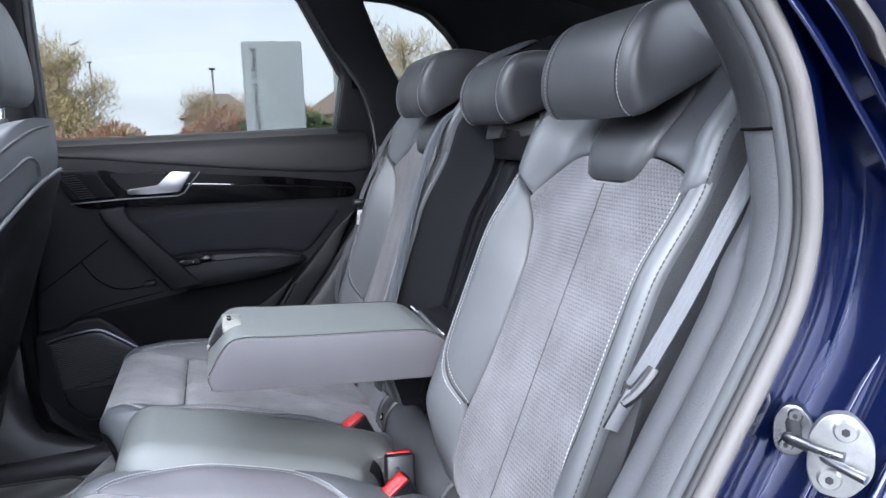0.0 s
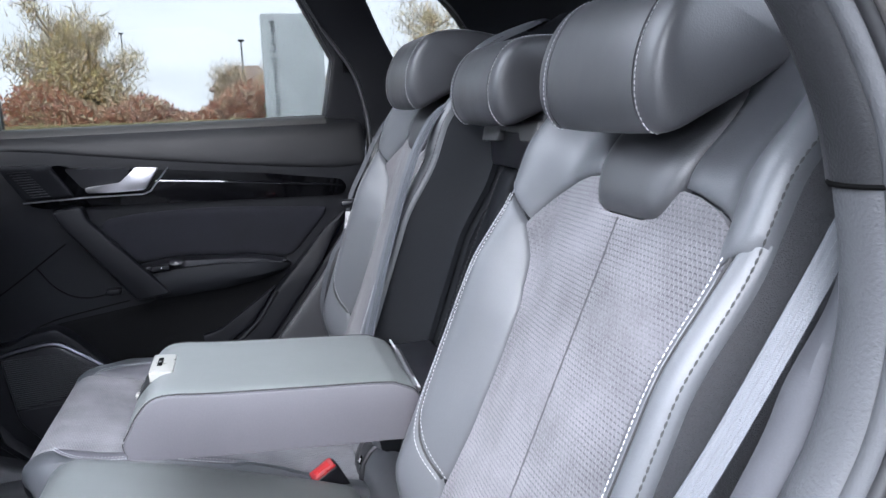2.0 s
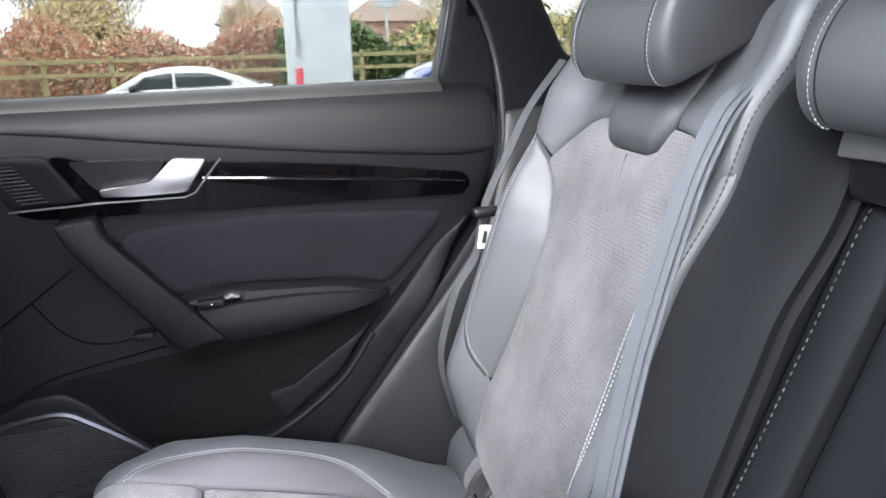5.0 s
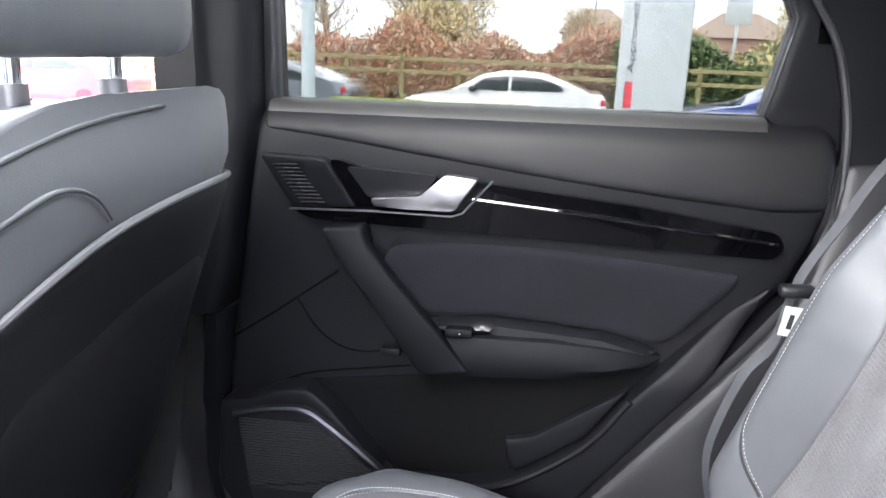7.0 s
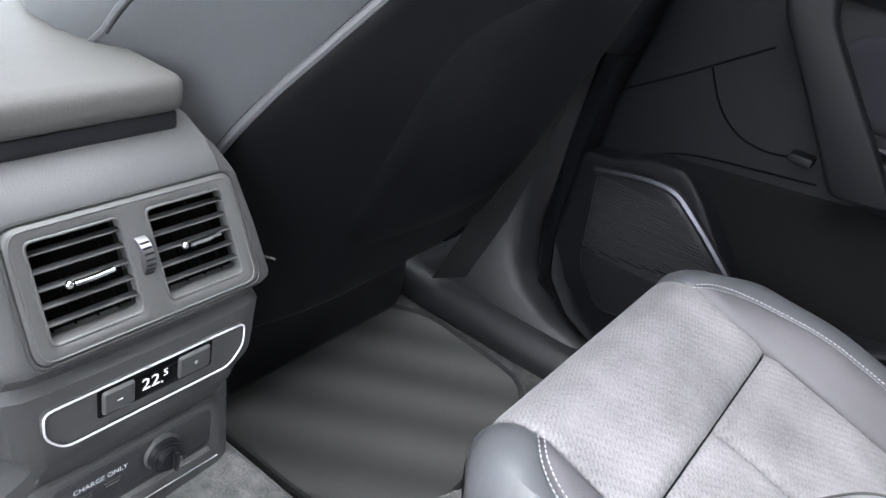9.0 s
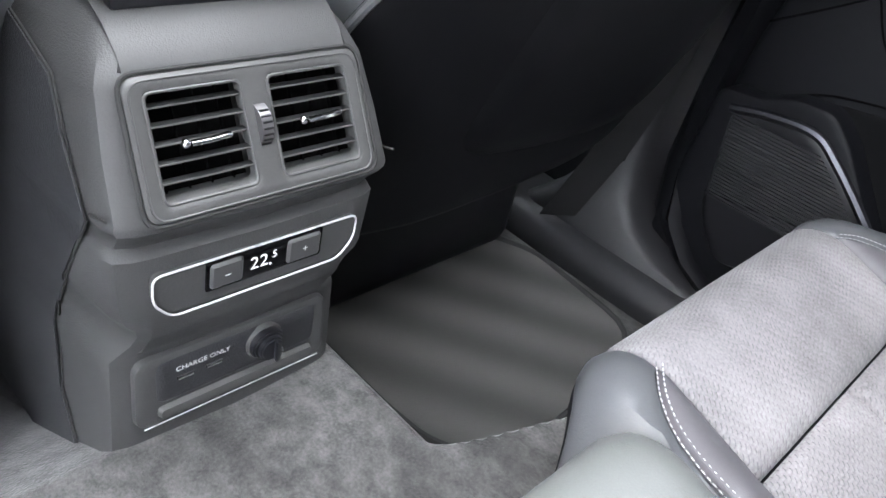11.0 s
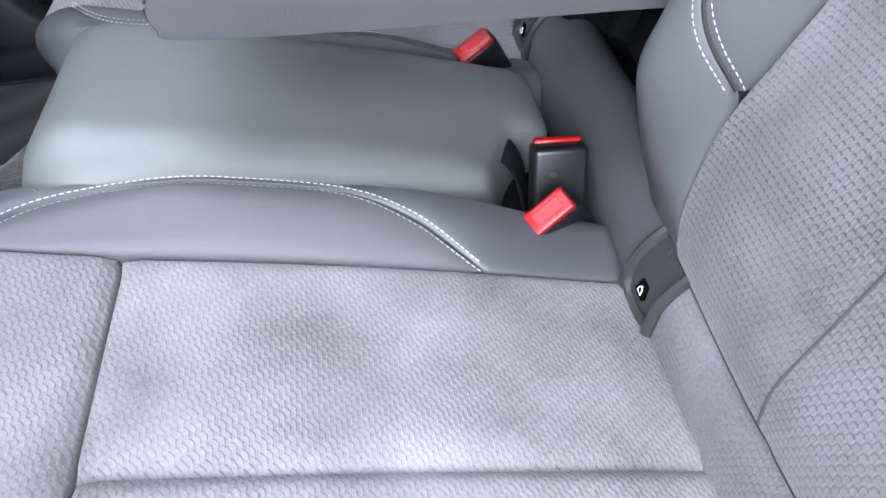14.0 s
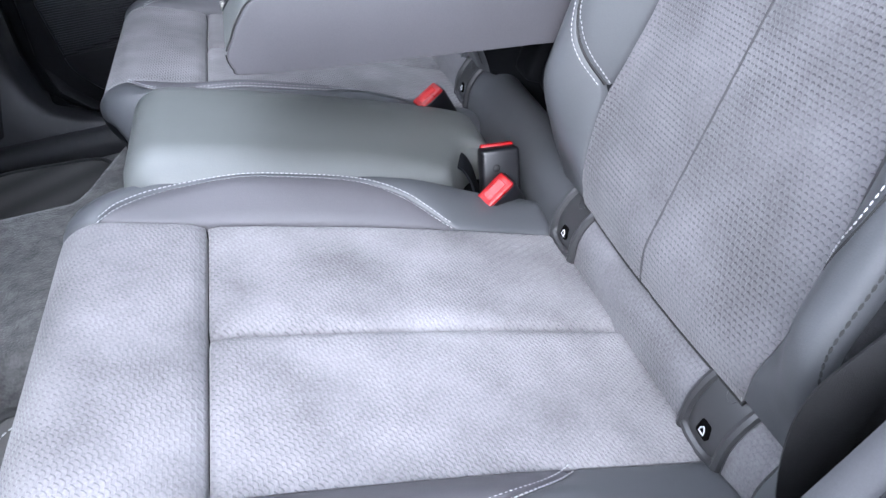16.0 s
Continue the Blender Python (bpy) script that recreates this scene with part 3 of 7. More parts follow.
def rear_backrest(mid, label, off=0.0, lean=0.0, suede=SUEDE):
    """off: how far the suede insert and the tongue lie off the backrest's middle."""
    seat = thing("folding_rear_seat", label, "car seat", "rear seat backrests")
    put = on_back(mid, lean)
    shift = off
    put_mid = lambda u, v, h: put(u + off * (1 - ss(0.10, 0.19, abs(u))), v, h)
    # foam body
    bm = bmesh.new()
    us = [-0.252 + 0.504 * i / 56 for i in range(57)]
    vs = [0.03 + 0.77 * i / 60 for i in range(61)]
    front = [[bm.verts.new(put(u, v, -0.007 - 0.010 * ss(0.17, 0.21, abs(u)))) for u in us] for v in vs]
    for a, b in zip(front, front[1:]):
        for i in range(56):
            bm.faces.new((a[i], a[i + 1], b[i + 1], b[i]))
    rim = [front[0][i] for i in range(57)] + [front[j][56] for j in range(1, 61)] + [front[60][i] for i in range(55, -1, -1)] + [front[j][0] for j in range(59, 0, -1)]
    back = [bm.verts.new(v.co - SEAT_N * 0.09) for v in rim]
    for i in range(len(rim)):
        j = (i + 1) % len(rim)
        bm.faces.new((rim[i], rim[j], back[j], back[i]))
    bm.faces.new(back)
    part("seat_body", bm, LEATHER_DARK, seat, "dark side cloth and leather body")
    # suede insert with a sewn middle seam
    edge = [(u, v) for v, u in INSERT_EDGE]
    edge = [(p.x, p.y) for p in spline([(u, v, 0) for u, v in edge], n=4)]
    tongue_bottom = [(0.0, 0.541), (0.035, 0.541), (0.055, 0.549), (0.067, 0.573)]
    half = [(0.0, 0.085)] + edge + tongue_bottom[::-1]
    poly = half + [(-u, v) for u, v in half[::-1] if u > 0.001]
    part("insert", panel(poly, put_mid, 0.003, 0.008, 0.008, 0.011), suede, seat, "embossed grey suede insert")
    bm = bmesh.new()
    tube(bm, [put_mid(0.0, 0.088 + 0.45 * i / 60, 0.0026) for i in range(61)], 0.0011, 6, up=SEAT_N)
    part("middle_seam", bm, SEAM, seat, "fine sunken seam down the middle")
    # Dark tube stands in for the shaded crease above the seat roll.
    bm = bmesh.new()
    tube(bm, [put_mid(-0.142 + 0.284 * i / 30, 0.0845, -0.003) for i in range(31)], 0.0032, 8, up=SEAT_N)
    part("foot_shade_line", bm, THREAD_DARK, seat, "dark tube painting the crease shade along the lower edge")
    for sgn in (1, -1):
        # leather bolster between insert and seam
        line = [(p.y, p.x) for p in spline([(v, u, 0) for v, u in THREAD_LINE], n=4)]
        inner = [(u + 0.0015, v) for u, v in edge if 0.205 <= v <= 0.505]
        poly = line + [(0.196, 0.530)] + inner[::-1]
        part("bolster", panel([(sgn * u, v) for u, v in poly], put_mid, 0.004, 0.012, 0.008, 0.011), LEATHER, seat, "padded leather bolster")
        # outside strip beyond the seam, down to the seat's foot
        rail = [(v, u + 0.0015) for v, u in INSERT_EDGE if v < 0.2] + [(v, u + 0.0015) for v, u in THREAD_LINE] + [(0.545, 0.205)]
        slide = lambda u: u + shift * (1 - ss(0.10, 0.19, abs(u)))
        part("outer_strip", strip(lambda t: (slide(sgn * table(0.09 + 0.452 * t, rail)), 0.09 + 0.452 * t), lambda t: (sgn * 0.2135, 0.09 + 0.455 * t), put, nu=16), LEATHER, seat)
        part("side_cloth", strip(lambda t: (sgn * 0.2150, 0.09 + 0.66 * t), lambda t: (sgn * 0.2505, 0.09 + 0.64 * t), put, 0.001, nu=10, nv=64), LEATHER_DARK if sgn * mid < 0 else MESHCLOTH, seat, "dark side covering")
        bm = bmesh.new()
        stitches(bm, [put(sgn * 0.2115, 0.10 + 0.635 * i / 56, 0.0028) for i in range(57)], 0.006, 0.0046, 0.0011, up=SEAT_N)
        part("side_stitching", bm, THREAD_DARK, seat, "dark stitching along the side seam")
        # shoulder above the wing seam
        top = [(u + 0.0004, v + 0.0006) for u, v in edge if v > 0.508]
        poly = [(0.0685, 0.575)] + top[::-1] + [(0.198, 0.533), (0.205, 0.536), (0.2125, 0.541), (0.2125, 0.60), (0.2125, 0.74), (0.203, 0.772), (0.18, 0.785), (0.0685, 0.785)]
        part("shoulder", panel([(sgn * u, v) for u, v in poly], put_mid, 0.004, 0.012, 0.008, 0.011), LEATHER, seat)
        bm = bmesh.new()
        for off in ((0.0032, -0.0036) if sgn * mid < 0 else (-0.0036,)):
            stitches(bm, [put(sgn * (u + off), v - off * (0.9 if v < 0.25 else 0), 0.0036) for u, v in line], up=SEAT_N)
        part("seam_stitching", bm, THREAD, seat, "double row of white stitching")
        bm = bmesh.new()
        tube(bm, [put(sgn * (u + 0.0008), v, 0.0005) for u, v in line], 0.0018, 6, up=SEAT_N)
        part("seam_groove", bm, THREAD_DARK, seat)
    poly = round_poly([(-0.078, 0.70), (-0.069, 0.575), (-0.052, 0.542), (0.052, 0.542), (0.069, 0.575), (0.078, 0.70)], 0.03)
    part("headrest_tongue", panel(poly, put_mid, 0.013, 0.02, 0.008, 0.01), LEATHER_HEAD, seat, "raised leather tongue below the headrest")
    return seat


def headrest(mid, label, wide=0.100, scale=1.0, lift=0.0, back=0.018, name="rear_headrest"):
    """A low saddle-shaped headrest lying over the top of the backrest."""
    ob = thing(name, label, "headrest", "rear headrests")
    prof = [(0.604, 0.066), (0.607, 0.082), (0.624, 0.097), (0.655, 0.107), (0.69, 0.106), (0.718, 0.094), (0.738, 0.066), (0.752, 0.03), (0.764, -0.03), (0.768, -0.09), (0.752, -0.11), (0.730, -0.06), (0.712, -0.03), (0.686, -0.003), (0.655, 0.020), (0.625, 0.046)]
    prof = [(p.x, p.y) for p in spline([(a, b, 0) for a, b in prof], True, 4)]
    ca, cb = 0.69, 0.03

    def ring(u, k):
        out = []
        for a, b in prof:
            s, h = ca + (a - ca) * k, cb + (b - cb) * (0.5 + 0.5 * k)
            s = 0.60 + (s - 0.60) * scale + lift
            p = SEAT_O + SEAT_U * s + SEAT_N * (h - back)
            out.append(Vector((p.x, mid + u, p.z)))
        return out

    def rings(us):
        return [ring(u, k) for u, k in us]

    flat = wide * 0.78
    bm = bmesh.new()
    loft(bm, rings([(-flat + 0.0012, 0.985), (-flat + 0.006, 1.0), (-flat * 0.5, 1.015), (0, 1.02), (flat * 0.5, 1.015), (flat - 0.006, 1.0), (flat - 0.0012, 0.985)]))
    part("cover", bm, LEATHER_HEAD, ob)
    for sgn in (1, -1):
        bm = bmesh.new()
        loft(bm, rings([(sgn * u, k) for u, k in [(flat + 0.0012, 0.985), (flat + 0.006, 0.998), (wide * 0.92, 0.985), (wide * 0.99, 0.955), (wide * 1.035, 0.90), (wide * 1.06, 0.80), (wide * 1.07, 0.6)]]))
        part("end_cap", bm, LEATHER_HEAD, ob)
        bm = bmesh.new()
        stitches(bm, [p + (p - ring(0, 0.5)[i]).normalized() * 0.0003 for i, p in enumerate(ring(sgn * (flat + 0.005), 1.0)) if i < 34], up=(0, 1, 0))
        part("seam_stitching", bm, THREAD, ob, "single row of white stitching")
    bm = bmesh.new()
    loft(bm, rings([(-flat - 0.004, 0.965), (flat + 0.004, 0.965)]))
    part("core", bm, LEATHER_DARK, ob)
    return ob


NEAR, FAR, LEAN = -0.345, 0.345, radians(3.5)
rear_backrest(NEAR, "dark grey leather and suede rear backrest beside the open door", 0.006)
rear_backrest(FAR + 0.012, "dark grey leather and suede rear backrest beside the closed door", 0.0, LEAN, SUEDE_FAR)
headrest(NEAR + 0.010, "black leather saddle headrest with white stitching", 0.106)
headrest(FAR + 0.008, "black leather saddle headrest with white stitching", lift=0.010, back=-0.014)
headrest(0.0, "smaller black leather headrest of the middle seat", 0.096, 0.85)

# middle backrest: the recess behind the folded armrest
middle = thing("middle_rear_seat", "dark recessed middle backrest behind the folded armrest", "car seat")
flat_back = lambda u, v, h: Vector(((SEAT_O + SEAT_U * v + SEAT_N * (h - 0.045 - 0.02 * ss(0.55, 0.62, v))).x, u, (SEAT_O + SEAT_U * v + SEAT_N * (h - 0.045 - 0.02 * ss(0.55, 0.62, v))).z))
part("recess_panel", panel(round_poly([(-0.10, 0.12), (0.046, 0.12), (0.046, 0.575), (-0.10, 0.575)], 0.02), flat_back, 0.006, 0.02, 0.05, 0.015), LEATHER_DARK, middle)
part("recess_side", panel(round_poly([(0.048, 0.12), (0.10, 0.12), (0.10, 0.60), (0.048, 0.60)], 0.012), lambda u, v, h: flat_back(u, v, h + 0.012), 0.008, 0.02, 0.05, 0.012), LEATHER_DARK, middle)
bm = bmesh.new()
stitches(bm, [flat_back(0.086, 0.14 + 0.44 * i / 40, 0.021) for i in range(41)], 0.0075, 0.004, 0.0011, up=SEAT_N)
part("recess_stitching", bm, THREAD_DARK, middle)
bm = bmesh.new()
loft(bm, [[SEAT_O + SEAT_U * v + SEAT_N * h + Vector((0, y, 0)) for v, h in ((-0.10, -0.135), (0.60, -0.135), (0.60, -0.155), (-0.10, -0.155))] for y in (-0.62, 0.62)])
part("back_board", bm, CARPET_DARK, middle, "dark carpeted board behind the seats", smooth=False)
bm = bmesh.new()
box(bm, 0.612, 0.70, -0.105, 0.10, 1.125, 1.20, 0.008)
part("latch_block", bm, SMOOTH_BLACK, middle)
on_bracket = lambda u, z, h: Vector((0.606 + 0.25 * (z - 1.17) - h, u, z))
part("latch_cover", panel(round_poly([(-0.105, 1.166), (-0.052, 1.164), (-0.044, 1.174), (0.026, 1.176), (0.034, 1.162), (0.10, 1.160), (0.10, 1.186), (-0.105, 1.190)], 0.005), on_bracket, 0.004, 0.005, 0.02, 0.012), FRAME_GREY, middle, "satin grey plastic latch bracket")


def rear_cushion(mid, label, inner):
    """inner: which way the middle seat lies (1: +y, -1: -y)."""
    ob = thing("rear_seat_cushion", label, "car seat", "rear seat cushions")
    put = on_cushion(mid)
    bm = bmesh.new()
    xs = [-0.16 + 0.56 * i / 60 for i in range(61)]
    us = [-0.29 + 0.58 * i / 58 for i in range(59)]
    grid = [[bm.verts.new(put(x, mid + u, -0.007)) for u in us] for x in xs]
    for a, b in zip(grid, grid[1:]):
        for i in range(58):
            bm.faces.new((a[i], a[i + 1], b[i + 1], b[i]))
    rim = [grid[0][i] for i in range(59)] + [grid[j][58] for j in range(1, 61)] + [grid[60][i] for i in range(57, -1, -1)] + [grid[j][0] for j in range(59, 0, -1)]
    low = [bm.verts.new((v.co.x + (0.03 if v.co.x < -0.05 else 0), v.co.y, 0.56)) for v in rim]
    for i in range(len(rim)):
        j = (i + 1) % len(rim)
        bm.faces.new((rim[i], rim[j], low[j], low[i]))
    part("cushion_body", bm, LEATHER_DARK, ob, "dark cushion base")
    for sgn in (1, -1):
        poly = [(0.047, mid), (0.047, mid + sgn * 0.157), (0.392, mid + sgn * 0.157), (0.392, mid)]
        part("insert", panel(poly, put, 0.003, 0.008, 0.008, 0.012), SUEDE_CUSHION, ob, "embossed grey suede insert")
        line = [(-0.042, 0.160), (-0.024, 0.182), (0.004, 0.199), (0.05, 0.208), (0.12, 0.209), (0.19, 0.206), (0.235, 0.190), (0.262, 0.174), (0.281, 0.159)]
        line = [(p.x, p.y) for p in spline([(a, b, 0) for a, b in line], n=5)]
        part("bolster", panel([(x, mid + sgn * u) for x, u in line], put, 0.008, 0.02, 0.008, 0.011), LEATHER_SIDE, ob, "padded leather side bolster")
        rest = [(x, u + 0.0015) for x, u in line] + [(0.285, 0.1585), (0.392, 0.1585), (0.392, 0.262), (0.25, 0.288), (0.05, 0.288), (-0.04, 0.284), (-0.13, 0.278), (-0.13, 0.162), (-0.044, 0.160)]
        part("outer_cover", panel([(x, mid + sgn * u) for x, u in rest], put, 0.004, 0.012, 0.008, 0.011), LEATHER, ob)
        bm = bmesh.new()
        for off in (0.004, -0.004):
            stitches(bm, [put(x, mid + sgn * (u + off), 0.0040) for x, u in line])
        part("seam_stitching", bm, THREAD, ob, "double row of white stitching")
    poly = [(-0.14, mid - 0.160), (-0.14, mid + 0.160), (0.0445, mid + 0.158), (0.0445, mid - 0.158)]
    part("front_roll", panel(poly, put, 0.004, 0.01, 0.008, 0.011), SUEDE_CUSHION, ob, "embossed grey suede front roll")
    return ob


rear_cushion(-0.327, "grey suede and leather rear cushion beside the open door", 1)
rear_cushion(0.327, "grey suede and leather rear cushion beside the closed door", -1)

# middle cushion
mid_cushion = thing("middle_cushion", "smooth black leather middle seat cushion, raised", "car seat")


def on_middle(x, y, h):
    u = y - 0.005
    z = cushion_z(x) + 0.022 - 0.024 * ss(0.08, 0.128, abs(u)) + 0.006 * math.sin(math.pi * (x + 0.03) / 0.4) + h
    x2, z2 = roll_front(x, z, 0.022, 0.055)
    return Vector((x2, y, z2))


part("cushion_cover", panel(round_poly([(-0.2, -0.110), (-0.2, 0.122), (0.372, 0.128), (0.372, -0.003), (0.335, -0.008), (0.316, -0.045), (0.302, -0.085), (0.25, -0.112)], 0.015), on_middle, 0.010, 0.04, 0.06, 0.013), LEATHER_SHEEN, mid_cushion)

part("buckle_pocket", panel(round_poly([(0.27, -0.15), (0.27, 0.02), (0.385, 0.02), (0.385, -0.15)], 0.01), lambda x, y, h: Vector((x, y, 0.622 + h)), 0.004, 0.02, 0.03, 0.02), LEATHER_DARK, mid_cushion, "dark leather pocket round the buckles")
bm = bmesh.new()
ribbon(bm, spline([(0.322, -0.020, 0.672), (0.330, -0.028, 0.668), (0.336, -0.036, 0.655), (0.338, -0.05, 0.635)], n=5), lambda t: (0.004, 0.012, 0.004), 0.003)
part("pocket_flap", bm, LEATHER_DARK, mid_cushion, "leather pocket flap")

# suede roll along the seat's foot
foot = thing("seat_foot_roll", "grey suede roll between cushion and backrest", "car seat")
prof = [(0.392, 0.60), (0.393, 0.652), (0.403, 0.675), (0.420, 0.690), (0.438, 0.695), (0.454, 0.686), (0.464, 0.658), (0.464, 0.60)]
prof = [(p.x, p.y) for p in spline([(a, b, 0) for a, b in prof], True, 3)]
for y0, y1, mat in ((-0.61, -0.535, LEATHER), (-0.533, -0.216, SUEDE_ROLL), (-0.214, 0.214, LEATHER), (0.216, 0.533, SUEDE_ROLL), (0.535, 0.62, LEATHER)):
    bm = bmesh.new()
    steps = max(2, int((y1 - y0) / 0.015))
    ys2 = [y0 + (y1 - y0) * k / steps for k in range(steps + 1)]
    soft_k = lambda y: 1 + 0.010 * noise.noise(Vector((y * 11, 3.1, 0))) + 0.005 * noise.noise(Vector((y * 34, 7.7, 0)))
    loft(bm, [[Vector((0.43 + (a - 0.43) * soft_k(y), y, 0.645 + (b - 0.645) * soft_k(y))) for a, b in prof] for y in ys2])
    uv = bm.loops.layers.uv.new("UVMap")
    for f in bm.faces:
        for lo in f.loops:
            lo[uv].uv = (lo.vert.co.y, 0.8 * (lo.vert.co.x + lo.vert.co.z))
    part("roll_cover", bm, mat, foot)


def isofix_cover(y):
    ob = thing("isofix_cover", "black plastic child-seat anchor cover in the seat roll", "anchor cover", "child-seat anchor covers")
    bm = bmesh.new()
    big = [(0.432 + (a - 0.432) * 1.05, 0.656 + (b - 0.656) * 1.05) for a, b in prof]
    loft(bm, [[Vector((a, y + d, b)) for a, b in big] for d in (-0.024, -0.012, 0.012, 0.024)])
    part("cover", bm, SLAT, ob)
    for d in (-0.024, 0.024):
        bm = bmesh.new()
        tube(bm, [Vector((0.432 + (a - 0.432) * 1.06, y + d, 0.656 + (b - 0.656) * 1.06)) for a, b in prof], 0.0048, 8, True, up=(0, 1, 0))
        part("rim", bm, SLAT, ob)
    bm = bmesh.new()
    tube(bm, spline([(0.3925, y - 0.024, 0.654), (0.3895, y - 0.021, 0.645), (0.3885, y - 0.012, 0.641), (0.388, y, 0.640), (0.3885, y + 0.012, 0.641), (0.3895, y + 0.021, 0.645), (0.3925, y + 0.024, 0.654)], n=3), 0.0046, 8)
    part("lower_rim", bm, SLAT, ob)
    bm = bmesh.new()
    tube(bm, [Vector((0.4135 - 0.005 * math.sin(a), y + 0.006 * math.cos(a), 0.6885 - 0.0045 * math.sin(a))) for a in [math.pi * k / 6 for k in range(12)]], 0.0004, 5, True)
    part("emblem_ring", bm, FRAME_GREY, ob)
    skin = lambda a, b, h: Vector((table(b, [(0.6056, 0.390), (0.6529, 0.391), (0.676, 0.4015), (0.6917, 0.4194)]) - 0.0022 - h, y + a, b))
    # Black patch on the surface stands in for the shade of the hole.
    part("opening", panel(round_poly([(-0.0075, 0.653), (0.0075, 0.653), (0.006, 0.665), (-0.006, 0.665)], 0.003), skin, 0.0003, 0.002, 0.003, 0.005), SHADE_JOINT, ob)
    bm = bmesh.new()
    tube(bm, [skin(a, b, 0.001) for a, b in ((-0.003, 0.6560), (0.003, 0.6563), (0.0026, 0.659), (0.0, 0.6615), (-0.0022, 0.659))], 0.0005, 6, True, up=(1, 0, 0))
    part("anchor_mark", bm, PRINT, ob)
    return ob


for y in (-0.473, -0.197, 0.197, 0.473):
    isofix_cover(y)

# folded armrest
arm = thing("centre_armrest", "grey leather centre armrest folded down, cream latch in its front", "armrest")
AR = [(0.1045, 0.882), (0.107, 0.868), (0.117, 0.861), (0.2, 0.850), (0.40, 0.830), (0.431, 0.829), (0.440, 0.86), (0.436, 0.885), (0.416, 0.898), (0.395, 0.904), (0.3, 0.914), (0.208, 0.9235), (0.158, 0.930), (0.137, 0.926), (0.122, 0.911), (0.112, 0.895)]
AR = [(p.x, p.y) for p in spline([(a, b, 0) for a, b in AR], True, 4)]
ca, cb = 0.27, 0.88


def arm_ring(y, k):
    return [Vector((ca + (a - ca) * (1 - (1 - k) * 0.25), y, cb + (b - cb) * k)) for a, b in AR]


bm = bmesh.new()
loft(bm, [arm_ring(y, k) for y, k in ((-0.1085, 0.985), (-0.107, 1.0), (-0.09, 1.006), (-0.01, 1.015), (0.07, 1.006), (0.085, 1.0), (0.0865, 0.985))])
part("armrest_pad", bm, LEATHER_SHEEN, arm)
for y, sgn in ((-0.1088, -1), (0.0868, 1)):
    bm = bmesh.new()
    loft(bm, [arm_ring(y + sgn * d, k) for d, k in ((0.0, 0.975), (0.0025, 0.975), (0.0045, 0.955), (0.0052, 0.90))])
    part("side_panel", bm, LEATHER_SIDE, arm, "lilac-grey vinyl side panel")
    bm = bmesh.new()
    tube(bm, [p for p in arm_ring(y - sgn * 0.0002, 0.990) if p.z > 0.884 or p.x < 0.125], 0.0011, 6, up=(0, 1, 0))
    part("piping", bm, THREAD_DARK, arm)
nose = [p for p in arm_ring(0, 1.0) if p.x < 0.134 and p.z > 0.884]
nose.sort(key=lambda p: p.z)
bm = bmesh.new()
taper = lambda p: 0.012 - 0.052 * ss(0.884, 0.922, p.z)
loft(bm, [[Vector((p.x - 0.0016, taper(p) + (0.034 - taper(p)) * k, p.z + 0.0008)) for p in nose] + [Vector((p.x + 0.012, taper(p) + (0.034 - taper(p)) * k, p.z - 0.010)) for p in nose[::-1]] for k in (0.0, 0.5, 1.0)])
part("latch_recess", bm, MID_TRIM, arm, "dark recess in front of the latch")
bm = bmesh.new()
loft(bm, [[p + Vector((-0.0026, dy, 0.0014)) for p in nose[2:-2]] + [p + Vector((0.004, dy, -0.004)) for p in nose[-3:1:-1]] for dy in (0.0325, 0.0355)])
part("recess_wall", bm, FRAME_GREY, arm)
bm = bmesh.new()
edge = round_poly([(0.130, -0.040), (0.130, 0.033), (0.157, 0.031), (0.158, -0.036)], 0.004)
top_at = lambda x: 0.9335 - 0.10 * (x - 0.144)
loft(bm, [[Vector((0.144 + (p.x - 0.144) * k, -0.003 + (p.y + 0.003) * (0.6 + 0.4 * k), top_at(p.x) + d)) for p in edge] for d, k in ((-0.016, 1.0), (-0.0015, 1.0), (-0.0004, 0.96), (0.0002, 0.88))])
part("latch", bm, BEIGE, arm, "cream plastic latch", angle=50)
# Black block stands in for the shade inside the slot.
bm = bmesh.new()
box(bm, 0.1370, 0.1432, -0.014, 0.017, 0.925, 0.9346, 0.0008)
part("latch_slot", bm, SHADE_JOINT, arm)
bm = bmesh.new()
box(bm, 0.1385, 0.1418, -0.002, 0.004, 0.926, 0.9350, 0.0006)
part("latch_catch", bm, FRAME_GREY, arm)
bm = bmesh.new()
box(bm, 0.1035, 0.1085, 0.014, 0.024, 0.880, 0.893, 0.0015)
part("latch_stop", bm, BEIGE, arm)
bm = bmesh.new()
tube(bm, [(0.4385, -0.106, 0.889), (0.4395, 0.084, 0.890)], 0.0016, 6)
part("rear_edge", bm, BRIGHT, arm, "thin bright edge at the hinge end")
bm = bmesh.new()
tube(bm, [(0.437, -0.10, 0.885), (0.44, 0.03, 0.890)], 0.005, 8)
part("hinge_bar", bm, SILVER, arm)
bm = bmesh.new()
box(bm, 0.43, 0.50, -0.1, 0.085, 0.84, 0.885, 0.01)
part("hinge_block", bm, SMOOTH_BLACK, arm)


# ---- floor and tunnel ----
carpet = thing("carpet_floor", "grey carpet over the floor and the centre tunnel", "carpet", kind="structure")


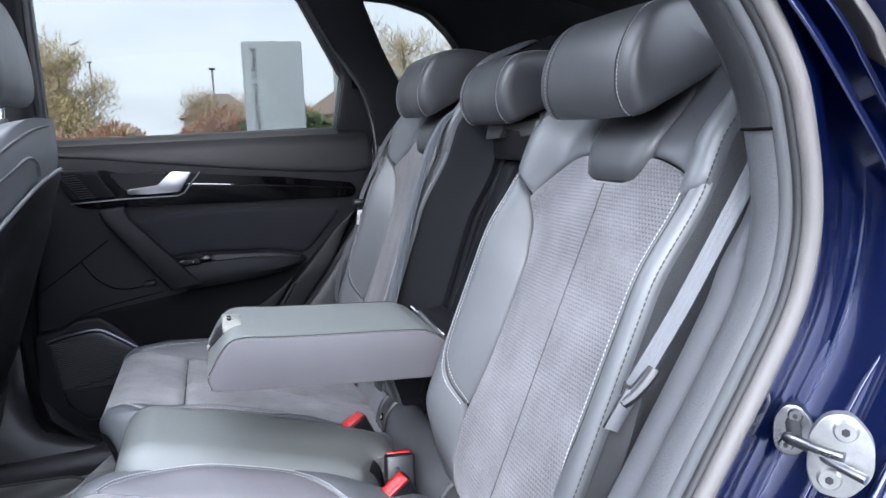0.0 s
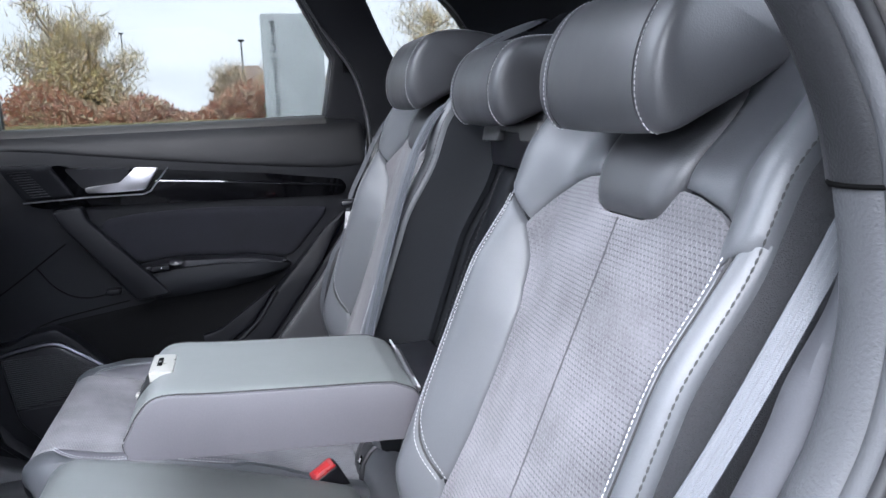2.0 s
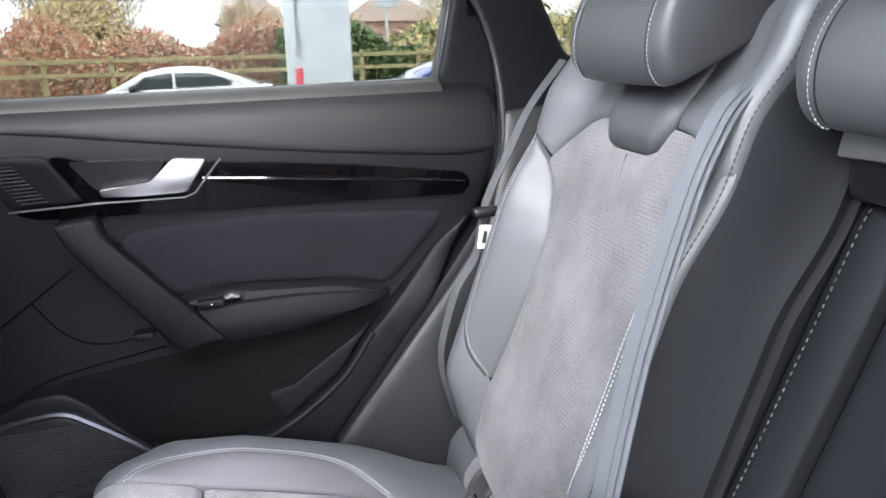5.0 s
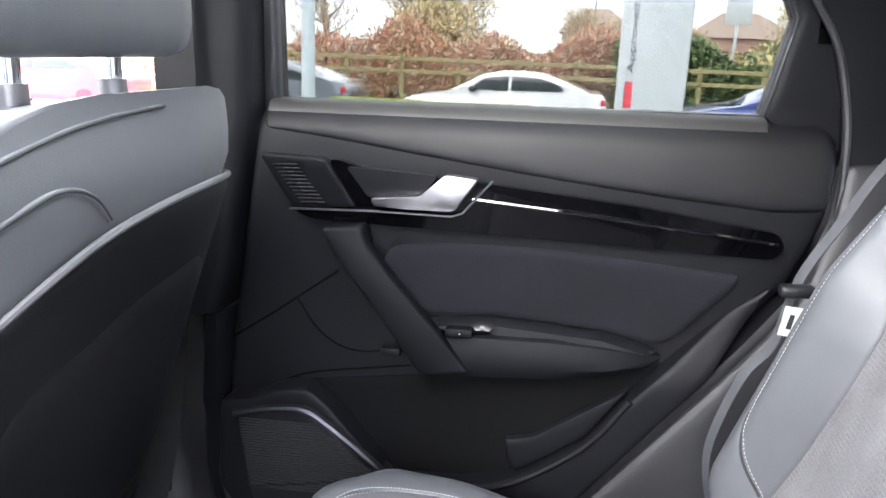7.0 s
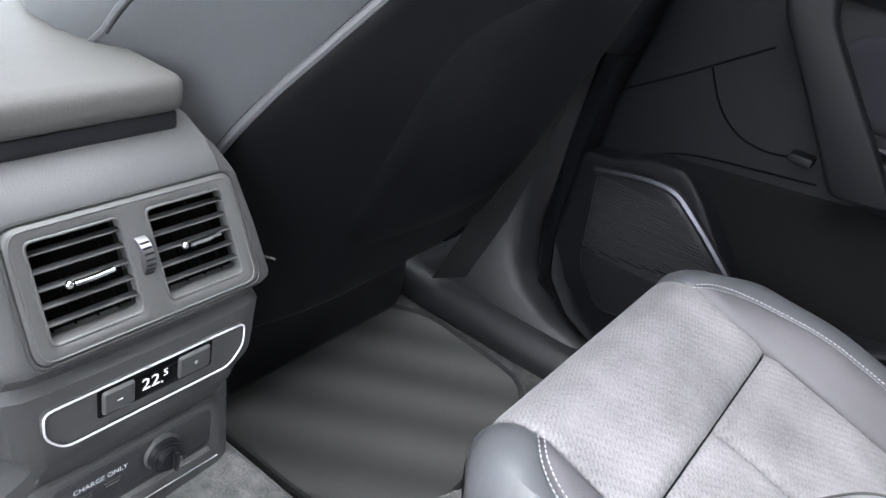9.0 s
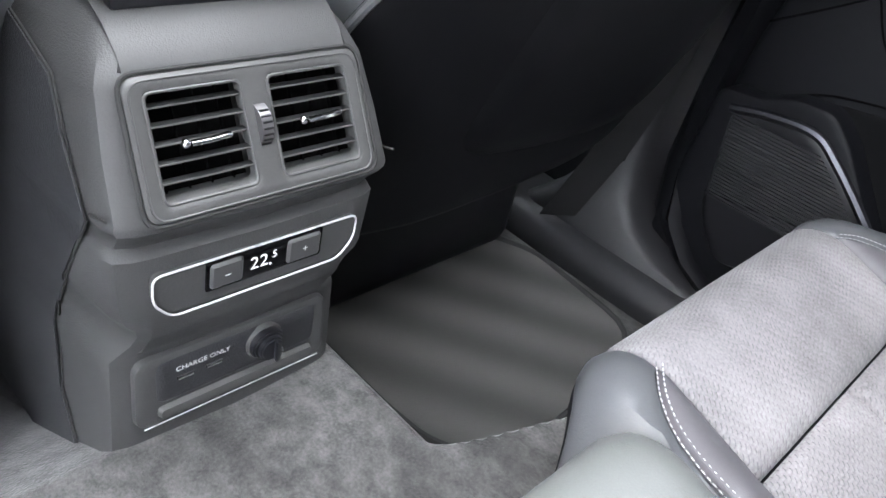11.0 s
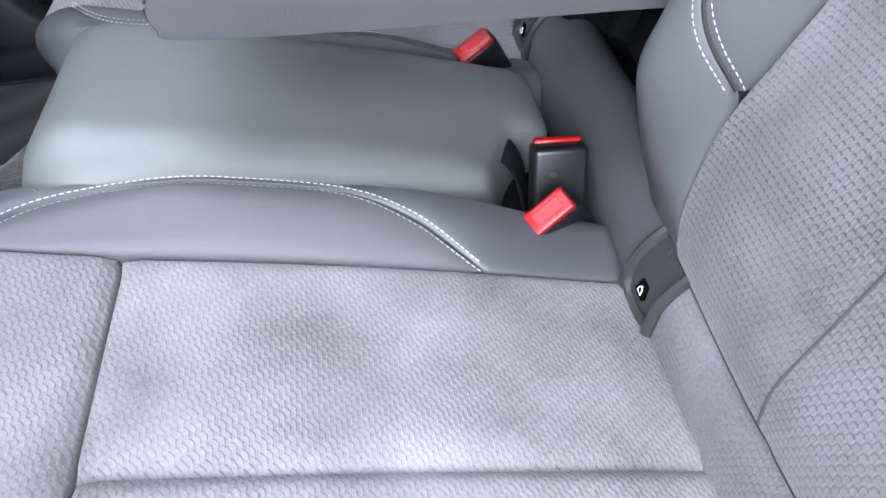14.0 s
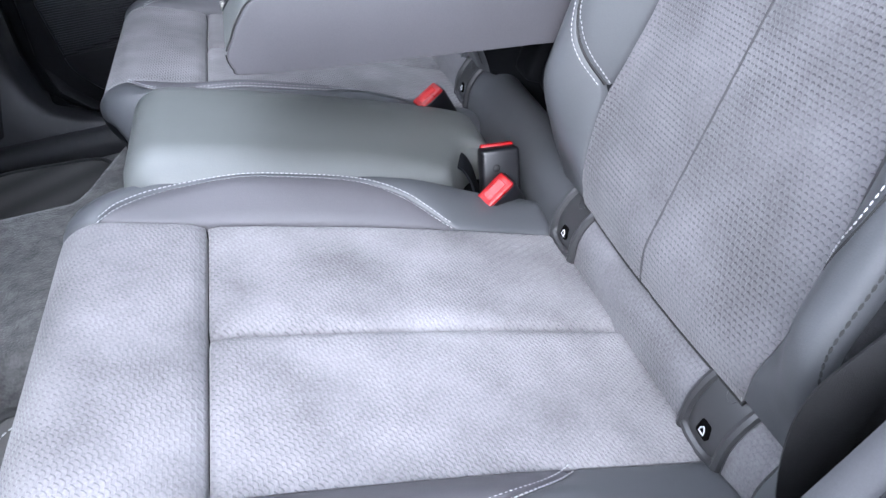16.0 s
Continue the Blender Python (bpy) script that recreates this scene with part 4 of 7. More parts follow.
def floor_z(x, y):
    right = 0.055 + 0.14 * ss(-0.135, -0.07, x)
    hump = (1 - ss(right, right + 0.085, y)) * (1 - ss(0.20, 0.31, -y)) * (1 - ss(0.0, 0.10, x))
    hump *= 1 - 0.95 * ss(0.085, 0.12, -y) * min(1.0, max(0.0, (-0.24 - x) / 0.27))
    return 0.50 + 0.184 * hump + 0.0035 * noise.noise((x * 9, y * 9, 0))


bm = bmesh.new()
xs = [-1.3 + 1.75 * i / 400 for i in range(401)]
ys = [-0.70 + 1.40 * i / 340 for i in range(341)]
grid = [[bm.verts.new((x, y, floor_z(x, y))) for y in ys] for x in xs]
for a, b in zip(grid, grid[1:]):
    for i in range(340):
        bm.faces.new((a[i], a[i + 1], b[i + 1], b[i]))
part("carpet", bm, CARPET, carpet)


def floor_mat(name, label, outline, level=None):
    """A ribbed dark mat lying on the carpet, its ribs running across the car."""
    ob = thing(name, label, "floor mat")
    def lay(x, y, h):
        return Vector((x, y, (floor_z(x, y) + 0.012 if level is None else level) + h))
    part("mat", panel(round_poly(outline, 0.05), lay, 0.003, 0.008, 0.010, 0.03), MAT_CARPET, ob)
    bm = bmesh.new()
    edge = resample(round_poly(outline, 0.05), 0.008, True)
    tube(bm, [lay(p.x, p.y, 0.0025) for p in edge], 0.004, 6, True)
    part("mat_edge", bm, THREAD_DARK, ob)
    return ob


floor_mat("floor_mat", "dark ribbed mat on the far footwell floor", [(-0.9, 0.172), (-0.336, 0.172), (-0.27, 0.172), (-0.216, 0.178), (-0.18, 0.2), (-0.159, 0.238), (-0.154, 0.299), (-0.161, 0.368), (-0.19, 0.515), (-0.38, 0.535), (-0.44, 0.50), (-0.9, 0.50)], 0.523)
near_mat = floor_mat("floor_mat", "dark mat with stitched edge on the near footwell floor", [(-0.9, -0.62), (-0.10, -0.62), (-0.10, -0.33), (-0.112, -0.262), (-0.137, -0.242), (-0.162, -0.238), (-0.198, -0.246), (-0.256, -0.256), (-0.315, -0.268), (-0.42, -0.29), (-0.9, -0.30)])
bm = bmesh.new()
stitches(bm, [Vector((p.x, p.y, floor_z(p.x, p.y) + 0.0165)) for p in spline([(-0.6, -0.302, 0), (-0.42, -0.297, 0), (-0.315, -0.275, 0), (-0.256, -0.263, 0), (-0.198, -0.253, 0), (-0.162, -0.245, 0), (-0.138, -0.249, 0), (-0.12, -0.267, 0), (-0.108, -0.33, 0)], n=8)], 0.008, 0.0055, 0.0012)
part("mat_stitching", bm, THREAD, near_mat)


# ---- centre console ----
CON = -0.030
console = thing("centre_console", "dark grey plastic rear console with air vents and climate panel", "console")
CON_W = [(0.60, 0.0890), (0.70, 0.0860), (0.757, 0.0840), (0.772, 0.0745), (0.790, 0.0735), (0.803, 0.0840), (0.845, 0.0870), (0.850, 0.0840), (0.862, 0.0850), (0.868, 0.0885), (0.874, 0.0875), (0.90, 0.0855), (0.93, 0.081), (0.945, 0.073), (0.955, 0.062), (0.962, 0.05)]


def console_x(z):
    return table(z, [(0.60, -0.240), (0.70, -0.239), (0.757, -0.240), (0.772, -0.232), (0.786, -0.2235), (0.80, -0.2195), (0.845, -0.2185), (0.850, -0.2235), (0.860, -0.2160), (0.866, -0.2105), (0.872, -0.2115), (0.93, -0.2405), (0.942, -0.249), (0.952, -0.262), (0.959, -0.278), (0.962, -0.300)])


bm = bmesh.new()
rings = []
for z in [0.60, 0.66, 0.70, 0.752, 0.757, 0.765, 0.772, 0.780, 0.786, 0.793, 0.80, 0.806, 0.845, 0.8475, 0.850, 0.856, 0.860, 0.866, 0.869, 0.872, 0.8765, 0.878, 0.90, 0.928, 0.9295, 0.935, 0.942, 0.947, 0.952, 0.956, 0.959, 0.962]:
    w = table(z, CON_W)
    x = console_x(z)
    r = 0.012
    deep = 0.018 if 0.877 < z < 0.929 else 0.0
    pts = [(-1.20, -0.0945), (x - 0.4, -0.0945), (x - 0.1, -0.0915), (x - r, -w), (x - r * 0.3, -w + r * 0.3), (x, -w + r), (x + 0.0010, -0.0645), (x + 0.001 - deep, -0.0640), (x + 0.002 - deep, -w * 0.4), (x + 0.003 - deep, 0), (x + 0.002 - deep, w * 0.4), (x + 0.001 - deep, 0.0640), (x + 0.0010, 0.0645), (x, w - r), (x - r * 0.3, w - r * 0.3), (x - r, w), (x - 0.1, 0.0915), (x - 0.4, 0.0945), (-1.20, 0.0945)]
    rings.append([Vector((a, CON + b, z)) for a, b in pts])
loft(bm, rings)
part("console_body", bm, PLASTIC_GREY, console, angle=32)
for sgn in (-1, 1):
    for line in (((-0.325, 0.945), (-0.295, 0.934), (-0.272, 0.926), (-0.257, 0.902), (-0.232, 0.868), (-0.262, 0.822), (-0.296, 0.770), (-0.297, 0.697), (-0.281, 0.650)), ((-0.230, 0.872), (-0.220, 0.875), (-0.2135, 0.877))):
        bm = bmesh.new()
        tube(bm, [Vector((x, CON + sgn * (0.0012 + table(console_x(z) - x, [(0.012, table(z, CON_W)), (0.1, 0.0915)])), z)) for x, z in line], 0.0009, 5)
        part("side_joint", bm, THREAD_DARK, console)


side_joint = [(-0.325, 0.945), (-0.295, 0.934), (-0.272, 0.926), (-0.257, 0.902), (-0.232, 0.868), (-0.262, 0.822), (-0.296, 0.770), (-0.297, 0.697), (-0.281, 0.650), (-0.281, 0.605)]
by_height = [(b, a) for a, b in side_joint[::-1]]
for sgn in (-1, 1):
    bm = bmesh.new()
    rows = []
    for k in range(35):
        z = 0.605 + (0.945 - 0.605) * k / 34
        joint = table(z, by_height)
        side = lambda x: table(console_x(z) - x, [(0.012, table(z, CON_W)), (0.1, 0.0915), (0.4, 0.0945), (1.0, 0.0945)])
        rows.append([Vector((x, CON + sgn * (side(x) + 0.0016), z)) for x in (joint - 0.0012, min(joint - 0.004, console_x(z) - 0.1), joint - 0.25, -1.1)])
    for r0, r1 in zip(rows, rows[1:]):
        for i in range(3):
            quad = [r0[i], r0[i + 1], r1[i + 1], r1[i]]
            bm.faces.new([bm.verts.new(v) for v in quad])
    bmesh.ops.remove_doubles(bm, verts=bm.verts, dist=1e-6)
    bmesh.ops.solidify(bm, geom=bm.faces, thickness=0.001)
    part("side_panel", bm, CONSOLE_SIDE, console, "darker side panel of the console")


def on_console(y, z, h):
    return Vector((console_x(z) + 0.003 + h, CON + y, z))


def vent_frame_x(z):
    return -0.2105 + (z - 0.876) * -0.51


def on_vent(y, z, h):
    return Vector((vent_frame_x(z) + h, CON + y, z))


frame_out = round_poly([(-0.0715, 0.8715), (0.0715, 0.8715), (0.0690, 0.9350), (-0.0690, 0.9350)], 0.009)
holes = [round_poly([(-0.0605, 0.8795), (-0.0080, 0.8795), (-0.0080, 0.9275), (-0.0590, 0.9275)], 0.004), round_poly([(0.0080, 0.8795), (0.0605, 0.8795), (0.0590, 0.9275), (0.0080, 0.9275)], 0.004)]
part("vent_frame", panel(frame_out, on_vent, 0.0026, 0.0030, 0.006, 0.006, holes), FRAME_GREY, console, "satin grey vent surround")
bm = bmesh.new()
tube(bm, [on_vent(p.x * 1.014, 0.903 + (p.y - 0.903) * 1.03, 0.0008) for p in resample(frame_out, 0.004, True)], 0.0012, 6, True, up=(1, 0, 0))
part("frame_groove", bm, THREAD_DARK, console)
bm = bmesh.new()
tube(bm, [on_vent(p.x * 0.955, 0.903 + (p.y - 0.903) * 0.94, 0.0024) for p in resample(frame_out, 0.004, True)], 0.0007, 6, True, up=(1, 0, 0))
part("frame_ridge", bm, FRAME_GREY, console)
for inset in holes:
    bm = bmesh.new()
    tube(bm, [on_vent(p.x, p.y, 0.0018) for p in resample(inset, 0.004, True)], 0.0009, 6, True, up=(1, 0, 0))
    part("opening_edge", bm, FRAME_GREY, console)
# A black sheet behind each vent stands in for the shade inside.
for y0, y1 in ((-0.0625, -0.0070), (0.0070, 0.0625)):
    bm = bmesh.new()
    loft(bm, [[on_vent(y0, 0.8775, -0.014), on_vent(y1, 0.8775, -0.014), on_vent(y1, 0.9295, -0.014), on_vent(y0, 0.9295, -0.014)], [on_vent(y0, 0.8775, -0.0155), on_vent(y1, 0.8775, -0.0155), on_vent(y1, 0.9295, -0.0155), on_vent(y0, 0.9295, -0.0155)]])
    part("vent_shade_sheet", bm, SHADE_JOINT, console)
    for k in range(5):
        z = 0.8875 + k * 0.0082
        bm = bmesh.new()
        loft(bm, [[on_vent(y, z + dz, dx) for dx, dz in ((-0.0008, -0.0004), (-0.0002, 0.0), (-0.0008, 0.0004), (-0.0042, 0.0006), (-0.0042, 0.0))] for y in (y0, y1)])
        slat = part("vent_slat", bm, VENT, console)
        bm = bmesh.new()
        tube(bm, [on_vent(y0, z, -0.0004), on_vent(y1, z, -0.0004)], 0.0005, 6)
        part("slat_edge", bm, FRAME_GREY, slat, "paler front edge")
    mid = (y0 + y1) / 2
    # Vanes coloured near-black, as the depth of the vent would shade them.
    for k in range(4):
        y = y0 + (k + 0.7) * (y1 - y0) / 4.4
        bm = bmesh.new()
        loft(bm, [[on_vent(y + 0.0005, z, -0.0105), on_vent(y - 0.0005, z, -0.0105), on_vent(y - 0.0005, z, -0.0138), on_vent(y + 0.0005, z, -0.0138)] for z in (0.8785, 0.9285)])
        part("vent_vane", bm, SHADE_JOINT, console)
    zt = 0.8875 + 2 * 0.0082
    bm = bmesh.new()
    tube(bm, [on_vent(mid - 0.006, zt, 0.0022), on_vent(mid + 0.006, zt + 0.0004, 0.0028), on_vent(mid + 0.016, zt + 0.0008, 0.0022)], 0.0019, 8, flat=0.8)
    part("vent_tab", bm, CHROME, console, "chrome-edged vent tab")
    bm = bmesh.new()
    bmesh.ops.create_uvsphere(bm, u_segments=12, v_segments=8, radius=0.0024, matrix=Matrix.Translation(on_vent(mid - 0.0085, zt, 0.0016)))
    part("tab_knob", bm, CHROME, console)
bm = bmesh.new()
wheel_c = on_vent(0, 0.9035, 0.0)
bmesh.ops.create_cone(bm, cap_ends=True, segments=28, radius1=0.0125, radius2=0.0125, depth=0.0066, matrix=Matrix.Translation(wheel_c + Vector((-0.005, 0, 0))) @ Matrix.Rotation(radians(90), 4, "X"))
part("vent_wheel", bm, SILVER, console, "ribbed silver vent wheel")
for k in range(9):
    a = radians(-60 + 120 * k / 8)
    bm = bmesh.new()
    q = wheel_c + Vector((-0.005 + 0.0126 * math.cos(a), 0, 0.0126 * math.sin(a)))
    box(bm, q.x - 0.0006, q.x + 0.0006, q.y - 0.0027, q.y + 0.0027, q.z - 0.0004, q.z + 0.0004)
    part("wheel_rib", bm, SMOOTH_BLACK, console)

# climate panel
clim = round_poly([(-0.0670, 0.8355), (0.0670, 0.8355), (0.0670, 0.8170), (0.0560, 0.8045), (-0.0560, 0.8045), (-0.0670, 0.8170)], 0.006)
part("climate_panel", panel(clim, on_console, 0.0015, 0.004, 0.006, 0.006), PLASTIC_GREY, console)
bm = bmesh.new()
tube(bm, [on_console(p.x, p.y, 0.0022) for p in resample(clim, 0.004, True)], 0.0007, 8, True, up=(1, 0, 0))
part("silver_surround", bm, BRIGHT, console, "thin bright surround")
part("climate_screen", panel(round_poly([(-0.0370, 0.8345), (0.0420, 0.8345), (0.0420, 0.8125), (-0.0370, 0.8125)], 0.003), on_console, 0.0028, 0.002, 0.002, 0.005), PIANO, console, "glossy black display strip")
for a, b in ((-0.0350, -0.0135), (0.0150, 0.0395)):
    part("temperature_button", panel(round_poly([(a, 0.8330), (b, 0.8330), (b, 0.8150), (a, 0.8150)], 0.003), on_console, 0.0048, 0.002, 0.002, 0.004), PLASTIC_GREY, console)


def lettering(text, size, place, mat, parent, name, centre=True):
    """Raised letters, laid by place(across, up, out)."""
    cu = bpy.data.curves.new(name, "FONT")
    cu.body, cu.size, cu.extrude, cu.resolution_u = text, size, 0.0, 2
    if centre:
        cu.align_x, cu.align_y = "CENTER", "CENTER"
    tmp = bpy.data.objects.new(name, cu)
    scene.collection.objects.link(tmp)
    bpy.context.view_layer.update()
    me = bpy.data.meshes.new_from_object(tmp.evaluated_get(bpy.context.evaluated_depsgraph_get()))
    bpy.data.objects.remove(tmp)
    for v in me.vertices:
        v.co = place(v.co.x, v.co.y, 0)
    me.materials.clear()
    me.materials.append(mat)
    ob = new(name, me)
    ob.parent = parent
    return ob


def on_screen(cy, cz, out):
    return lambda a, b, c: on_console(cy + a, cz + b, out)


lettering("22", 0.0125, on_screen(-0.0035, 0.8240, 0.0034), DISPLAY, console, "temperature_digits")
lettering("5", 0.0075, on_screen(0.0068, 0.8263, 0.0034), DISPLAY, console, "temperature_digit")
bm = bmesh.new()
p = on_console(0.0040, 0.8203, 0.0034)
box(bm, p.x, p.x + 0.0002, p.y - 0.0006, p.y + 0.0006, p.z - 0.0006, p.z + 0.0006)
part("decimal_point", bm, DISPLAY, console)
lettering("+", 0.007, on_screen(0.0272, 0.8242, 0.0051), PRINT, console, "plus_mark")
bm = bmesh.new()
p = on_console(-0.0245, 0.8240, 0.0051)
box(bm, p.x, p.x + 0.0002, p.y - 0.0018, p.y + 0.0018, p.z - 0.0003, p.z + 0.0003)
part("minus_mark", bm, PRINT, console)

# lower panel with sockets
low = round_poly([(-0.070, 0.756), (0.069, 0.756), (0.071, 0.700), (-0.071, 0.700)], 0.010)
part("socket_panel", panel(low, on_console, 0.0030, 0.002, 0.006, 0.008), PLASTIC_GREY, console)
inner = round_poly([(-0.058, 0.752), (0.060, 0.752), (0.060, 0.717), (-0.058, 0.717)], 0.008)
# Plate darker and ledge lighter: recess shade and light on the slope, in colour.
part("socket_plate", panel(inner, on_console, 0.0045, 0.003, 0.002, 0.006), MID_TRIM, console)
part("socket_ledge", panel(round_poly([(-0.058, 0.7165), (0.060, 0.7165), (0.060, 0.7045), (-0.058, 0.7045)], 0.006), on_console, 0.009, 0.008, 0.002, 0.005), FRAME_GREY, console)
bm = bmesh.new()
tube(bm, [on_console(-0.066 + 0.132 * k / 8, 0.7005, 0.0034) for k in range(9)], 0.0005, 6)
part("panel_joint", bm, BRIGHT, console, "thin bright joint under the sockets")
lettering("CHARGE ONLY", 0.0054, on_screen(-0.0265, 0.7430, 0.0049), PRINT, console, "charge_lettering")
for y in (-0.0385, -0.0190):
    part("usb_socket", panel(round_poly([(y - 0.0065, 0.7375), (y + 0.0065, 0.7375), (y + 0.0065, 0.7332), (y - 0.0065, 0.7332)], 0.0012), on_console, 0.0052, 0.001, 0.001, 0.003), BLACK_RUBBER, console)
    bm = bmesh.new()
    p = on_console(y, 0.7352, 0.0053)
    box(bm, p.x, p.x + 0.0003, p.y - 0.005, p.y + 0.005, p.z - 0.0009, p.z + 0.0002)
    part("usb_tongue", bm, CHROME, console)
socket_c = on_console(0.0180, 0.7375, 0.0)
for r, d, mat, nm in ((0.0145, 0.006, FRAME_GREY, "socket_collar"), (0.0132, 0.010, SMOOTH_BLACK, "socket_ring"), (0.0100, 0.014, SMOOTH_BLACK, "socket_cap")):
    bm = bmesh.new()
    bmesh.ops.create_cone(bm, cap_ends=True, segments=32, radius1=r, radius2=r * 0.93, depth=d, matrix=Matrix.Translation(socket_c + Vector((d / 2 + 0.002, 0, 0))) @ Matrix.Rotation(radians(90), 4, "Y"))
    bmesh.ops.bevel(bm, geom=[e for e in bm.edges if e.calc_face_angle(0) > 1], offset=0.0012, segments=2, affect="EDGES")
    part(nm, bm, mat, console)
bm = bmesh.new()
q = socket_c + Vector((0.016, 0.002, 0))
box(bm, q.x, q.x + 0.004, q.y - 0.0018, q.y + 0.0018, q.z - 0.0085, q.z + 0.0085, 0.001)
part("socket_grip", bm, SMOOTH_BLACK, console)
lettering("12V", 0.0045, lambda a, b, c: socket_c + Vector((0.0165, 0.0062 - b, -0.003 + a)), PRINT, console, "socket_lettering")

# console lid
lid = thing("console_lid", "grey leather front armrest lid on the console", "armrest")
bm = bmesh.new()
box(bm, -0.72, -0.262, CON - 0.062, CON + 0.056, 0.966, 0.990, 0.009, 4)
part("lid_cover", bm, LEATHER_LID, lid)
bm = bmesh.new()
box(bm, -0.715, -0.267, CON - 0.058, CON + 0.052, 0.955, 0.967, 0.002)
part("lid_base", bm, SMOOTH_BLACK, lid)


# ---- far rear door ----
def door_y(z):
    return table(z, [(0.45, 0.715), (0.86, 0.715), (0.95, 0.718), (1.05, 0.717), (1.12, 0.720), (1.145, 0.727), (1.165, 0.738), (1.185, 0.752), (1.20, 0.768), (1.225, 0.775)])


def on_door(x, z, h):
    y = door_y(min(z, 1.12))
    below = 1.222 - 0.031 * (x + 0.2) - z
    y = max(y, table(below, [(-0.002, 0.780), (0.003, 0.768), (0.009, 0.754), (0.018, 0.743), (0.033, 0.733), (0.06, 0.725), (0.10, 0.718)])) if z > 1.1 else y
    return Vector((x, y - h, z))


def on_blade(x, z, h):
    return Vector((x, 0.7105 - (z - 1.03) * 0.22 - h, z))


def over_door(x, z, h):
    return on_door(x, z, h + 0.005)


door = thing("rear_door", "closed rear door with dark trim, silver handle and grab handle", "car door")
sill = lambda x: 1.222 - 0.031 * (x + 0.2)
outline = [(-0.30, 0.46), (-0.292, 0.66), (-0.272, 0.864), (-0.240, 1.03), (-0.218, 1.15), (-0.212, 1.221), (0.0, 1.214), (0.25, 1.207), (0.50, 1.199), (0.528, 1.188), (0.530, 1.14), (0.520, 1.083), (0.484, 1.0), (0.393, 0.888), (0.237, 0.70), (0.12, 0.56), (0.05, 0.46)]
part("door_trim", panel(round_poly(outline, 0.02), on_door, 0.004, 0.012, 0.03, 0.016), PLASTIC, door)
part("waist_rail", panel(round_poly([(-0.206, 1.187), (-0.208, 1.2205), (0.0, 1.2135), (0.25, 1.2065), (0.50, 1.1985), (0.522, 1.19), (0.526, 1.15), (0.522, 1.095), (0.46, 1.092), (0.336, 1.106), (0.171, 1.129), (0.043, 1.149), (-0.105, 1.173)], 0.01), lambda x, z, h: on_door(x, z, h + 0.0045), 0.003, 0.012, 0.004, 0.012), WAIST, door, "soft dark grey waist rail under the window")
# ledge under the glass
bm = bmesh.new()
loft(bm, [[Vector((x, y, sill(x) + dz)) for y, dz in ((0.740, -0.014), (0.745, -0.004), (0.754, 0.001), (0.784, 0.003), (0.784, -0.014))] for x in [-0.205 + 0.655 * k / 12 for k in range(13)]])
part("window_ledge", bm, LEDGE, door, "satin ledge below the glass, lightened in colour for sky sheen", angle=50)
# suede panel
part("suede_panel", panel(round_poly([(-0.045, 0.985), (-0.03, 1.030), (0.05, 1.037), (0.19, 1.034), (0.428, 1.010), (0.425, 0.995), (0.34, 0.905), (0.262, 0.925), (0.10, 0.938), (0.005, 0.932)], 0.03), over_door, 0.0065, 0.012, 0.004, 0.012), SUEDE_DARK, door, "dark suede door panel")
# gloss blade
part("gloss_blade", panel(round_poly([(-0.160, 1.078), (-0.134, 1.066), (0.10, 1.053), (0.465, 1.033), (0.477, 1.050), (0.466, 1.068), (0.30, 1.097), (0.09, 1.125), (0.06, 1.128), (-0.06, 1.14), (-0.085, 1.150), (-0.10, 1.150), (-0.066, 1.083)], 0.012), on_blade, 0.002, 0.0, 0.012, 0.03), PIANO, door, "gloss black trim blade")
bm = bmesh.new()
tube(bm, [on_blade(x, z, 0.005) for x, z in ((-0.163, 1.081), (-0.05, 1.081), (0.06, 1.077), (0.075, 1.082), (0.115, 1.127))], 0.0016, 6, up=(0, 1, 0))
part("blade_edge", bm, SILVER, door)
bm = bmesh.new()
tube(bm, [on_blade(x, z, 0.0020) for x, z in ((0.088, 1.101), (0.25, 1.083), (0.38, 1.066), (0.468, 1.053))], 0.0030, 8, up=(0, 1, 0))
part("blade_crease", bm, PIANO_EDGE, door)
# tweeter
part("tweeter_panel", panel(round_poly([(-0.197, 1.158), (-0.103, 1.151), (-0.068, 1.085), (-0.160, 1.083)], 0.008), on_blade, 0.0045, 0.003, 0.012, 0.009), PLASTIC, door)
for k in range(11):
    z = 1.143 - k * 0.0052
    x0 = -0.178 + k * 0.0032
    bm = bmesh.new()
    yb = on_blade(x0, z, 0.0045).y
    box(bm, x0, x0 + 0.034, yb - 0.0015, yb + 0.002, z - 0.001, z + 0.001, 0.0006, 1)
    part("tweeter_slat", bm, SMOOTH_BLACK, door)
# release handle
part("handle_recess", panel(round_poly([(-0.078, 1.142), (0.044, 1.131), (0.018, 1.100), (-0.050, 1.098)], 0.008), on_blade, 0.0035, 0.0, 0.012, 0.02), SMOOTH_BLACK, door)
bm = bmesh.new()
out = round_poly([(-0.046, 1.101), (0.020, 1.105), (0.054, 1.134), (0.0985, 1.1285), (0.066, 1.086), (0.0, 1.087), (-0.043, 1.090)], 0.006)
mid_x, mid_z = 0.03, 1.102
loft(bm, [[Vector((mid_x + (p.x - mid_x) * k, y, mid_z + (p.y - mid_z) * k)) for p in out] for y, k in ((0.700, 0.98), (0.6835, 1.0), (0.6812, 0.985), (0.6805, 0.96))])
part("release_handle", bm, SILVER, door, "satin silver release handle", angle=50)
# grab handle
bm = bmesh.new()
out = round_poly([(-0.110, 1.062), (-0.056, 1.066), (-0.047, 1.038), (0.018, 0.957), (0.090, 0.869), (0.020, 0.862), (-0.044, 0.956), (-0.098, 1.031)], 0.009)
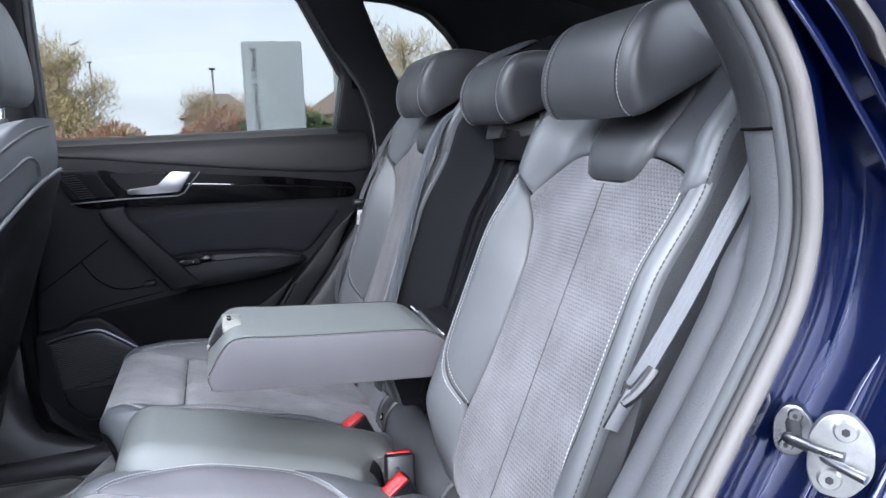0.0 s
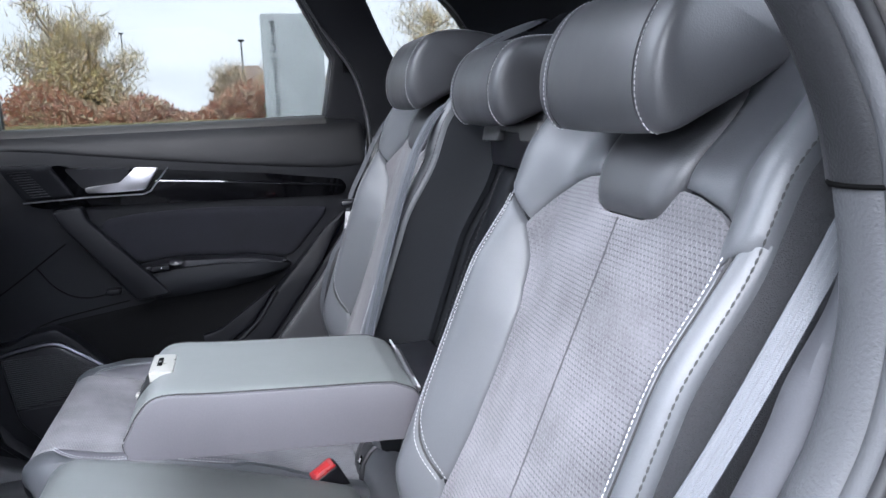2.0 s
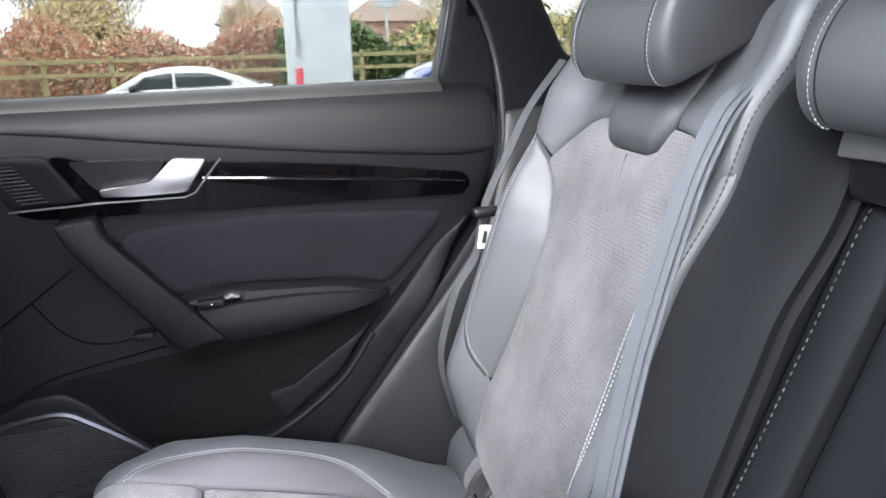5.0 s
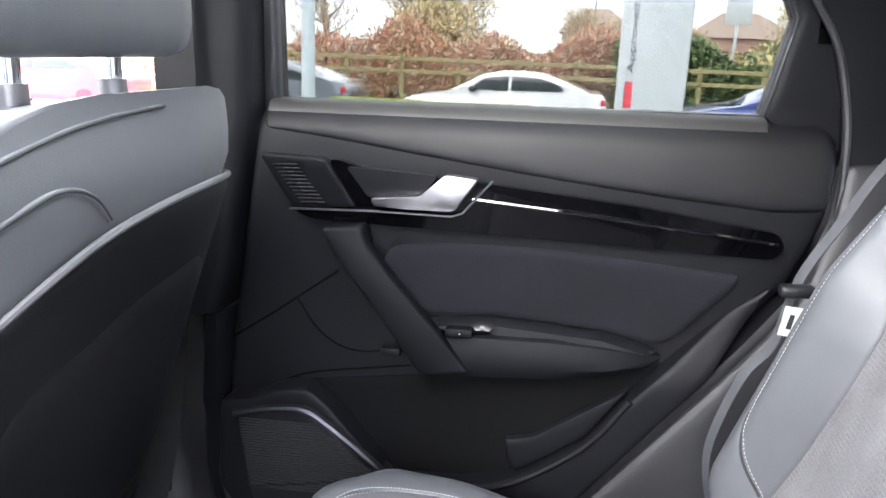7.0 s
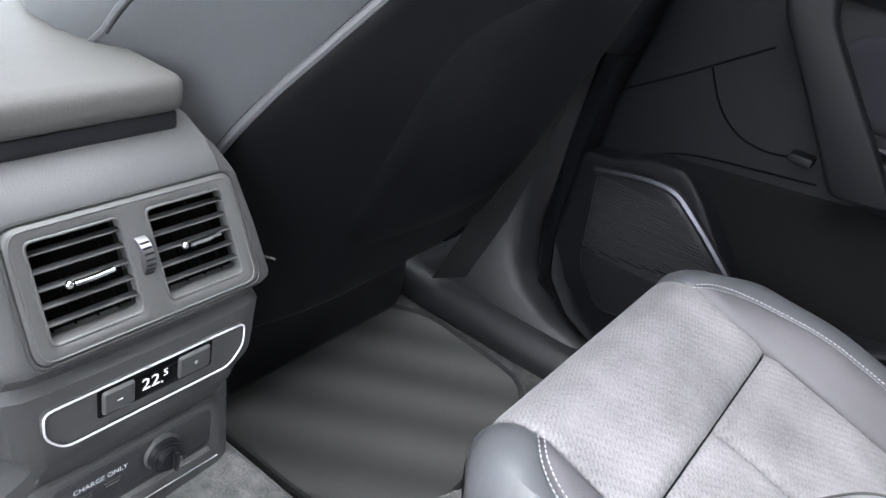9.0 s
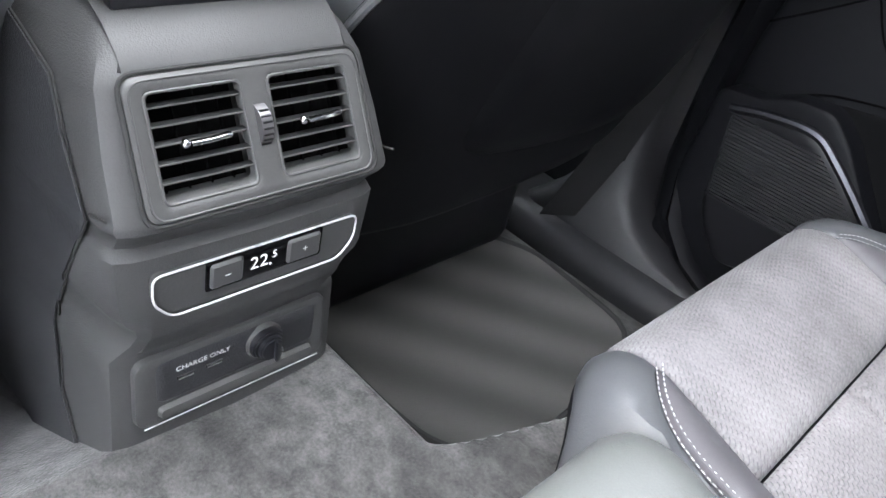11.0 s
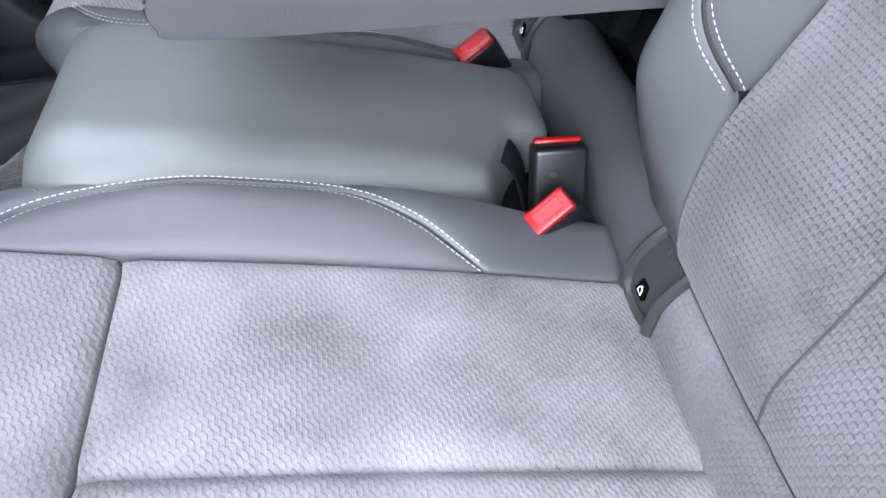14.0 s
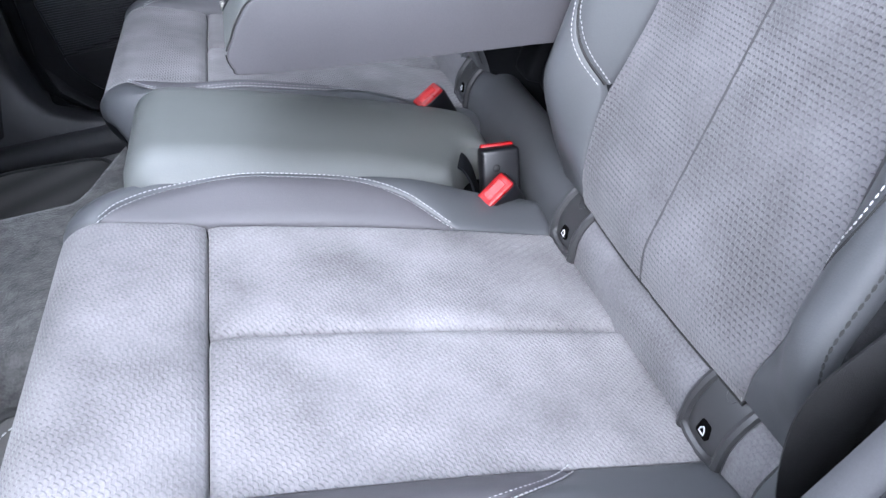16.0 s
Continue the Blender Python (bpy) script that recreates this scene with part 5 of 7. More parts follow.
cx, cz = -0.012, 0.96
loft(bm, [[Vector((p.x - 0.006 * (1 - k), y, p.y)) if k == 1 else Vector((p.x + (cx + (p.y - cz) * -0.66 - p.x) * (1 - k), y, p.y + (cz - p.y) * (1 - k) * 0.25)) for p in out] for y, k in ((0.690, 0.90), (0.685, 1), (0.671, 1), (0.666, 0.93), (0.6645, 0.82))])
part("grab_handle", bm, PLASTIC, door, "angled grab handle", angle=60)
bm = bmesh.new()
loft(bm, [[Vector((x, y, z)) for x, z in ((-0.108, 1.060), (-0.058, 1.064), (-0.052, 1.035), (-0.098, 1.032))] for y in (0.722, 0.686)])
part("handle_mount", bm, PLASTIC, door)
bm = bmesh.new()
loft(bm, [[Vector((x, y, z)) for x, z in ((0.0, 0.895), (0.06, 0.905), (0.085, 0.872), (0.022, 0.865))] for y in (0.722, 0.686)])
part("handle_mount", bm, PLASTIC, door)
# arm pad
bm = bmesh.new()
rings = []
for x, zt, zb, dep in ((0.045, 0.905, 0.862, 0.01), (0.055, 0.912, 0.855, 0.035), (0.12, 0.917, 0.858, 0.045), (0.20, 0.916, 0.862, 0.045), (0.27, 0.910, 0.870, 0.04), (0.32, 0.902, 0.880, 0.022), (0.338, 0.896, 0.887, 0.004)):
    y = 0.712
    rings.append([Vector((x, y + 0.02, zb)), Vector((x, y - dep * 0.7, zb + 0.002)), Vector((x, y - dep, zb + (zt - zb) * 0.35)), Vector((x, y - dep, zb + (zt - zb) * 0.7)), Vector((x, y - dep * 0.8, zt)), Vector((x, y + 0.02, zt + 0.004))])
loft(bm, rings)
part("arm_pad", bm, LEATHER_DARK, door, "padded door armrest")
part("switch_plate", panel(round_poly([(0.012, 0.928), (0.10, 0.938), (0.26, 0.925), (0.335, 0.905), (0.32, 0.898), (0.2, 0.912), (0.06, 0.914)], 0.006), over_door, 0.030, 0.012, 0.0, 0.008), SMOOTH_BLACK, door)
bm = bmesh.new()
box(bm, 0.055, 0.092, 0.672, 0.69, 0.917, 0.929, 0.003)
part("window_switch", bm, PLASTIC, door)
bm = bmesh.new()
box(bm, 0.0735, 0.0765, 0.6705, 0.673, 0.9222, 0.9242, 0.0006)
part("switch_mark", bm, CHROME, door)
# lower seams
for pts in (((-0.268, 0.882), (-0.20, 0.925), (-0.104, 0.990)), ((-0.166, 0.946), (-0.14, 0.905), (-0.108, 0.880), (-0.07, 0.872), (-0.03, 0.878)), ((-0.218, 0.800), (-0.185, 0.822), (-0.14, 0.836), (-0.06, 0.848), (0.0, 0.856))):
    bm = bmesh.new()
    tube(bm, [on_door(p.x, p.y, 0.0036) for p in spline([(a, b, 0) for a, b in pts], n=5)], 0.0016, 6, up=(0, 1, 0))
    part("trim_seam", bm, SHADE_JOINT, door)
bm = bmesh.new()
box(bm, -0.040, -0.012, 0.690, 0.715, 0.876, 0.888, 0.003)
part("handle_foot", bm, PLASTIC, door)
# map pocket: a dark hollow with a rim
part("pocket_wall", panel(round_poly([(-0.298, 0.46), (-0.288, 0.66), (-0.276, 0.80), (-0.225, 0.805), (-0.19, 0.822), (-0.14, 0.825), (-0.11, 0.80), (-0.02, 0.690), (0.07, 0.692), (0.152, 0.712), (0.245, 0.775), (0.30, 0.845), (0.35, 0.895), (0.42, 0.965), (0.47, 1.0), (0.40, 0.890), (0.237, 0.692), (0.12, 0.55), (0.05, 0.46)], 0.012), lambda x, z, h: Vector((x, 0.672 + 0.036 * ss(0.86, 0.98, z) - h, z)), 0.004, 0.010, 0.045, 0.016), PLASTIC, door, "outer wall of the map pocket")
bm = bmesh.new()
tube(bm, [Vector((p.x, 0.670, p.y)) for p in spline([(-0.02, 0.690, 0), (0.07, 0.692, 0), (0.152, 0.712, 0), (0.245, 0.775, 0), (0.30, 0.845, 0)], n=5)], 0.0055, 8, up=(0, 1, 0))
part("pocket_rim", bm, PLASTIC, door)
part("pocket_divider", panel([(0.137, 0.764), (0.175, 0.772), (0.299, 0.852), (0.245, 0.778), (0.152, 0.716), (0.143, 0.724)], lambda x, z, h: Vector((x, 0.692 - h, z)), 0.003, 0.004, 0.01, 0.008), PLASTIC, door)
# Black panel laid on the trim paints the shade of the pocket.
part("pocket_shade_panel", panel(round_poly([(-0.20, 0.815), (-0.14, 0.828), (0.04, 0.848), (0.06, 0.856), (0.28, 0.872), (0.345, 0.885), (0.26, 0.72), (0.15, 0.66), (-0.10, 0.66)], 0.01), on_door, 0.006, 0.004, 0.004, 0.016), HOLLOW_SHADE, door, "black panel for the shade in the map pocket")
# woofer grille
grille = [(-0.250, 0.785), (-0.147, 0.795), (-0.115, 0.775), (-0.02, 0.697), (-0.04, 0.655), (-0.10, 0.61), (-0.19, 0.585), (-0.235, 0.64)]
on_grille = lambda x, z, h: Vector((x, 0.668 - h, z))
part("speaker_grille", panel(round_poly(grille, 0.02), on_grille, 0.004, 0.006, 0.03, 0.010), SMOOTH_BLACK, door)
for k in range(26):
    z = 0.776 - k * 0.0043
    x0 = table(z, [(0.66, -0.232), (0.785, -0.246)])
    x1 = min(-0.03, table(z, [(0.66, -0.045), (0.70, -0.03), (0.775, -0.12), (0.79, -0.15)]) - 0.008)
    bm = bmesh.new()
    box(bm, x0, x1, 0.6612, 0.6650, z - 0.0011, z + 0.0011)
    part("grille_rib", bm, MID_TRIM, door, smooth=False)
bm = bmesh.new()
tube(bm, [on_grille(p.x, p.y, 0.004) for p in spline([(a, b, 0) for a, b in ((-0.252, 0.783), (-0.20, 0.794), (-0.147, 0.797), (-0.112, 0.777), (-0.06, 0.735), (-0.012, 0.692))], n=5)], 0.0062, 8, up=(0, 1, 0))
part("grille_edge", bm, SATIN, door, "satin silver speaker edge")
bm = bmesh.new()
tube(bm, [on_grille(x, z, 0.004) for x, z in ((-0.238, 0.668), (-0.15, 0.680), (-0.05, 0.700))], 0.003, 6, up=(0, 1, 0))
part("grille_bar", bm, PLASTIC, door)
# window frame and glass
win_frame = [(-0.262, 1.20), (-0.255, 1.60), (0.40, 1.60), (0.455, 1.50), (0.530, 1.33), (0.532, 1.19), (0.44, 1.196)]
opening = [(-0.200, 1.2215), (-0.193, 1.56), (0.352, 1.56), (0.392, 1.512), (0.476, 1.325), (0.447, 1.2065)]
part("window_frame", panel(win_frame, lambda x, z, h: Vector((x, 0.775 - h, z)), 0.006, 0.01, 0.03, 0.03, [opening]), SMOOTH_BLACK, door)
part("window_corner_cap", panel([(0.398, 1.512), (0.480, 1.325), (0.451, 1.205), (0.49, 1.16), (0.55, 1.14), (0.552, 1.235), (0.527, 1.30), (0.482, 1.38), (0.412, 1.515)], lambda x, z, h: Vector((x, 0.758 - h, z)), 0.003, 0.008, 0.02, 0.015), PLASTIC, door, "dark cover behind the window")
bm = bmesh.new()
loft(bm, [[(-0.23, 0.785, 1.19), (0.50, 0.785, 1.19), (0.50, 0.785, 1.59), (-0.23, 0.785, 1.59)], [(-0.23, 0.789, 1.19), (0.50, 0.789, 1.19), (0.50, 0.789, 1.59), (-0.23, 0.789, 1.59)]])
pane = part("window_pane", bm, GLASS, door, smooth=False)
pane.visible_shadow = False
bm = bmesh.new()
box(bm, -0.32, 0.52, 0.80, 0.90, 0.20, 1.19, 0.03)
part("outer_skin", bm, PAINT, door)

# ---- far side of the body ----
body = thing("far_body_side", "black trimmed far body side with pillars and quarter window", "car body")
pillar = [(0.335, 1.62), (0.395, 1.50), (0.467, 1.375), (0.515, 1.297), (0.533, 1.232), (0.5385, 1.166), (0.527, 1.08), (0.490, 0.995), (0.40, 0.885), (0.243, 0.695), (0.125, 0.555), (0.08, 0.46), (1.75, 0.46), (1.75, 1.62)]
quarter = round_poly([(0.527, 1.50), (0.61, 1.49), (0.70, 1.460), (0.755, 1.41), (0.79, 1.362), (0.84, 1.22), (0.655, 1.222), (0.618, 1.307), (0.587, 1.369)], 0.02)
part("pillar_trim", panel(pillar, lambda x, z, h: Vector((x, 0.745 - 0.06 * ss(1.2, 0.9, z) - 0.10 * ss(1.3, 1.62, z) - h, z)), 0.004, 0.02, 0.05, 0.03, [quarter]), PLASTIC, body)
bm = bmesh.new()
loft(bm, [[(0.5, 0.775, 1.2), (0.9, 0.775, 1.2), (0.9, 0.70, 1.55), (0.5, 0.70, 1.55)], [(0.5, 0.779, 1.2), (0.9, 0.779, 1.2), (0.9, 0.704, 1.55), (0.5, 0.704, 1.55)]])
pane = part("quarter_pane", bm, GLASS, body, smooth=False)
pane.visible_shadow = False
bm = bmesh.new()
seal_far = spline([(0.36, 0.70, 1.58), (0.396, 0.712, 1.50), (0.468, 0.732, 1.375), (0.516, 0.740, 1.297), (0.535, 0.740, 1.232), (0.541, 0.733, 1.166), (0.535, 0.725, 1.08), (0.498, 0.715, 0.985), (0.40, 0.705, 0.87), (0.25, 0.695, 0.69), (0.12, 0.69, 0.54)], n=6)
tube(bm, seal_far, 0.0045, 8, up=(0, 1, 0))
part("door_seal", bm, MID_TRIM, body)
# Same pad as the near side, its darker material standing in for dim light.
part("side_pad", panel(round_poly([(0.545, 1.150), (0.532, 1.075), (0.496, 0.985), (0.402, 0.868), (0.25, 0.688), (0.14, 0.55), (0.40, 0.55), (0.52, 0.75), (0.60, 0.95), (0.64, 1.05), (0.66, 1.155)], 0.01), lambda x, z, h: Vector((x, 0.735 - 0.06 * ss(1.2, 0.9, z) - h, z)), 0.006, 0.02, 0.01, 0.02), MID_TRIM, body, "smooth side pad beside the seat, darkened in colour for dim light")
# B pillar
for name, mat, rows in (("lower_pillar_trim", MID_TRIM, ((0.46, -0.52, -0.12), (0.52, -0.50, -0.13), (0.545, -0.48, -0.17), (0.56, -0.46, -0.235), (0.58, -0.44, -0.285), (0.61, -0.42, -0.315), (0.66, -0.39, -0.328), (0.75, -0.37, -0.328), (0.85, -0.352, -0.318), (0.93, -0.345, -0.30))), ("upper_pillar_trim", PLASTIC, ((0.932, -0.343, -0.268), (1.0, -0.335, -0.248), (1.2, -0.325, -0.222), (1.6, -0.30, -0.205))), ("pillar_seal_trim", PLASTIC, ((0.46, -0.14, -0.06), (0.52, -0.16, -0.12), (0.545, -0.19, -0.16), (0.57, -0.25, -0.21), (0.61, -0.30, -0.245), (0.68, -0.315, -0.27), (0.80, -0.31, -0.28), (0.93, -0.30, -0.265)))):
    bm = bmesh.new()
    rings = []
    for z, x0, x1 in rows:
        y = 0.64 + 0.03 * ss(0.9, 1.2, z) - 0.03 * ss(0.66, 0.54, z) + 0.03 * ss(1.1, 1.3, z) + (0.028 if "seal" in name else 0.02 if "upper" in name else 0)
        rings.append([Vector((x0, 0.80, z)), Vector((x0, y + 0.02, z)), Vector((x0 + 0.012, y + 0.006, z)), Vector((x0 + 0.03, y, z)), Vector((x1 - 0.022, y + 0.002, z)), Vector((x1 - 0.007, y + 0.009, z)), Vector((x1, y + 0.025, z)), Vector((x1, 0.80, z))])
    loft(bm, rings)
    part(name, bm, mat, body, angle=60)
bm = bmesh.new()
ribbon(bm, spline([(-0.305, 0.68, 1.55), (-0.30, 0.665, 1.2), (-0.315, 0.632, 0.95), (-0.35, 0.615, 0.72), (-0.40, 0.600, 0.555)], n=6), lambda t: (0.022, 0.012, 0.008), 0.002)
part("front_belt", bm, BELT_BLACK, body, "dark front seat belt webbing")
bm = bmesh.new()
box(bm, -0.60, 0.15, 0.575, 0.72, 0.46, 0.545, 0.03, 4)
part("sill_trim", bm, MID_TRIM, body)

# ---- roof, front and rear ----
roof = thing("ceiling", "black headliner", "ceiling", kind="structure")


def roof_slab(x0, x1, y0, y1, rise, thick):
    """A curved piece of the roof between two lengths and two widths."""
    bm = bmesh.new()
    rings = []
    for k in range(9):
        x = x0 + (x1 - x0) * k / 8
        ys2 = [y0 + (y1 - y0) * i / 12 for i in range(13)]
        z = 1.66 - 0.125 * (min(0.0, x) / 0.86) ** 2 - 0.21 * (max(0.0, x) / 1.5) ** 2 + rise
        rings.append([Vector((x, y, z - 0.10 * (y / 0.74) ** 4 + d)) for d, row in ((0, ys2), (thick, ys2[::-1])) for y in row])
    loft(bm, rings)
    return bm


for x0, x1, y0, y1 in ((-0.86, -0.58, -0.72, 0.72), (0.32, 1.5, -0.72, 0.72), (-0.58, 0.32, -0.72, -0.40), (-0.58, 0.32, 0.40, 0.72)):
    part("headliner", roof_slab(x0, x1, y0, y1, 0.0, 0.06), HEADLINER, roof)
    part("roof_skin", roof_slab(x0, x1, y0 * (1.03 if y0 < -0.5 else 1), y1 * (1.03 if y1 > 0.5 else 1), 0.065, 0.012), PAINT, roof, "deep blue painted roof")
part("roof_pane", roof_slab(-0.58, 0.32, -0.40, 0.40, 0.062, 0.004), ROOF_GLASS, roof, "tinted glass roof panel")
front_frame = thing("windscreen", "clear raked windscreen between dark pillars", "windscreen")
for y in (-0.70, 0.70):
    bm = bmesh.new()
    tube(bm, [(-0.84, y * 0.95, 1.54), (-1.25, y, 1.32), (-1.68, y * 1.03, 1.06)], 0.05, 10)
    part("pillar", bm, PLASTIC, front_frame)
bm = bmesh.new()
loft(bm, [[(-0.86, -0.66, 1.58), (-0.86, 0.66, 1.58), (-1.70, 0.70, 1.08), (-1.70, -0.70, 1.08)], [(-0.863, -0.66, 1.585), (-0.863, 0.66, 1.585), (-1.703, 0.70, 1.085), (-1.703, -0.70, 1.085)]])
part("pane", bm, CLEAR_GLASS, front_frame, smooth=False)
rear = thing("tailgate", "black trimmed tailgate and load bay behind the seats", "car body")
for x0, x1, y0, y1, z0, z1 in ((1.45, 1.5, -0.72, 0.72, 0.46, 1.08), (1.2, 1.32, -0.72, 0.72, 1.5, 1.58), (0.60, 1.46, -0.70, 0.70, 0.94, 0.97)):
    bm = bmesh.new()
    box(bm, x0, x1, y0, y1, z0, z1, 0.01)
    part("tailgate_trim", bm, SMOOTH_BLACK, rear)
for y in (-0.76, 0.76):
    bm = bmesh.new()
    tube(bm, [(1.25, y, 1.54), (1.46, y, 1.05)], 0.045, 8)
    part("rear_pillar", bm, SMOOTH_BLACK, rear)
bm = bmesh.new()
loft(bm, [[(1.27, -0.74, 1.53), (1.27, 0.74, 1.53), (1.47, 0.74, 1.06), (1.47, -0.74, 1.06)], [(1.275, -0.74, 1.53), (1.275, 0.74, 1.53), (1.475, 0.74, 1.06), (1.475, -0.74, 1.06)]])
pane = part("rear_pane", bm, CLEAR_GLASS, rear, smooth=False)
pane.visible_shadow = False


front_door = thing("front_door", "dark trimmed far front door", "car door")
bm = bmesh.new()
box(bm, -1.55, -0.33, 0.72, 0.80, 0.40, 1.19, 0.03, 3)
part("door_trim", bm, PLASTIC, front_door)
bm = bmesh.new()
box(bm, -1.3, -0.45, 0.67, 0.73, 0.84, 0.92, 0.02, 3)
part("arm_pad", bm, LEATHER_DARK, front_door)
near_front = thing("front_door", "closed dark trimmed near front door", "car door")
bm = bmesh.new()
box(bm, -1.55, -0.40, -0.80, -0.70, 0.40, 1.19, 0.03, 3)
part("door_trim", bm, PLASTIC, near_front)
bm = bmesh.new()
box(bm, -1.3, -0.5, -0.71, -0.65, 0.84, 0.92, 0.02, 3)
part("arm_pad", bm, LEATHER_DARK, near_front)
bm = bmesh.new()
loft(bm, [[(-1.45, -0.765, 1.18), (-0.40, -0.765, 1.18), (-0.40, -0.70, 1.58), (-1.10, -0.70, 1.56)], [(-1.45, -0.769, 1.18), (-0.40, -0.769, 1.18), (-0.40, -0.704, 1.58), (-1.10, -0.704, 1.56)]])
pane = part("window_pane", bm, CLEAR_GLASS, near_front, smooth=False)
bm = bmesh.new()
loft(bm, [[Vector((x, y + 0.14 * max(0, z - 1.2), z)) for x, y in ((-0.41, -0.79), (-0.41, -0.66), (-0.385, -0.645), (-0.335, -0.65), (-0.325, -0.68), (-0.325, -0.79))] for z in (0.45, 0.8, 1.19, 1.4, 1.6)])
near_pillar = thing("near_pillar", "dark trimmed near door pillar", "car body")
part("pillar_trim", bm, PLASTIC, near_pillar)
dashboard = thing("dashboard", "dark dashboard across the front of the cabin", "dashboard")
bm = bmesh.new()
box(bm, -1.75, -1.35, -0.72, 0.72, 0.45, 1.08, 0.06, 4)
part("dashboard_body", bm, PLASTIC, dashboard)


# ---- front seats ----
def front_seat(mid, label, way=1):
    ob = thing("front_seat", label, "car seat", "front seats")
    def rear_x(u, z, low=0.0):
        return -0.290 + 0.40 * (z - 0.75) - 0.09 * (abs(u) / 0.27) ** 2.4 - 0.03 * ss(1.17, 1.27, z) - 0.09 * ss(0.79, 0.74, z + 0.03 * (u > 0.05)) * low
    bm = bmesh.new()
    rings = []
    inner = [(0.70, 0.21), (0.85, 0.285), (0.95, 0.322), (1.0, 0.325), (1.03, 0.314), (1.06, 0.296), (1.09, 0.280), (1.12, 0.268), (1.15, 0.257), (1.18, 0.240), (1.205, 0.220), (1.225, 0.195), (1.24, 0.165), (1.25, 0.13), (1.255, 0.085)]
    side = -1 if mid > 0 else 1
    for z, w in ((0.70, 0.20), (0.75, 0.225), (0.85, 0.255), (0.90, 0.268), (0.95, 0.28), (1.0, 0.289), (1.03, 0.293), (1.06, 0.296), (1.09, 0.296), (1.12, 0.292), (1.15, 0.286), (1.18, 0.270), (1.205, 0.247), (1.225, 0.218), (1.24, 0.182), (1.25, 0.14), (1.255, 0.09)):
        wide = lambda t: t * (table(z, inner) if t * side > 0 else w)
        top_in = -0.02 if z > 1.2 else 0.0
        ring = [Vector((rear_x(wide(t), z, 1.0), mid + wide(t), z)) for t in (-0.93, -0.85, -0.7, -0.5, -0.25, 0, 0.25, 0.5, 0.7, 0.85, 0.93)]
        edge_x = {k: rear_x(wide(k * 0.93), z, 1.0) for k in (-1, 1)}
        round_in = [(0.965, 0.010), (0.988, 0.026), (1.0, 0.052), (0.995, 0.085), (0.96, 0.115), (0.85, 0.135), (0.5, 0.14)]
        ring += [Vector((edge_x[1] - d, mid + wide(t), z + top_in * d * 7)) for t, d in round_in]
        ring += [Vector((edge_x[-1] - d, mid + wide(-t), z + top_in * d * 7)) for t, d in round_in[::-1]]
        rings.append(ring)
    loft(bm, rings)
    part("backrest", bm, SEAT_BACK, ob, angle=75)
    put = lambda u, z, h: Vector((rear_x(u, z) + h, mid + u * way, z))
    top = [(-0.262, 0.86), (-0.252, 0.915), (-0.237, 0.962), (-0.218, 1.003), (-0.195, 1.048), (-0.165, 1.088), (-0.12, 1.124), (-0.07, 1.148), (0.0, 1.160), (0.08, 1.163), (0.16, 1.158), (0.235, 1.148)]
    top = [(p.x, p.y) for p in spline([(a, b, 0) for a, b in top], n=5)]
    poly = top + [(0.262, 1.04), (0.25, 0.86), (0.225, 0.79), (0.19, 0.768), (0.117, 0.760), (0.0, 0.749), (-0.07, 0.735), (-0.13, 0.715), (-0.18, 0.702), (-0.215, 0.712), (-0.245, 0.79)]
    part("back_shell", panel(poly, put, 0.010, 0.012, 0.006, 0.015), SHELL, ob, "dark hard back shell")
    bm = bmesh.new()
    tube(bm, [put(u, z + 0.002, 0.006) for u, z in top], 0.0036, 8, up=(1, 0, 0))
    part("shell_edge", bm, SHELL_RIM, ob, "pale satin shell edge")
    part("map_net", panel(round_poly([(-0.15, 1.03), (-0.02, 1.09), (0.13, 1.10), (0.17, 0.95), (0.16, 0.80), (-0.15, 0.80)], 0.05), put, 0.0145, 0.03, -0.004, 0.02), SHELL, ob)
    def on_leather(u, z, h):
        t = abs(u) / table(z, inner)
        return Vector((rear_x(min(abs(u), 0.93 * table(z, inner)), z, 1.0) - table(t, [(0.93, 0.0), (0.965, 0.010), (0.988, 0.026), (1.0, 0.052)]) + h, mid + u * way, z))
    for pts in (((-0.275, 1.112), (-0.266, 1.136), (-0.245, 1.157), (-0.221, 1.177), (-0.197, 1.197), (-0.14, 1.222), (-0.08, 1.236), (0.0, 1.242)), ((-0.318, 0.985), (-0.308, 1.02), (-0.290, 1.055), (-0.270, 1.084), (-0.254, 1.102), (-0.212, 1.136), (-0.169, 1.168), (-0.136, 1.186), (-0.114, 1.19), (-0.092, 1.181), (-0.070, 1.160)), ((-0.275, 1.112), (-0.266, 1.106), (-0.254, 1.102))):
        line = spline([(a, b, 0) for a, b in pts], n=5)
        for lift, name, r, mat in ((0.0003, "backrest_seam", 0.0013, THREAD_DARK), (-0.0020, "seam_ridge", 0.0030, SEAT_BACK)):
            bm = bmesh.new()
            tube(bm, [on_leather(p.x, p.y, lift) for p in line], r, 8, up=(1, 0, 0))
            part(name, bm, mat, ob)
    # headrest on two posts
    hr = [(-0.20, 1.285), (-0.165, 1.282), (-0.150, 1.31), (-0.152, 1.38), (-0.175, 1.46), (-0.21, 1.49), (-0.24, 1.475), (-0.255, 1.40), (-0.25, 1.32), (-0.23, 1.29)]
    hr = [(p.x, p.y) for p in spline([(a, b, 0) for a, b in hr], True, 3)]
    bm = bmesh.new()
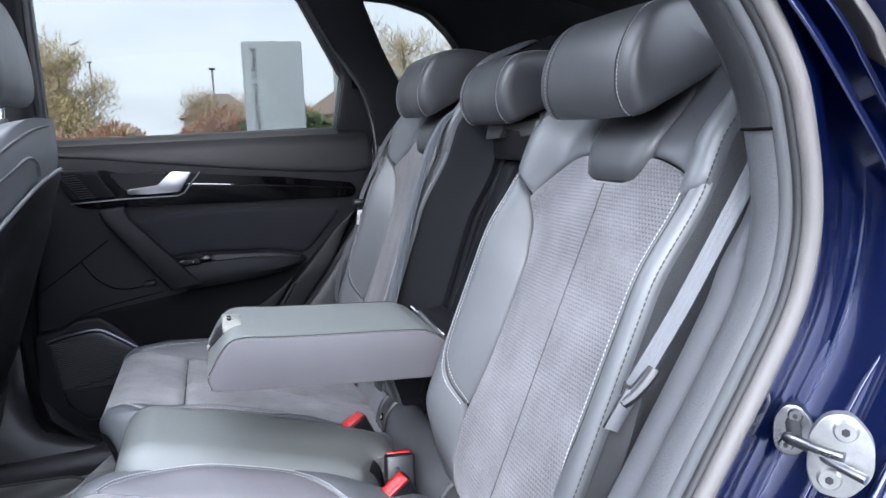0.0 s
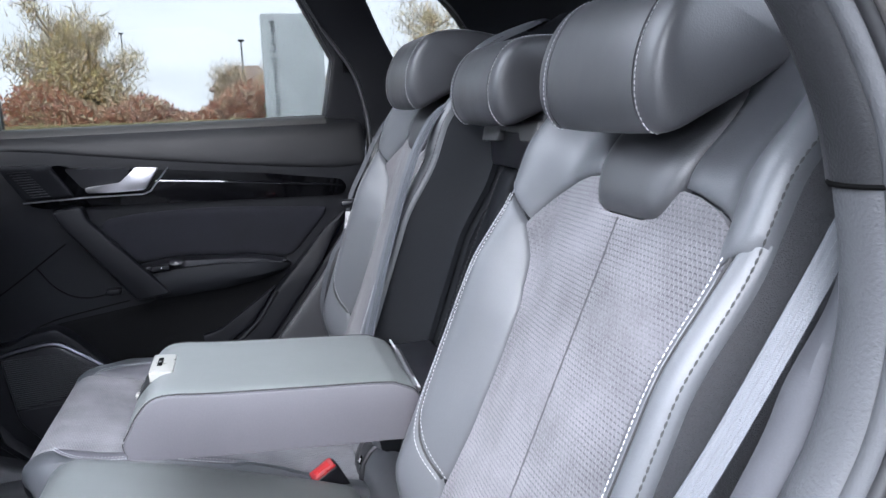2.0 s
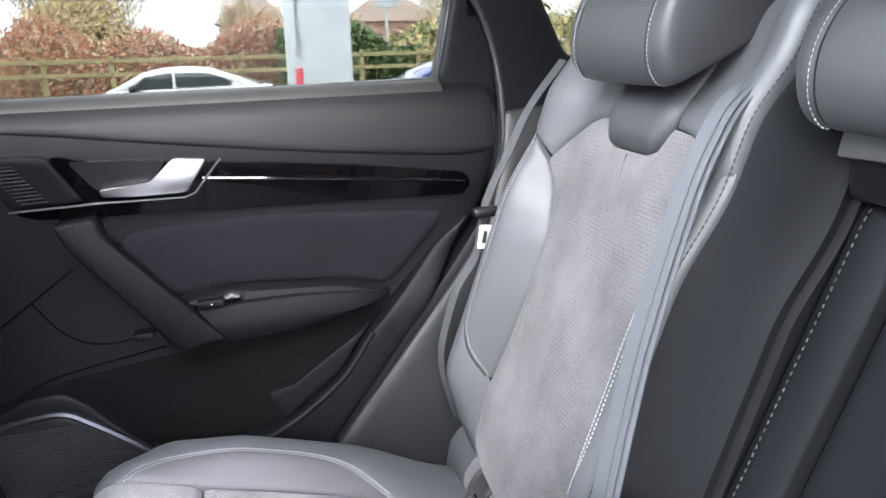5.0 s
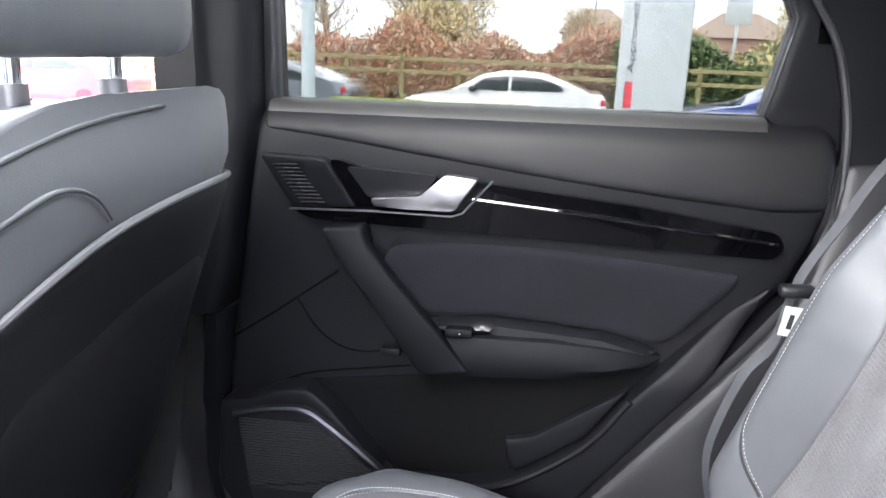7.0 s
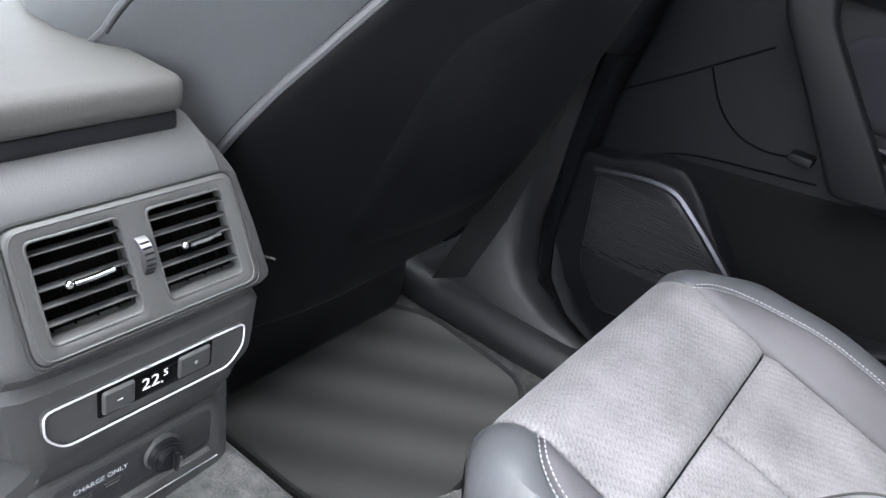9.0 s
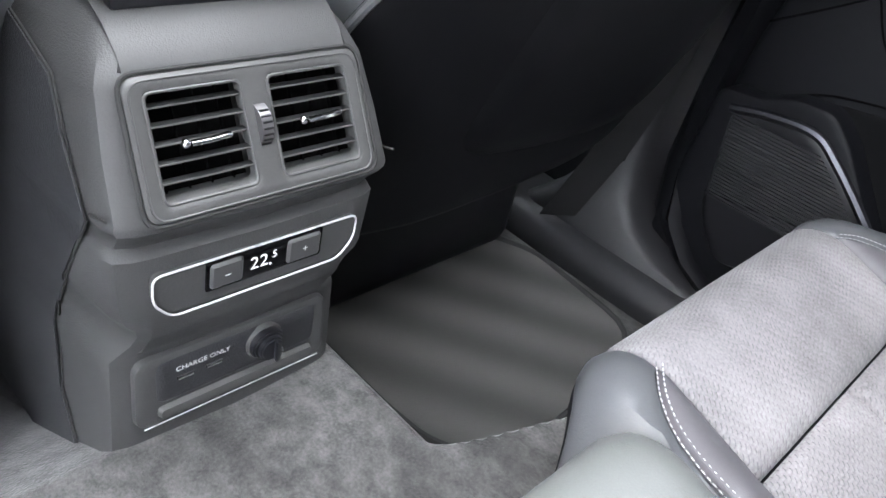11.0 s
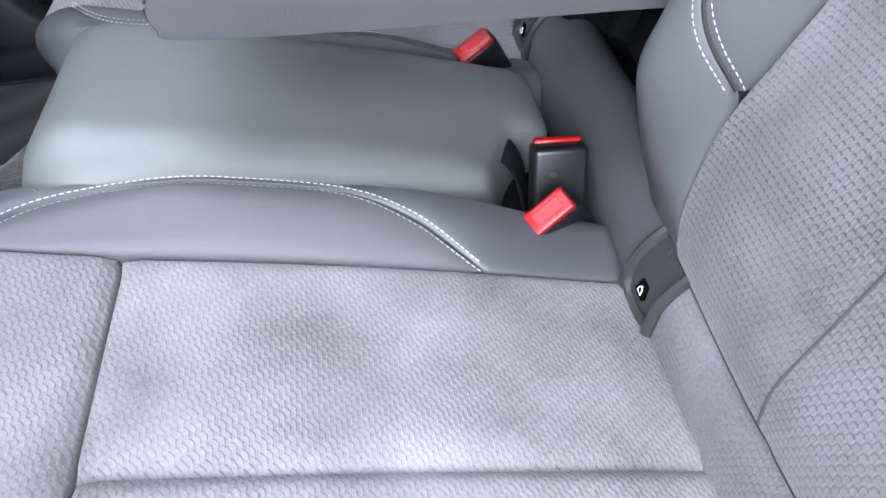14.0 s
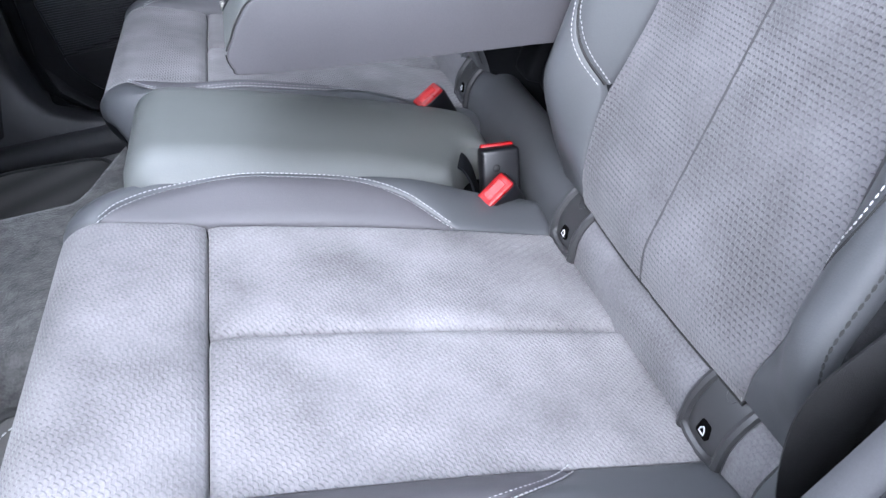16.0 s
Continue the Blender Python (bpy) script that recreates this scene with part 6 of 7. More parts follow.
    loft(bm, [[Vector((-0.20 + (a + 0.20) * k, mid + u, 1.385 + (b - 1.385) * (0.5 + 0.5 * k))) for a, b in hr] for u, k in ((-0.138, 0.55), (-0.134, 0.8), (-0.125, 0.93), (-0.10, 1.0), (0.10, 1.0), (0.125, 0.93), (0.134, 0.8), (0.138, 0.55))])
    part("headrest", bm, LEATHER, ob)
    for u in (-0.065, 0.065):
        bm = bmesh.new()
        tube(bm, [(-0.205, mid + u, 1.22), (-0.20, mid + u, 1.31)], 0.007, 10)
        part("headrest_post", bm, CHROME, ob)
        bm = bmesh.new()
        tube(bm, [(-0.2055, mid + u, 1.243), (-0.205, mid + u, 1.262)], 0.013, 10)
        part("post_collar", bm, SILVER, ob)
    bm = bmesh.new()
    box(bm, -0.85, -0.40, mid - 0.25, mid + 0.25, 0.66, 0.80, 0.05, 4)
    part("cushion", bm, LEATHER, ob)
    bm = bmesh.new()
    box(bm, -0.80, -0.42, mid - 0.20, mid + 0.20, 0.52, 0.70, 0.02)
    part("seat_base", bm, SMOOTH_BLACK, ob)
    return ob


front_seat(0.325, "black leather driver seat with silver-edged back shell")
near_front_seat = front_seat(-0.40, "black leather front passenger seat with silver-edged back shell", -1)
bm = bmesh.new()
tube(bm, spline([(-0.285, -0.196, 0.765), (-0.282, -0.203, 0.750), (-0.28, -0.225, 0.739), (-0.28, -0.255, 0.724), (-0.285, -0.30, 0.70)], n=5), 0.0028, 8)
part("lower_edge", bm, SATIN, near_front_seat, "satin silver lower shell edge")
bm = bmesh.new()
box(bm, -0.40, -0.292, -0.38, -0.215, 0.60, 0.735, 0.012)
part("seat_mechanism", bm, SMOOTH_BLACK, near_front_seat)


# ---- near side of the body, at the open door ----
KLINE = spline([(-0.55, 0, 0.455), (-0.25, 0, 0.462), (-0.03, 0, 0.483), (0.11, 0, 0.545), (0.24, 0, 0.655), (0.345, 0, 0.770), (0.415, 0, 0.854), (0.473, 0, 0.941), (0.510, 0, 0.998), (0.537, 0, 1.045), (0.5495, 0, 1.09), (0.551, 0, 1.129), (0.546, 0, 1.168), (0.538, 0, 1.206), (0.526, 0, 1.239), (0.508, 0, 1.273), (0.475, 0, 1.325), (0.42, 0, 1.395), (0.34, 0, 1.475), (0.24, 0, 1.54), (0.10, 0, 1.575), (-0.15, 0, 1.59), (-0.6, 0, 1.58)], n=8)


def along(prof, pts):
    """Sweeps a list of (y, offset) along the door opening's line; offset is outward from the opening."""
    bm = bmesh.new()
    rings = []
    for i, p in enumerate(pts):
        d = (pts[min(i + 1, len(pts) - 1)] - pts[max(i - 1, 0)]).normalized()
        out = Vector((d.z, 0, -d.x))
        lean = 0.14 * max(0.0, p.z - 1.2)
        rings.append([Vector((p.x, y + lean, p.z)) + out * o for y, o in (prof(p) if callable(prof) else prof)])
    rows = [[bm.verts.new(q) for q in r] for r in rings]
    for a, b in zip(rows, rows[1:]):
        for i in range(len(a) - 1):
            bm.faces.new((a[i], a[i + 1], b[i + 1], b[i]))
    return bm


def bead(y, o, r, pts):
    bm = bmesh.new()
    line = []
    for i, p in enumerate(pts):
        d = (pts[min(i + 1, len(pts) - 1)] - pts[max(i - 1, 0)]).normalized()
        line.append(Vector((p.x, y + 0.14 * max(0.0, p.z - 1.2), p.z)) + Vector((d.z, 0, -d.x)) * o)
    tube(bm, line, r, 10, up=(0, 1, 0))
    return bm


jamb = thing("near_body_side", "deep blue painted door jamb with grey door seals", "car body")
part("jamb_paint", along([(-0.672, 0.006), (-0.690, 0.016), (-0.684, 0.030), (-0.670, 0.046), (-0.660, 0.062), (-0.656, 0.080), (-0.660, 0.088), (-0.672, 0.0915), (-0.742, 0.094), (-0.748, 0.098), (-0.750, 0.114), (-0.756, 0.119), (-0.798, 0.122), (-0.805, 0.128), (-0.808, 0.146), (-0.815, 0.152), (-0.858, 0.164), (-0.874, 0.178), (-0.885, 0.22), (-0.892, 0.30)], KLINE), PAINT, jamb, "deep blue metallic paint")
part("inner_seal", bead(-0.6685, 0.0045, 0.0062, KLINE), RUBBER, jamb, "grey flocked door seal")
part("outer_seal", bead(-0.685, 0.0130, 0.0072, KLINE), RUBBER_PALE, jamb, "pale grey outer seal lip")
part("seal_gap", bead(-0.676, 0.0085, 0.0045, KLINE), BLACK_RUBBER, jamb)
lowline = [p for p in KLINE if p.z < 1.176]
highline = [p for p in KLINE if p.z > 1.168 and p.x > -0.5]
part("grained_trim", along([(-0.670, 0.008), (-0.667, 0.000), (-0.661, -0.0045), (-0.650, -0.007), (-0.641, -0.006), (-0.635, -0.001), (-0.631, 0.008), (-0.625, 0.03), (-0.612, 0.06)], lowline), TRIM_GREY, jamb, "pale grained plastic trim")
part("upper_trim", along([(-0.670, 0.008), (-0.667, 0.0), (-0.661, -0.0045), (-0.650, -0.007), (-0.640, -0.0055), (-0.630, 0.0), (-0.621, 0.010), (-0.612, 0.03), (-0.606, 0.07), (-0.60, 0.16)], highline), UPPER_TRIM, jamb, "dark upper pillar trim")
quarter_side = [p for p in KLINE if 0.56 < p.z < 1.21]
part("side_pad", along(lambda p: [(-0.640, 0.012), (-0.636, 0.000 + 0.014 * ss(1.09, 1.14, p.z)), (-0.630, -0.007 + 0.022 * ss(1.07, 1.14, p.z)), (-0.622, -0.011 + 0.028 * ss(1.05, 1.14, p.z)), (-0.616, -0.010 + 0.03 * ss(1.05, 1.14, p.z)), (-0.612, 0.0 + 0.03 * ss(1.04, 1.14, p.z)), (-0.610, 0.05)], quarter_side), PAD, jamb, "smooth grey side pad beside the seat")
bm = bmesh.new()
cut = min(KLINE, key=lambda p: abs(p.z - 1.172))
tube(bm, [cut + Vector((o, y, 0)) for y, o in ((-0.668, 0.0), (-0.661, -0.0055), (-0.650, -0.008), (-0.641, -0.007), (-0.634, -0.002), (-0.629, 0.008))], 0.0014, 6)
part("trim_joint", bm, SHADE_JOINT, jamb, "dark joint between the two trims")
# Black sheet behind the pad stands in for shade in the gap.
part("gap_shade_sheet", along([(-0.622, 0.03), (-0.602, 0.04), (-0.598, 0.10), (-0.598, 0.4)], quarter_side), HOLLOW_SHADE, jamb, "black sheet for the shade between pad and seat")

for y, o, r in ((-0.744, 0.0925, 0.0045), (-0.752, 0.1165, 0.004), (-0.797, 0.130, 0.014), (-0.811, 0.149, 0.0045)):
    part("paint_ridge", bead(y, o, r, KLINE), PAINT, jamb)
def flange(line, r, mat, name, label):
    """A folded lip along the jamb with a rounded edge, running back into the body."""
    bm = bmesh.new()
    nose = [(-math.cos(a) * r, -math.sin(a) * r) for a in [math.pi * (0.85 - 0.7 * k / 6) - math.pi / 2 for k in range(7)]]
    rings = []
    for p in spline(line, n=6):
        rings.append([p + Vector((-b * 0.75 + a * 0.65, -abs(a) * 0.4 - r, 0)) for a, b in nose] + [p + Vector((0.045, 0.05, 0)), p + Vector((0.020, 0.06, 0))])
    loft(bm, rings)
    part(name, bm, mat, jamb, label, angle=70)


flange([(0.40, -0.66, 1.43), (0.487, -0.675, 1.33), (0.546, -0.688, 1.251), (0.585, -0.69, 1.196), (0.625, -0.69, 1.137), (0.640, -0.69, 1.10), (0.645, -0.69, 1.06), (0.632, -0.69, 1.01), (0.604, -0.69, 0.972), (0.574, -0.69, 0.928), (0.546, -0.69, 0.885), (0.52, -0.69, 0.84)], 0.007, PAINT, "jamb_flange", "blue painted flange with bright edge")
flange([(0.43, -0.66, 1.43), (0.516, -0.675, 1.33), (0.577, -0.69, 1.25), (0.601, -0.69, 1.216), (0.624, -0.69, 1.181), (0.65, -0.69, 1.14)], 0.005, PAINT, "jamb_flange", "blue painted flange with bright edge")
flange([(0.46, -0.66, 1.43), (0.540, -0.675, 1.33), (0.600, -0.69, 1.249), (0.615, -0.69, 1.226), (0.628, -0.69, 1.205), (0.65, -0.69, 1.17)], 0.008, RUBBER_PALE, "outer_trim_strip", "pale strip along the body's outer edge")
# the open rear door, swung out beyond the opening
swung_door = thing("rear_door", "open near rear door with dark inner trim and blue outside", "car door", m=CAR @ pose(-0.365, -0.80, 0, 0, 0, -108))
for name, y0, y1, mat in (("door_trim", 0.0, 0.06, PLASTIC), ("outer_skin", -0.05, 0.0, PAINT)):
    bm = bmesh.new()
    box(bm, 0.04, 0.98, y0, y1, 0.44, 1.19, 0.025, 3)
    part(name, bm, mat, swung_door)
part("window_frame", panel([(0.04, 1.17), (0.06, 1.56), (0.62, 1.56), (0.96, 1.19)], lambda x, z, h: Vector((x, 0.01 + h, z)), 0.004, 0.01, 0.03, 0.03, [[(0.10, 1.21), (0.11, 1.52), (0.60, 1.52), (0.88, 1.21)]]), SMOOTH_BLACK, swung_door)
bm = bmesh.new()
box(bm, 0.30, 0.80, 0.06, 0.10, 0.84, 0.91, 0.015, 3)
part("arm_pad", bm, LEATHER_DARK, swung_door)
striker = thing("door_striker", "bright zinc door striker loop bolted to the blue jamb", "door striker")
PLATE_R, PLATE_N = Vector((0.70, -0.714, 0)), Vector((-0.714, -0.70, 0))


def striker_plate(centre, size, name, metal=ZINC):
    at = lambda a, b, h: Vector(centre) + PLATE_R * a * size + Vector((0, 0, b * size)) + PLATE_N * h
    outline = [at(p.x, p.y, 0) for p in round_poly([(-0.016, -0.030), (0.004, -0.034), (0.021, -0.014), (0.021, 0.014), (0.006, 0.032), (-0.010, 0.030), (-0.021, 0.014), (-0.022, -0.016)], 0.010)]
    c = Vector(centre)
    bm = bmesh.new()
    loft(bm, [[c + (p - c) * k + PLATE_N * h for p in outline] for h, k in ((-0.006, 1.0), (0.0, 1.0), (0.0012, 0.98), (0.0016, 0.94))])
    part(name, bm, metal, striker, angle=30)
    for a, b in ((0.003, 0.019), (-0.007, -0.018)):
        bm = bmesh.new()
        bmesh.ops.create_cone(bm, cap_ends=True, segments=24, radius1=0.0085 * size, radius2=0.0068 * size, depth=0.003, matrix=Matrix.Translation(at(a, b, 0.003)) @ PLATE_N.to_track_quat("Z", "Y").to_matrix().to_4x4())
        part("bolt", bm, metal, striker, angle=30)
        bm = bmesh.new()
        bmesh.ops.create_cone(bm, cap_ends=True, segments=6, radius1=0.003 * size, radius2=0.003 * size, depth=0.001, matrix=Matrix.Translation(at(a, b, 0.0048)) @ PLATE_N.to_track_quat("Z", "Y").to_matrix().to_4x4())
        part("bolt_socket", bm, BLACK_RUBBER, striker)


striker_plate((0.540, -0.738, 0.945), 1.0, "plate")
striker_plate((0.549, -0.682, 0.941), 0.66, "inner_plate", SATIN_ZINC)
bm = bmesh.new()
tube(bm, [p + PLATE_N * 0.006 for p in spline([(0.531, -0.750, 0.953), (0.522, -0.730, 0.955), (0.520, -0.714, 0.955), (0.5225, -0.706, 0.952), (0.528, -0.705, 0.948), (0.534, -0.713, 0.945), (0.539, -0.732, 0.940), (0.546, -0.754, 0.935)], n=5)], 0.0036, 10)
part("loop", bm, SATIN_ZINC, striker)
bm = bmesh.new()
tube(bm, [(0.556, -0.672, 0.951), (0.546, -0.686, 0.945), (0.540, -0.694, 0.940)], 0.0055, 10)
part("bumper", bm, BLACK_RUBBER, striker)


# ---- belts and buckles ----
def buckle(m, label, long=0.075, red=(-0.0105, 0.0105)):
    ob = thing("belt_buckle", label, "belt buckle", "belt buckles", m=CAR @ m)
    bm = bmesh.new()
    box(bm, -0.012, 0.012, -0.0225, 0.0225, -long, 0.0, 0.005, 3)
    part("casing", bm, SMOOTH_BLACK, ob)
    bm = bmesh.new()
    box(bm, red[0], red[1], -0.0195, 0.0195, -0.004, 0.0030, 0.0025, 3)
    button = part("release_button", bm, RED, ob, "red release button")
    if red[0] < 0:
        bm = bmesh.new()
        box(bm, -0.0055, 0.0055, -0.0125, 0.0125, 0.0026, 0.0036, 0.0005, 1)
        part("button_face", bm, RED_FACE, button, "paler centre inset")
    bm = bmesh.new()
    bmesh.ops.create_uvsphere(bm, u_segments=12, v_segments=8, radius=0.0042, matrix=Matrix.Translation((-0.012, 0.006, -0.022)) @ Matrix.Diagonal((0.3, 1, 1, 1)))
    part("press_stud", bm, BLACK_RUBBER, ob)
    return ob


def facing(place, out, along_it):
    """A pose at place whose z points along out and whose y lies near along_it."""
    z = Vector(out).normalized()
    x = Vector(along_it).cross(z).normalized()
    y = z.cross(x)
    return Matrix.Translation(place) @ Matrix((x, y, z)).transposed().to_4x4()


buckle(pose(0.363, -0.070, 0.703, 6, 16, 90), "black upright buckle with red button beside the middle cushion", red=(0.003, 0.0108))
buckle(facing((0.341, -0.124, 0.681), (-0.35, -0.5, 0.79), (0.85, 0.2, 0.5)), "black tilted buckle with red button beside the near cushion", 0.055)
buckle(facing((0.325, 0.118, 0.694), (-0.35, -0.3, 0.85), (0.85, 0.2, 0.5)), "black buckle with red button beside the far cushion", 0.055)

near_belt = thing("near_seat_belt", "pale grey seat belt hanging beside the near backrest", "seat belt")
bm = bmesh.new()
belt_line = [(0.622, -0.604, 1.205), (0.598, -0.608, 1.173), (0.575, -0.610, 1.14), (0.549, -0.612, 1.1035), (0.501, -0.612, 1.0335), (0.467, -0.610, 0.9865), (0.456, -0.606, 0.968)]
ribbon(bm, spline(belt_line, n=6), lambda t: (0.0046, -0.0040, -0.0032), 0.0016)
part("webbing", bm, WEB, near_belt)
for off in (-0.62, 0.0, 0.62):
    bm = bmesh.new()
    ribbon(bm, spline([(x - 0.0012 + 0.0046 * off, y - 0.0012 - 0.0040 * off, z - 0.0032 * off) for x, y, z in belt_line], n=6), lambda t: (0.0008, -0.0007, -0.0005), 0.0008)
    part("woven_stripe", bm, WEB_STRIPE, near_belt)
bm = bmesh.new()
ribbon(bm, spline([(0.456, -0.606, 0.966), (0.436, -0.602, 0.905), (0.414, -0.590, 0.850), (0.398, -0.578, 0.80), (0.392, -0.576, 0.75), (0.398, -0.578, 0.67)], n=6), lambda t: (0.005 + 0.012 * ss(0.35, 0.65, t), -0.006, -0.006 * (1 - t)), 0.002)
part("lower_webbing", bm, BELT_BLACK, near_belt)
bm = bmesh.new()
tube(bm, spline([(0.444, -0.608, 0.957), (0.452, -0.611, 0.963), (0.462, -0.613, 0.973), (0.471, -0.613, 0.983)], n=4), 0.0072, 10, flat=0.8)
part("tongue_grip", bm, SMOOTH_BLACK, near_belt)
bm = bmesh.new()
loft(bm, [[Vector((0.428 + a, y, 0.940 + b)) for a, b in ((-0.004, 0.0), (0.008, -0.006), (0.030, 0.022), (0.018, 0.030))] for y in (-0.612, -0.609)])
part("tongue_plate", bm, CHROME, near_belt)

far_belt = thing("far_seat_belt", "grey seat belt hanging beside the far backrest", "seat belt")
bm = bmesh.new()
ribbon(bm, spline([(0.60, 0.628, 1.225), (0.545, 0.620, 1.165), (0.508, 0.614, 1.104), (0.470, 0.610, 1.037), (0.450, 0.608, 0.961), (0.420, 0.608, 0.917), (0.392, 0.604, 0.84), (0.388, 0.596, 0.79), (0.402, 0.588, 0.72)], n=6), lambda t: (0.0036, -0.0042, -0.0016), 0.0016)
part("webbing", bm, WEB_DIM, far_belt)
bm = bmesh.new()
box(bm, 0.447, 0.485, 0.590, 0.608, 1.020, 1.034, 0.005, 3)
part("tongue_grip", bm, SMOOTH_BLACK, far_belt)
bm = bmesh.new()
loft(bm, [[Vector((0.460 + a * 0.8, y, 0.992 + b)) for a, b in ((-0.013, -0.016), (0.009, -0.018), (0.017, 0.016), (-0.006, 0.018))] for y in (0.594, 0.597)])
part("tongue_plate", bm, BRIGHT, far_belt)
bm = bmesh.new()
loft(bm, [[Vector((0.460 + a * 0.8, y, 0.992 + b)) for a, b in ((-0.004, -0.008), (0.003, -0.009), (0.007, 0.008), (0.001, 0.009))] for y in (0.5935, 0.5975)])
part("tongue_slot", bm, BLACK_RUBBER, far_belt)

mid_belt = thing("middle_seat_belt", "grey middle seat belt running down the far backrest", "seat belt")
bm = bmesh.new()
pts = [Vector(((SEAT_O + SEAT_U * s2 + SEAT_N * h).x, y, (SEAT_O + SEAT_U * s2 + SEAT_N * h).z)) for y, s2, h in ((0.165, 0.66, 0.02), (0.168, 0.62, 0.068), (0.158, 0.56, 0.086), (0.150, 0.50, 0.088), (0.140, 0.40, 0.082), (0.125, 0.31, 0.074), (0.11, 0.22, 0.063), (0.10, 0.12, 0.047))]
ribbon(bm, spline(pts, n=5), lambda t: (-0.003, 0.016, 0), 0.0016)
part("webbing", bm, WEB, mid_belt)
for off in (-0.011, 0.0, 0.011):
    bm = bmesh.new()
    ribbon(bm, [p + Vector((-0.0019, off, 0.0008)) for p in spline(pts, n=5)], lambda t: (-0.0004, 0.0017, 0), 0.0006)
    part("woven_stripe", bm, WEB_STRIPE, mid_belt)


# ---- outside ----
STILL = pose(0, 0, -0.50, 0, -0.9, 0)


def outside(name, label, category, group="", kind=""):
    return thing(name, label, category, group, kind, STILL)


ground = outside("ground", "grey asphalt car park reaching to the horizon", "ground", kind="structure")
bm = bmesh.new()
bmesh.ops.create_grid(bm, x_segments=4, y_segments=4, size=900)
part("asphalt", bm, ASPHALT, ground)
verge = outside("verge", "winter grass verge under the fence", "grass", kind="structure")
bm = bmesh.new()
box(bm, -60, 60, 18.7, 26, -0.2, 0.20, 0.05)
part("grass", bm, GRASS, verge)


def leaves(name, label, category, mats, count, shape, size, stretch=1.0, seed=1, kind="stuff"):
    """Many small leaf or twig blades; shape(rng) gives one place."""
    rng = np.random.default_rng(seed)
    ob = outside(name, label, category, kind=kind)
    for m in mats:
        verts, faces = [], []
        for i in range(count // len(mats)):
            p = np.array(shape(rng))
            a = rng.normal(size=3)
            a /= np.linalg.norm(a)
            a[2] = abs(a[2]) * stretch
            b = np.cross(a, rng.normal(size=3))
            b /= np.linalg.norm(b)
            s = size * rng.uniform(0.5, 1.3)
            w = s * (0.5 if stretch == 1 else 0.16)
            k = len(verts)
            verts += [p - b * w, p + a * s * 0.5 - b * w * 0.2 + b * w * 1.2, p + a * s, p + a * s * 0.5 - b * w]
            faces.append((k, k + 1, k + 2, k + 3))
        me = bpy.data.meshes.new("foliage")
        me.from_pydata([tuple(v) for v in verts], [], faces)
        me.materials.append(m)
        o = new("foliage", me)
        o.parent = ob
    return ob


def hedge_shape(x0, x1, y0, y1, h):
    def f(rng):
        x = rng.uniform(x0, x1)
        top = h * (0.85 + 0.12 * math.sin(x * 0.9) + 0.10 * math.sin(x * 2.3 + 1))
        return x, rng.uniform(y0, y1), top * rng.uniform(0.02, 1) ** 0.7
    return f


leaves("red_hedge", "red-brown leafless hedge behind the fence", "hedge", [RED_TWIG, RED_TWIG, TAN_TWIG], 36000, hedge_shape(-24, 1.4, 21.4, 23.8, 2.45), 0.19, 1.15, 3)
leaves("tan_hedge", "tan leafless hedge behind the fence", "hedge", [TAN_TWIG, RED_TWIG], 16000, hedge_shape(-3, 4.0, 22.0, 24.5, 2.6), 0.19, 1.15, 4)
leaves("evergreen_shrub", "green leafy shrub behind the fence", "shrub", [EVERGREEN], 8000, hedge_shape(1.0, 4.9, 21.0, 22.4, 2.35), 0.16, 1.0, 5)
leaves("golden_shrub", "yellow-green shrub behind the fence", "shrub", [GOLD_TWIG, EVERGREEN, GOLD_TWIG], 15000, hedge_shape(4.5, 21.0, 21.6, 24.6, 2.9), 0.16, 1.0, 6)

def dome_shape(x0, y0, spread, h):
    def f(rng):
        a, r = rng.uniform(0, 2 * math.pi), rng.uniform(0, 1) ** 0.5
        top = h * (1 - r * r) ** 0.5 * (0.85 + 0.1 * math.sin(a * 3) + 0.08 * math.sin(a * 7 + 1))
        return x0 + spread * r * math.cos(a), y0 + spread * 0.6 * r * math.sin(a), top * rng.uniform(0.02, 1) ** 0.6
    return f


leaves("golden_bush", "tall golden willow bush behind the hedge", "shrub", [GOLD_TWIG, TAN_TWIG], 12000, dome_shape(-5.0, 25.6, 2.2, 4.3), 0.2, 1.3, 7)

box_hedge = outside("clipped_hedge", "low clipped green box hedge beside the bay", "hedge", kind="stuff")
bm = bmesh.new()
box(bm, -3.46, -0.28, 10.3, 10.8, 0.0, 1.05, 0.05, 2)
bmesh.ops.subdivide_edges(bm, edges=bm.edges, cuts=5, use_grid_fill=True)
for v in bm.verts:
    v.co += Vector((noise.noise(v.co * 3), noise.noise(v.co * 3 + Vector((9, 0, 0))), noise.noise(v.co * 3 + Vector((0, 9, 0))))) * 0.03
part("clipped_growth", bm, BOX_LEAF, box_hedge)


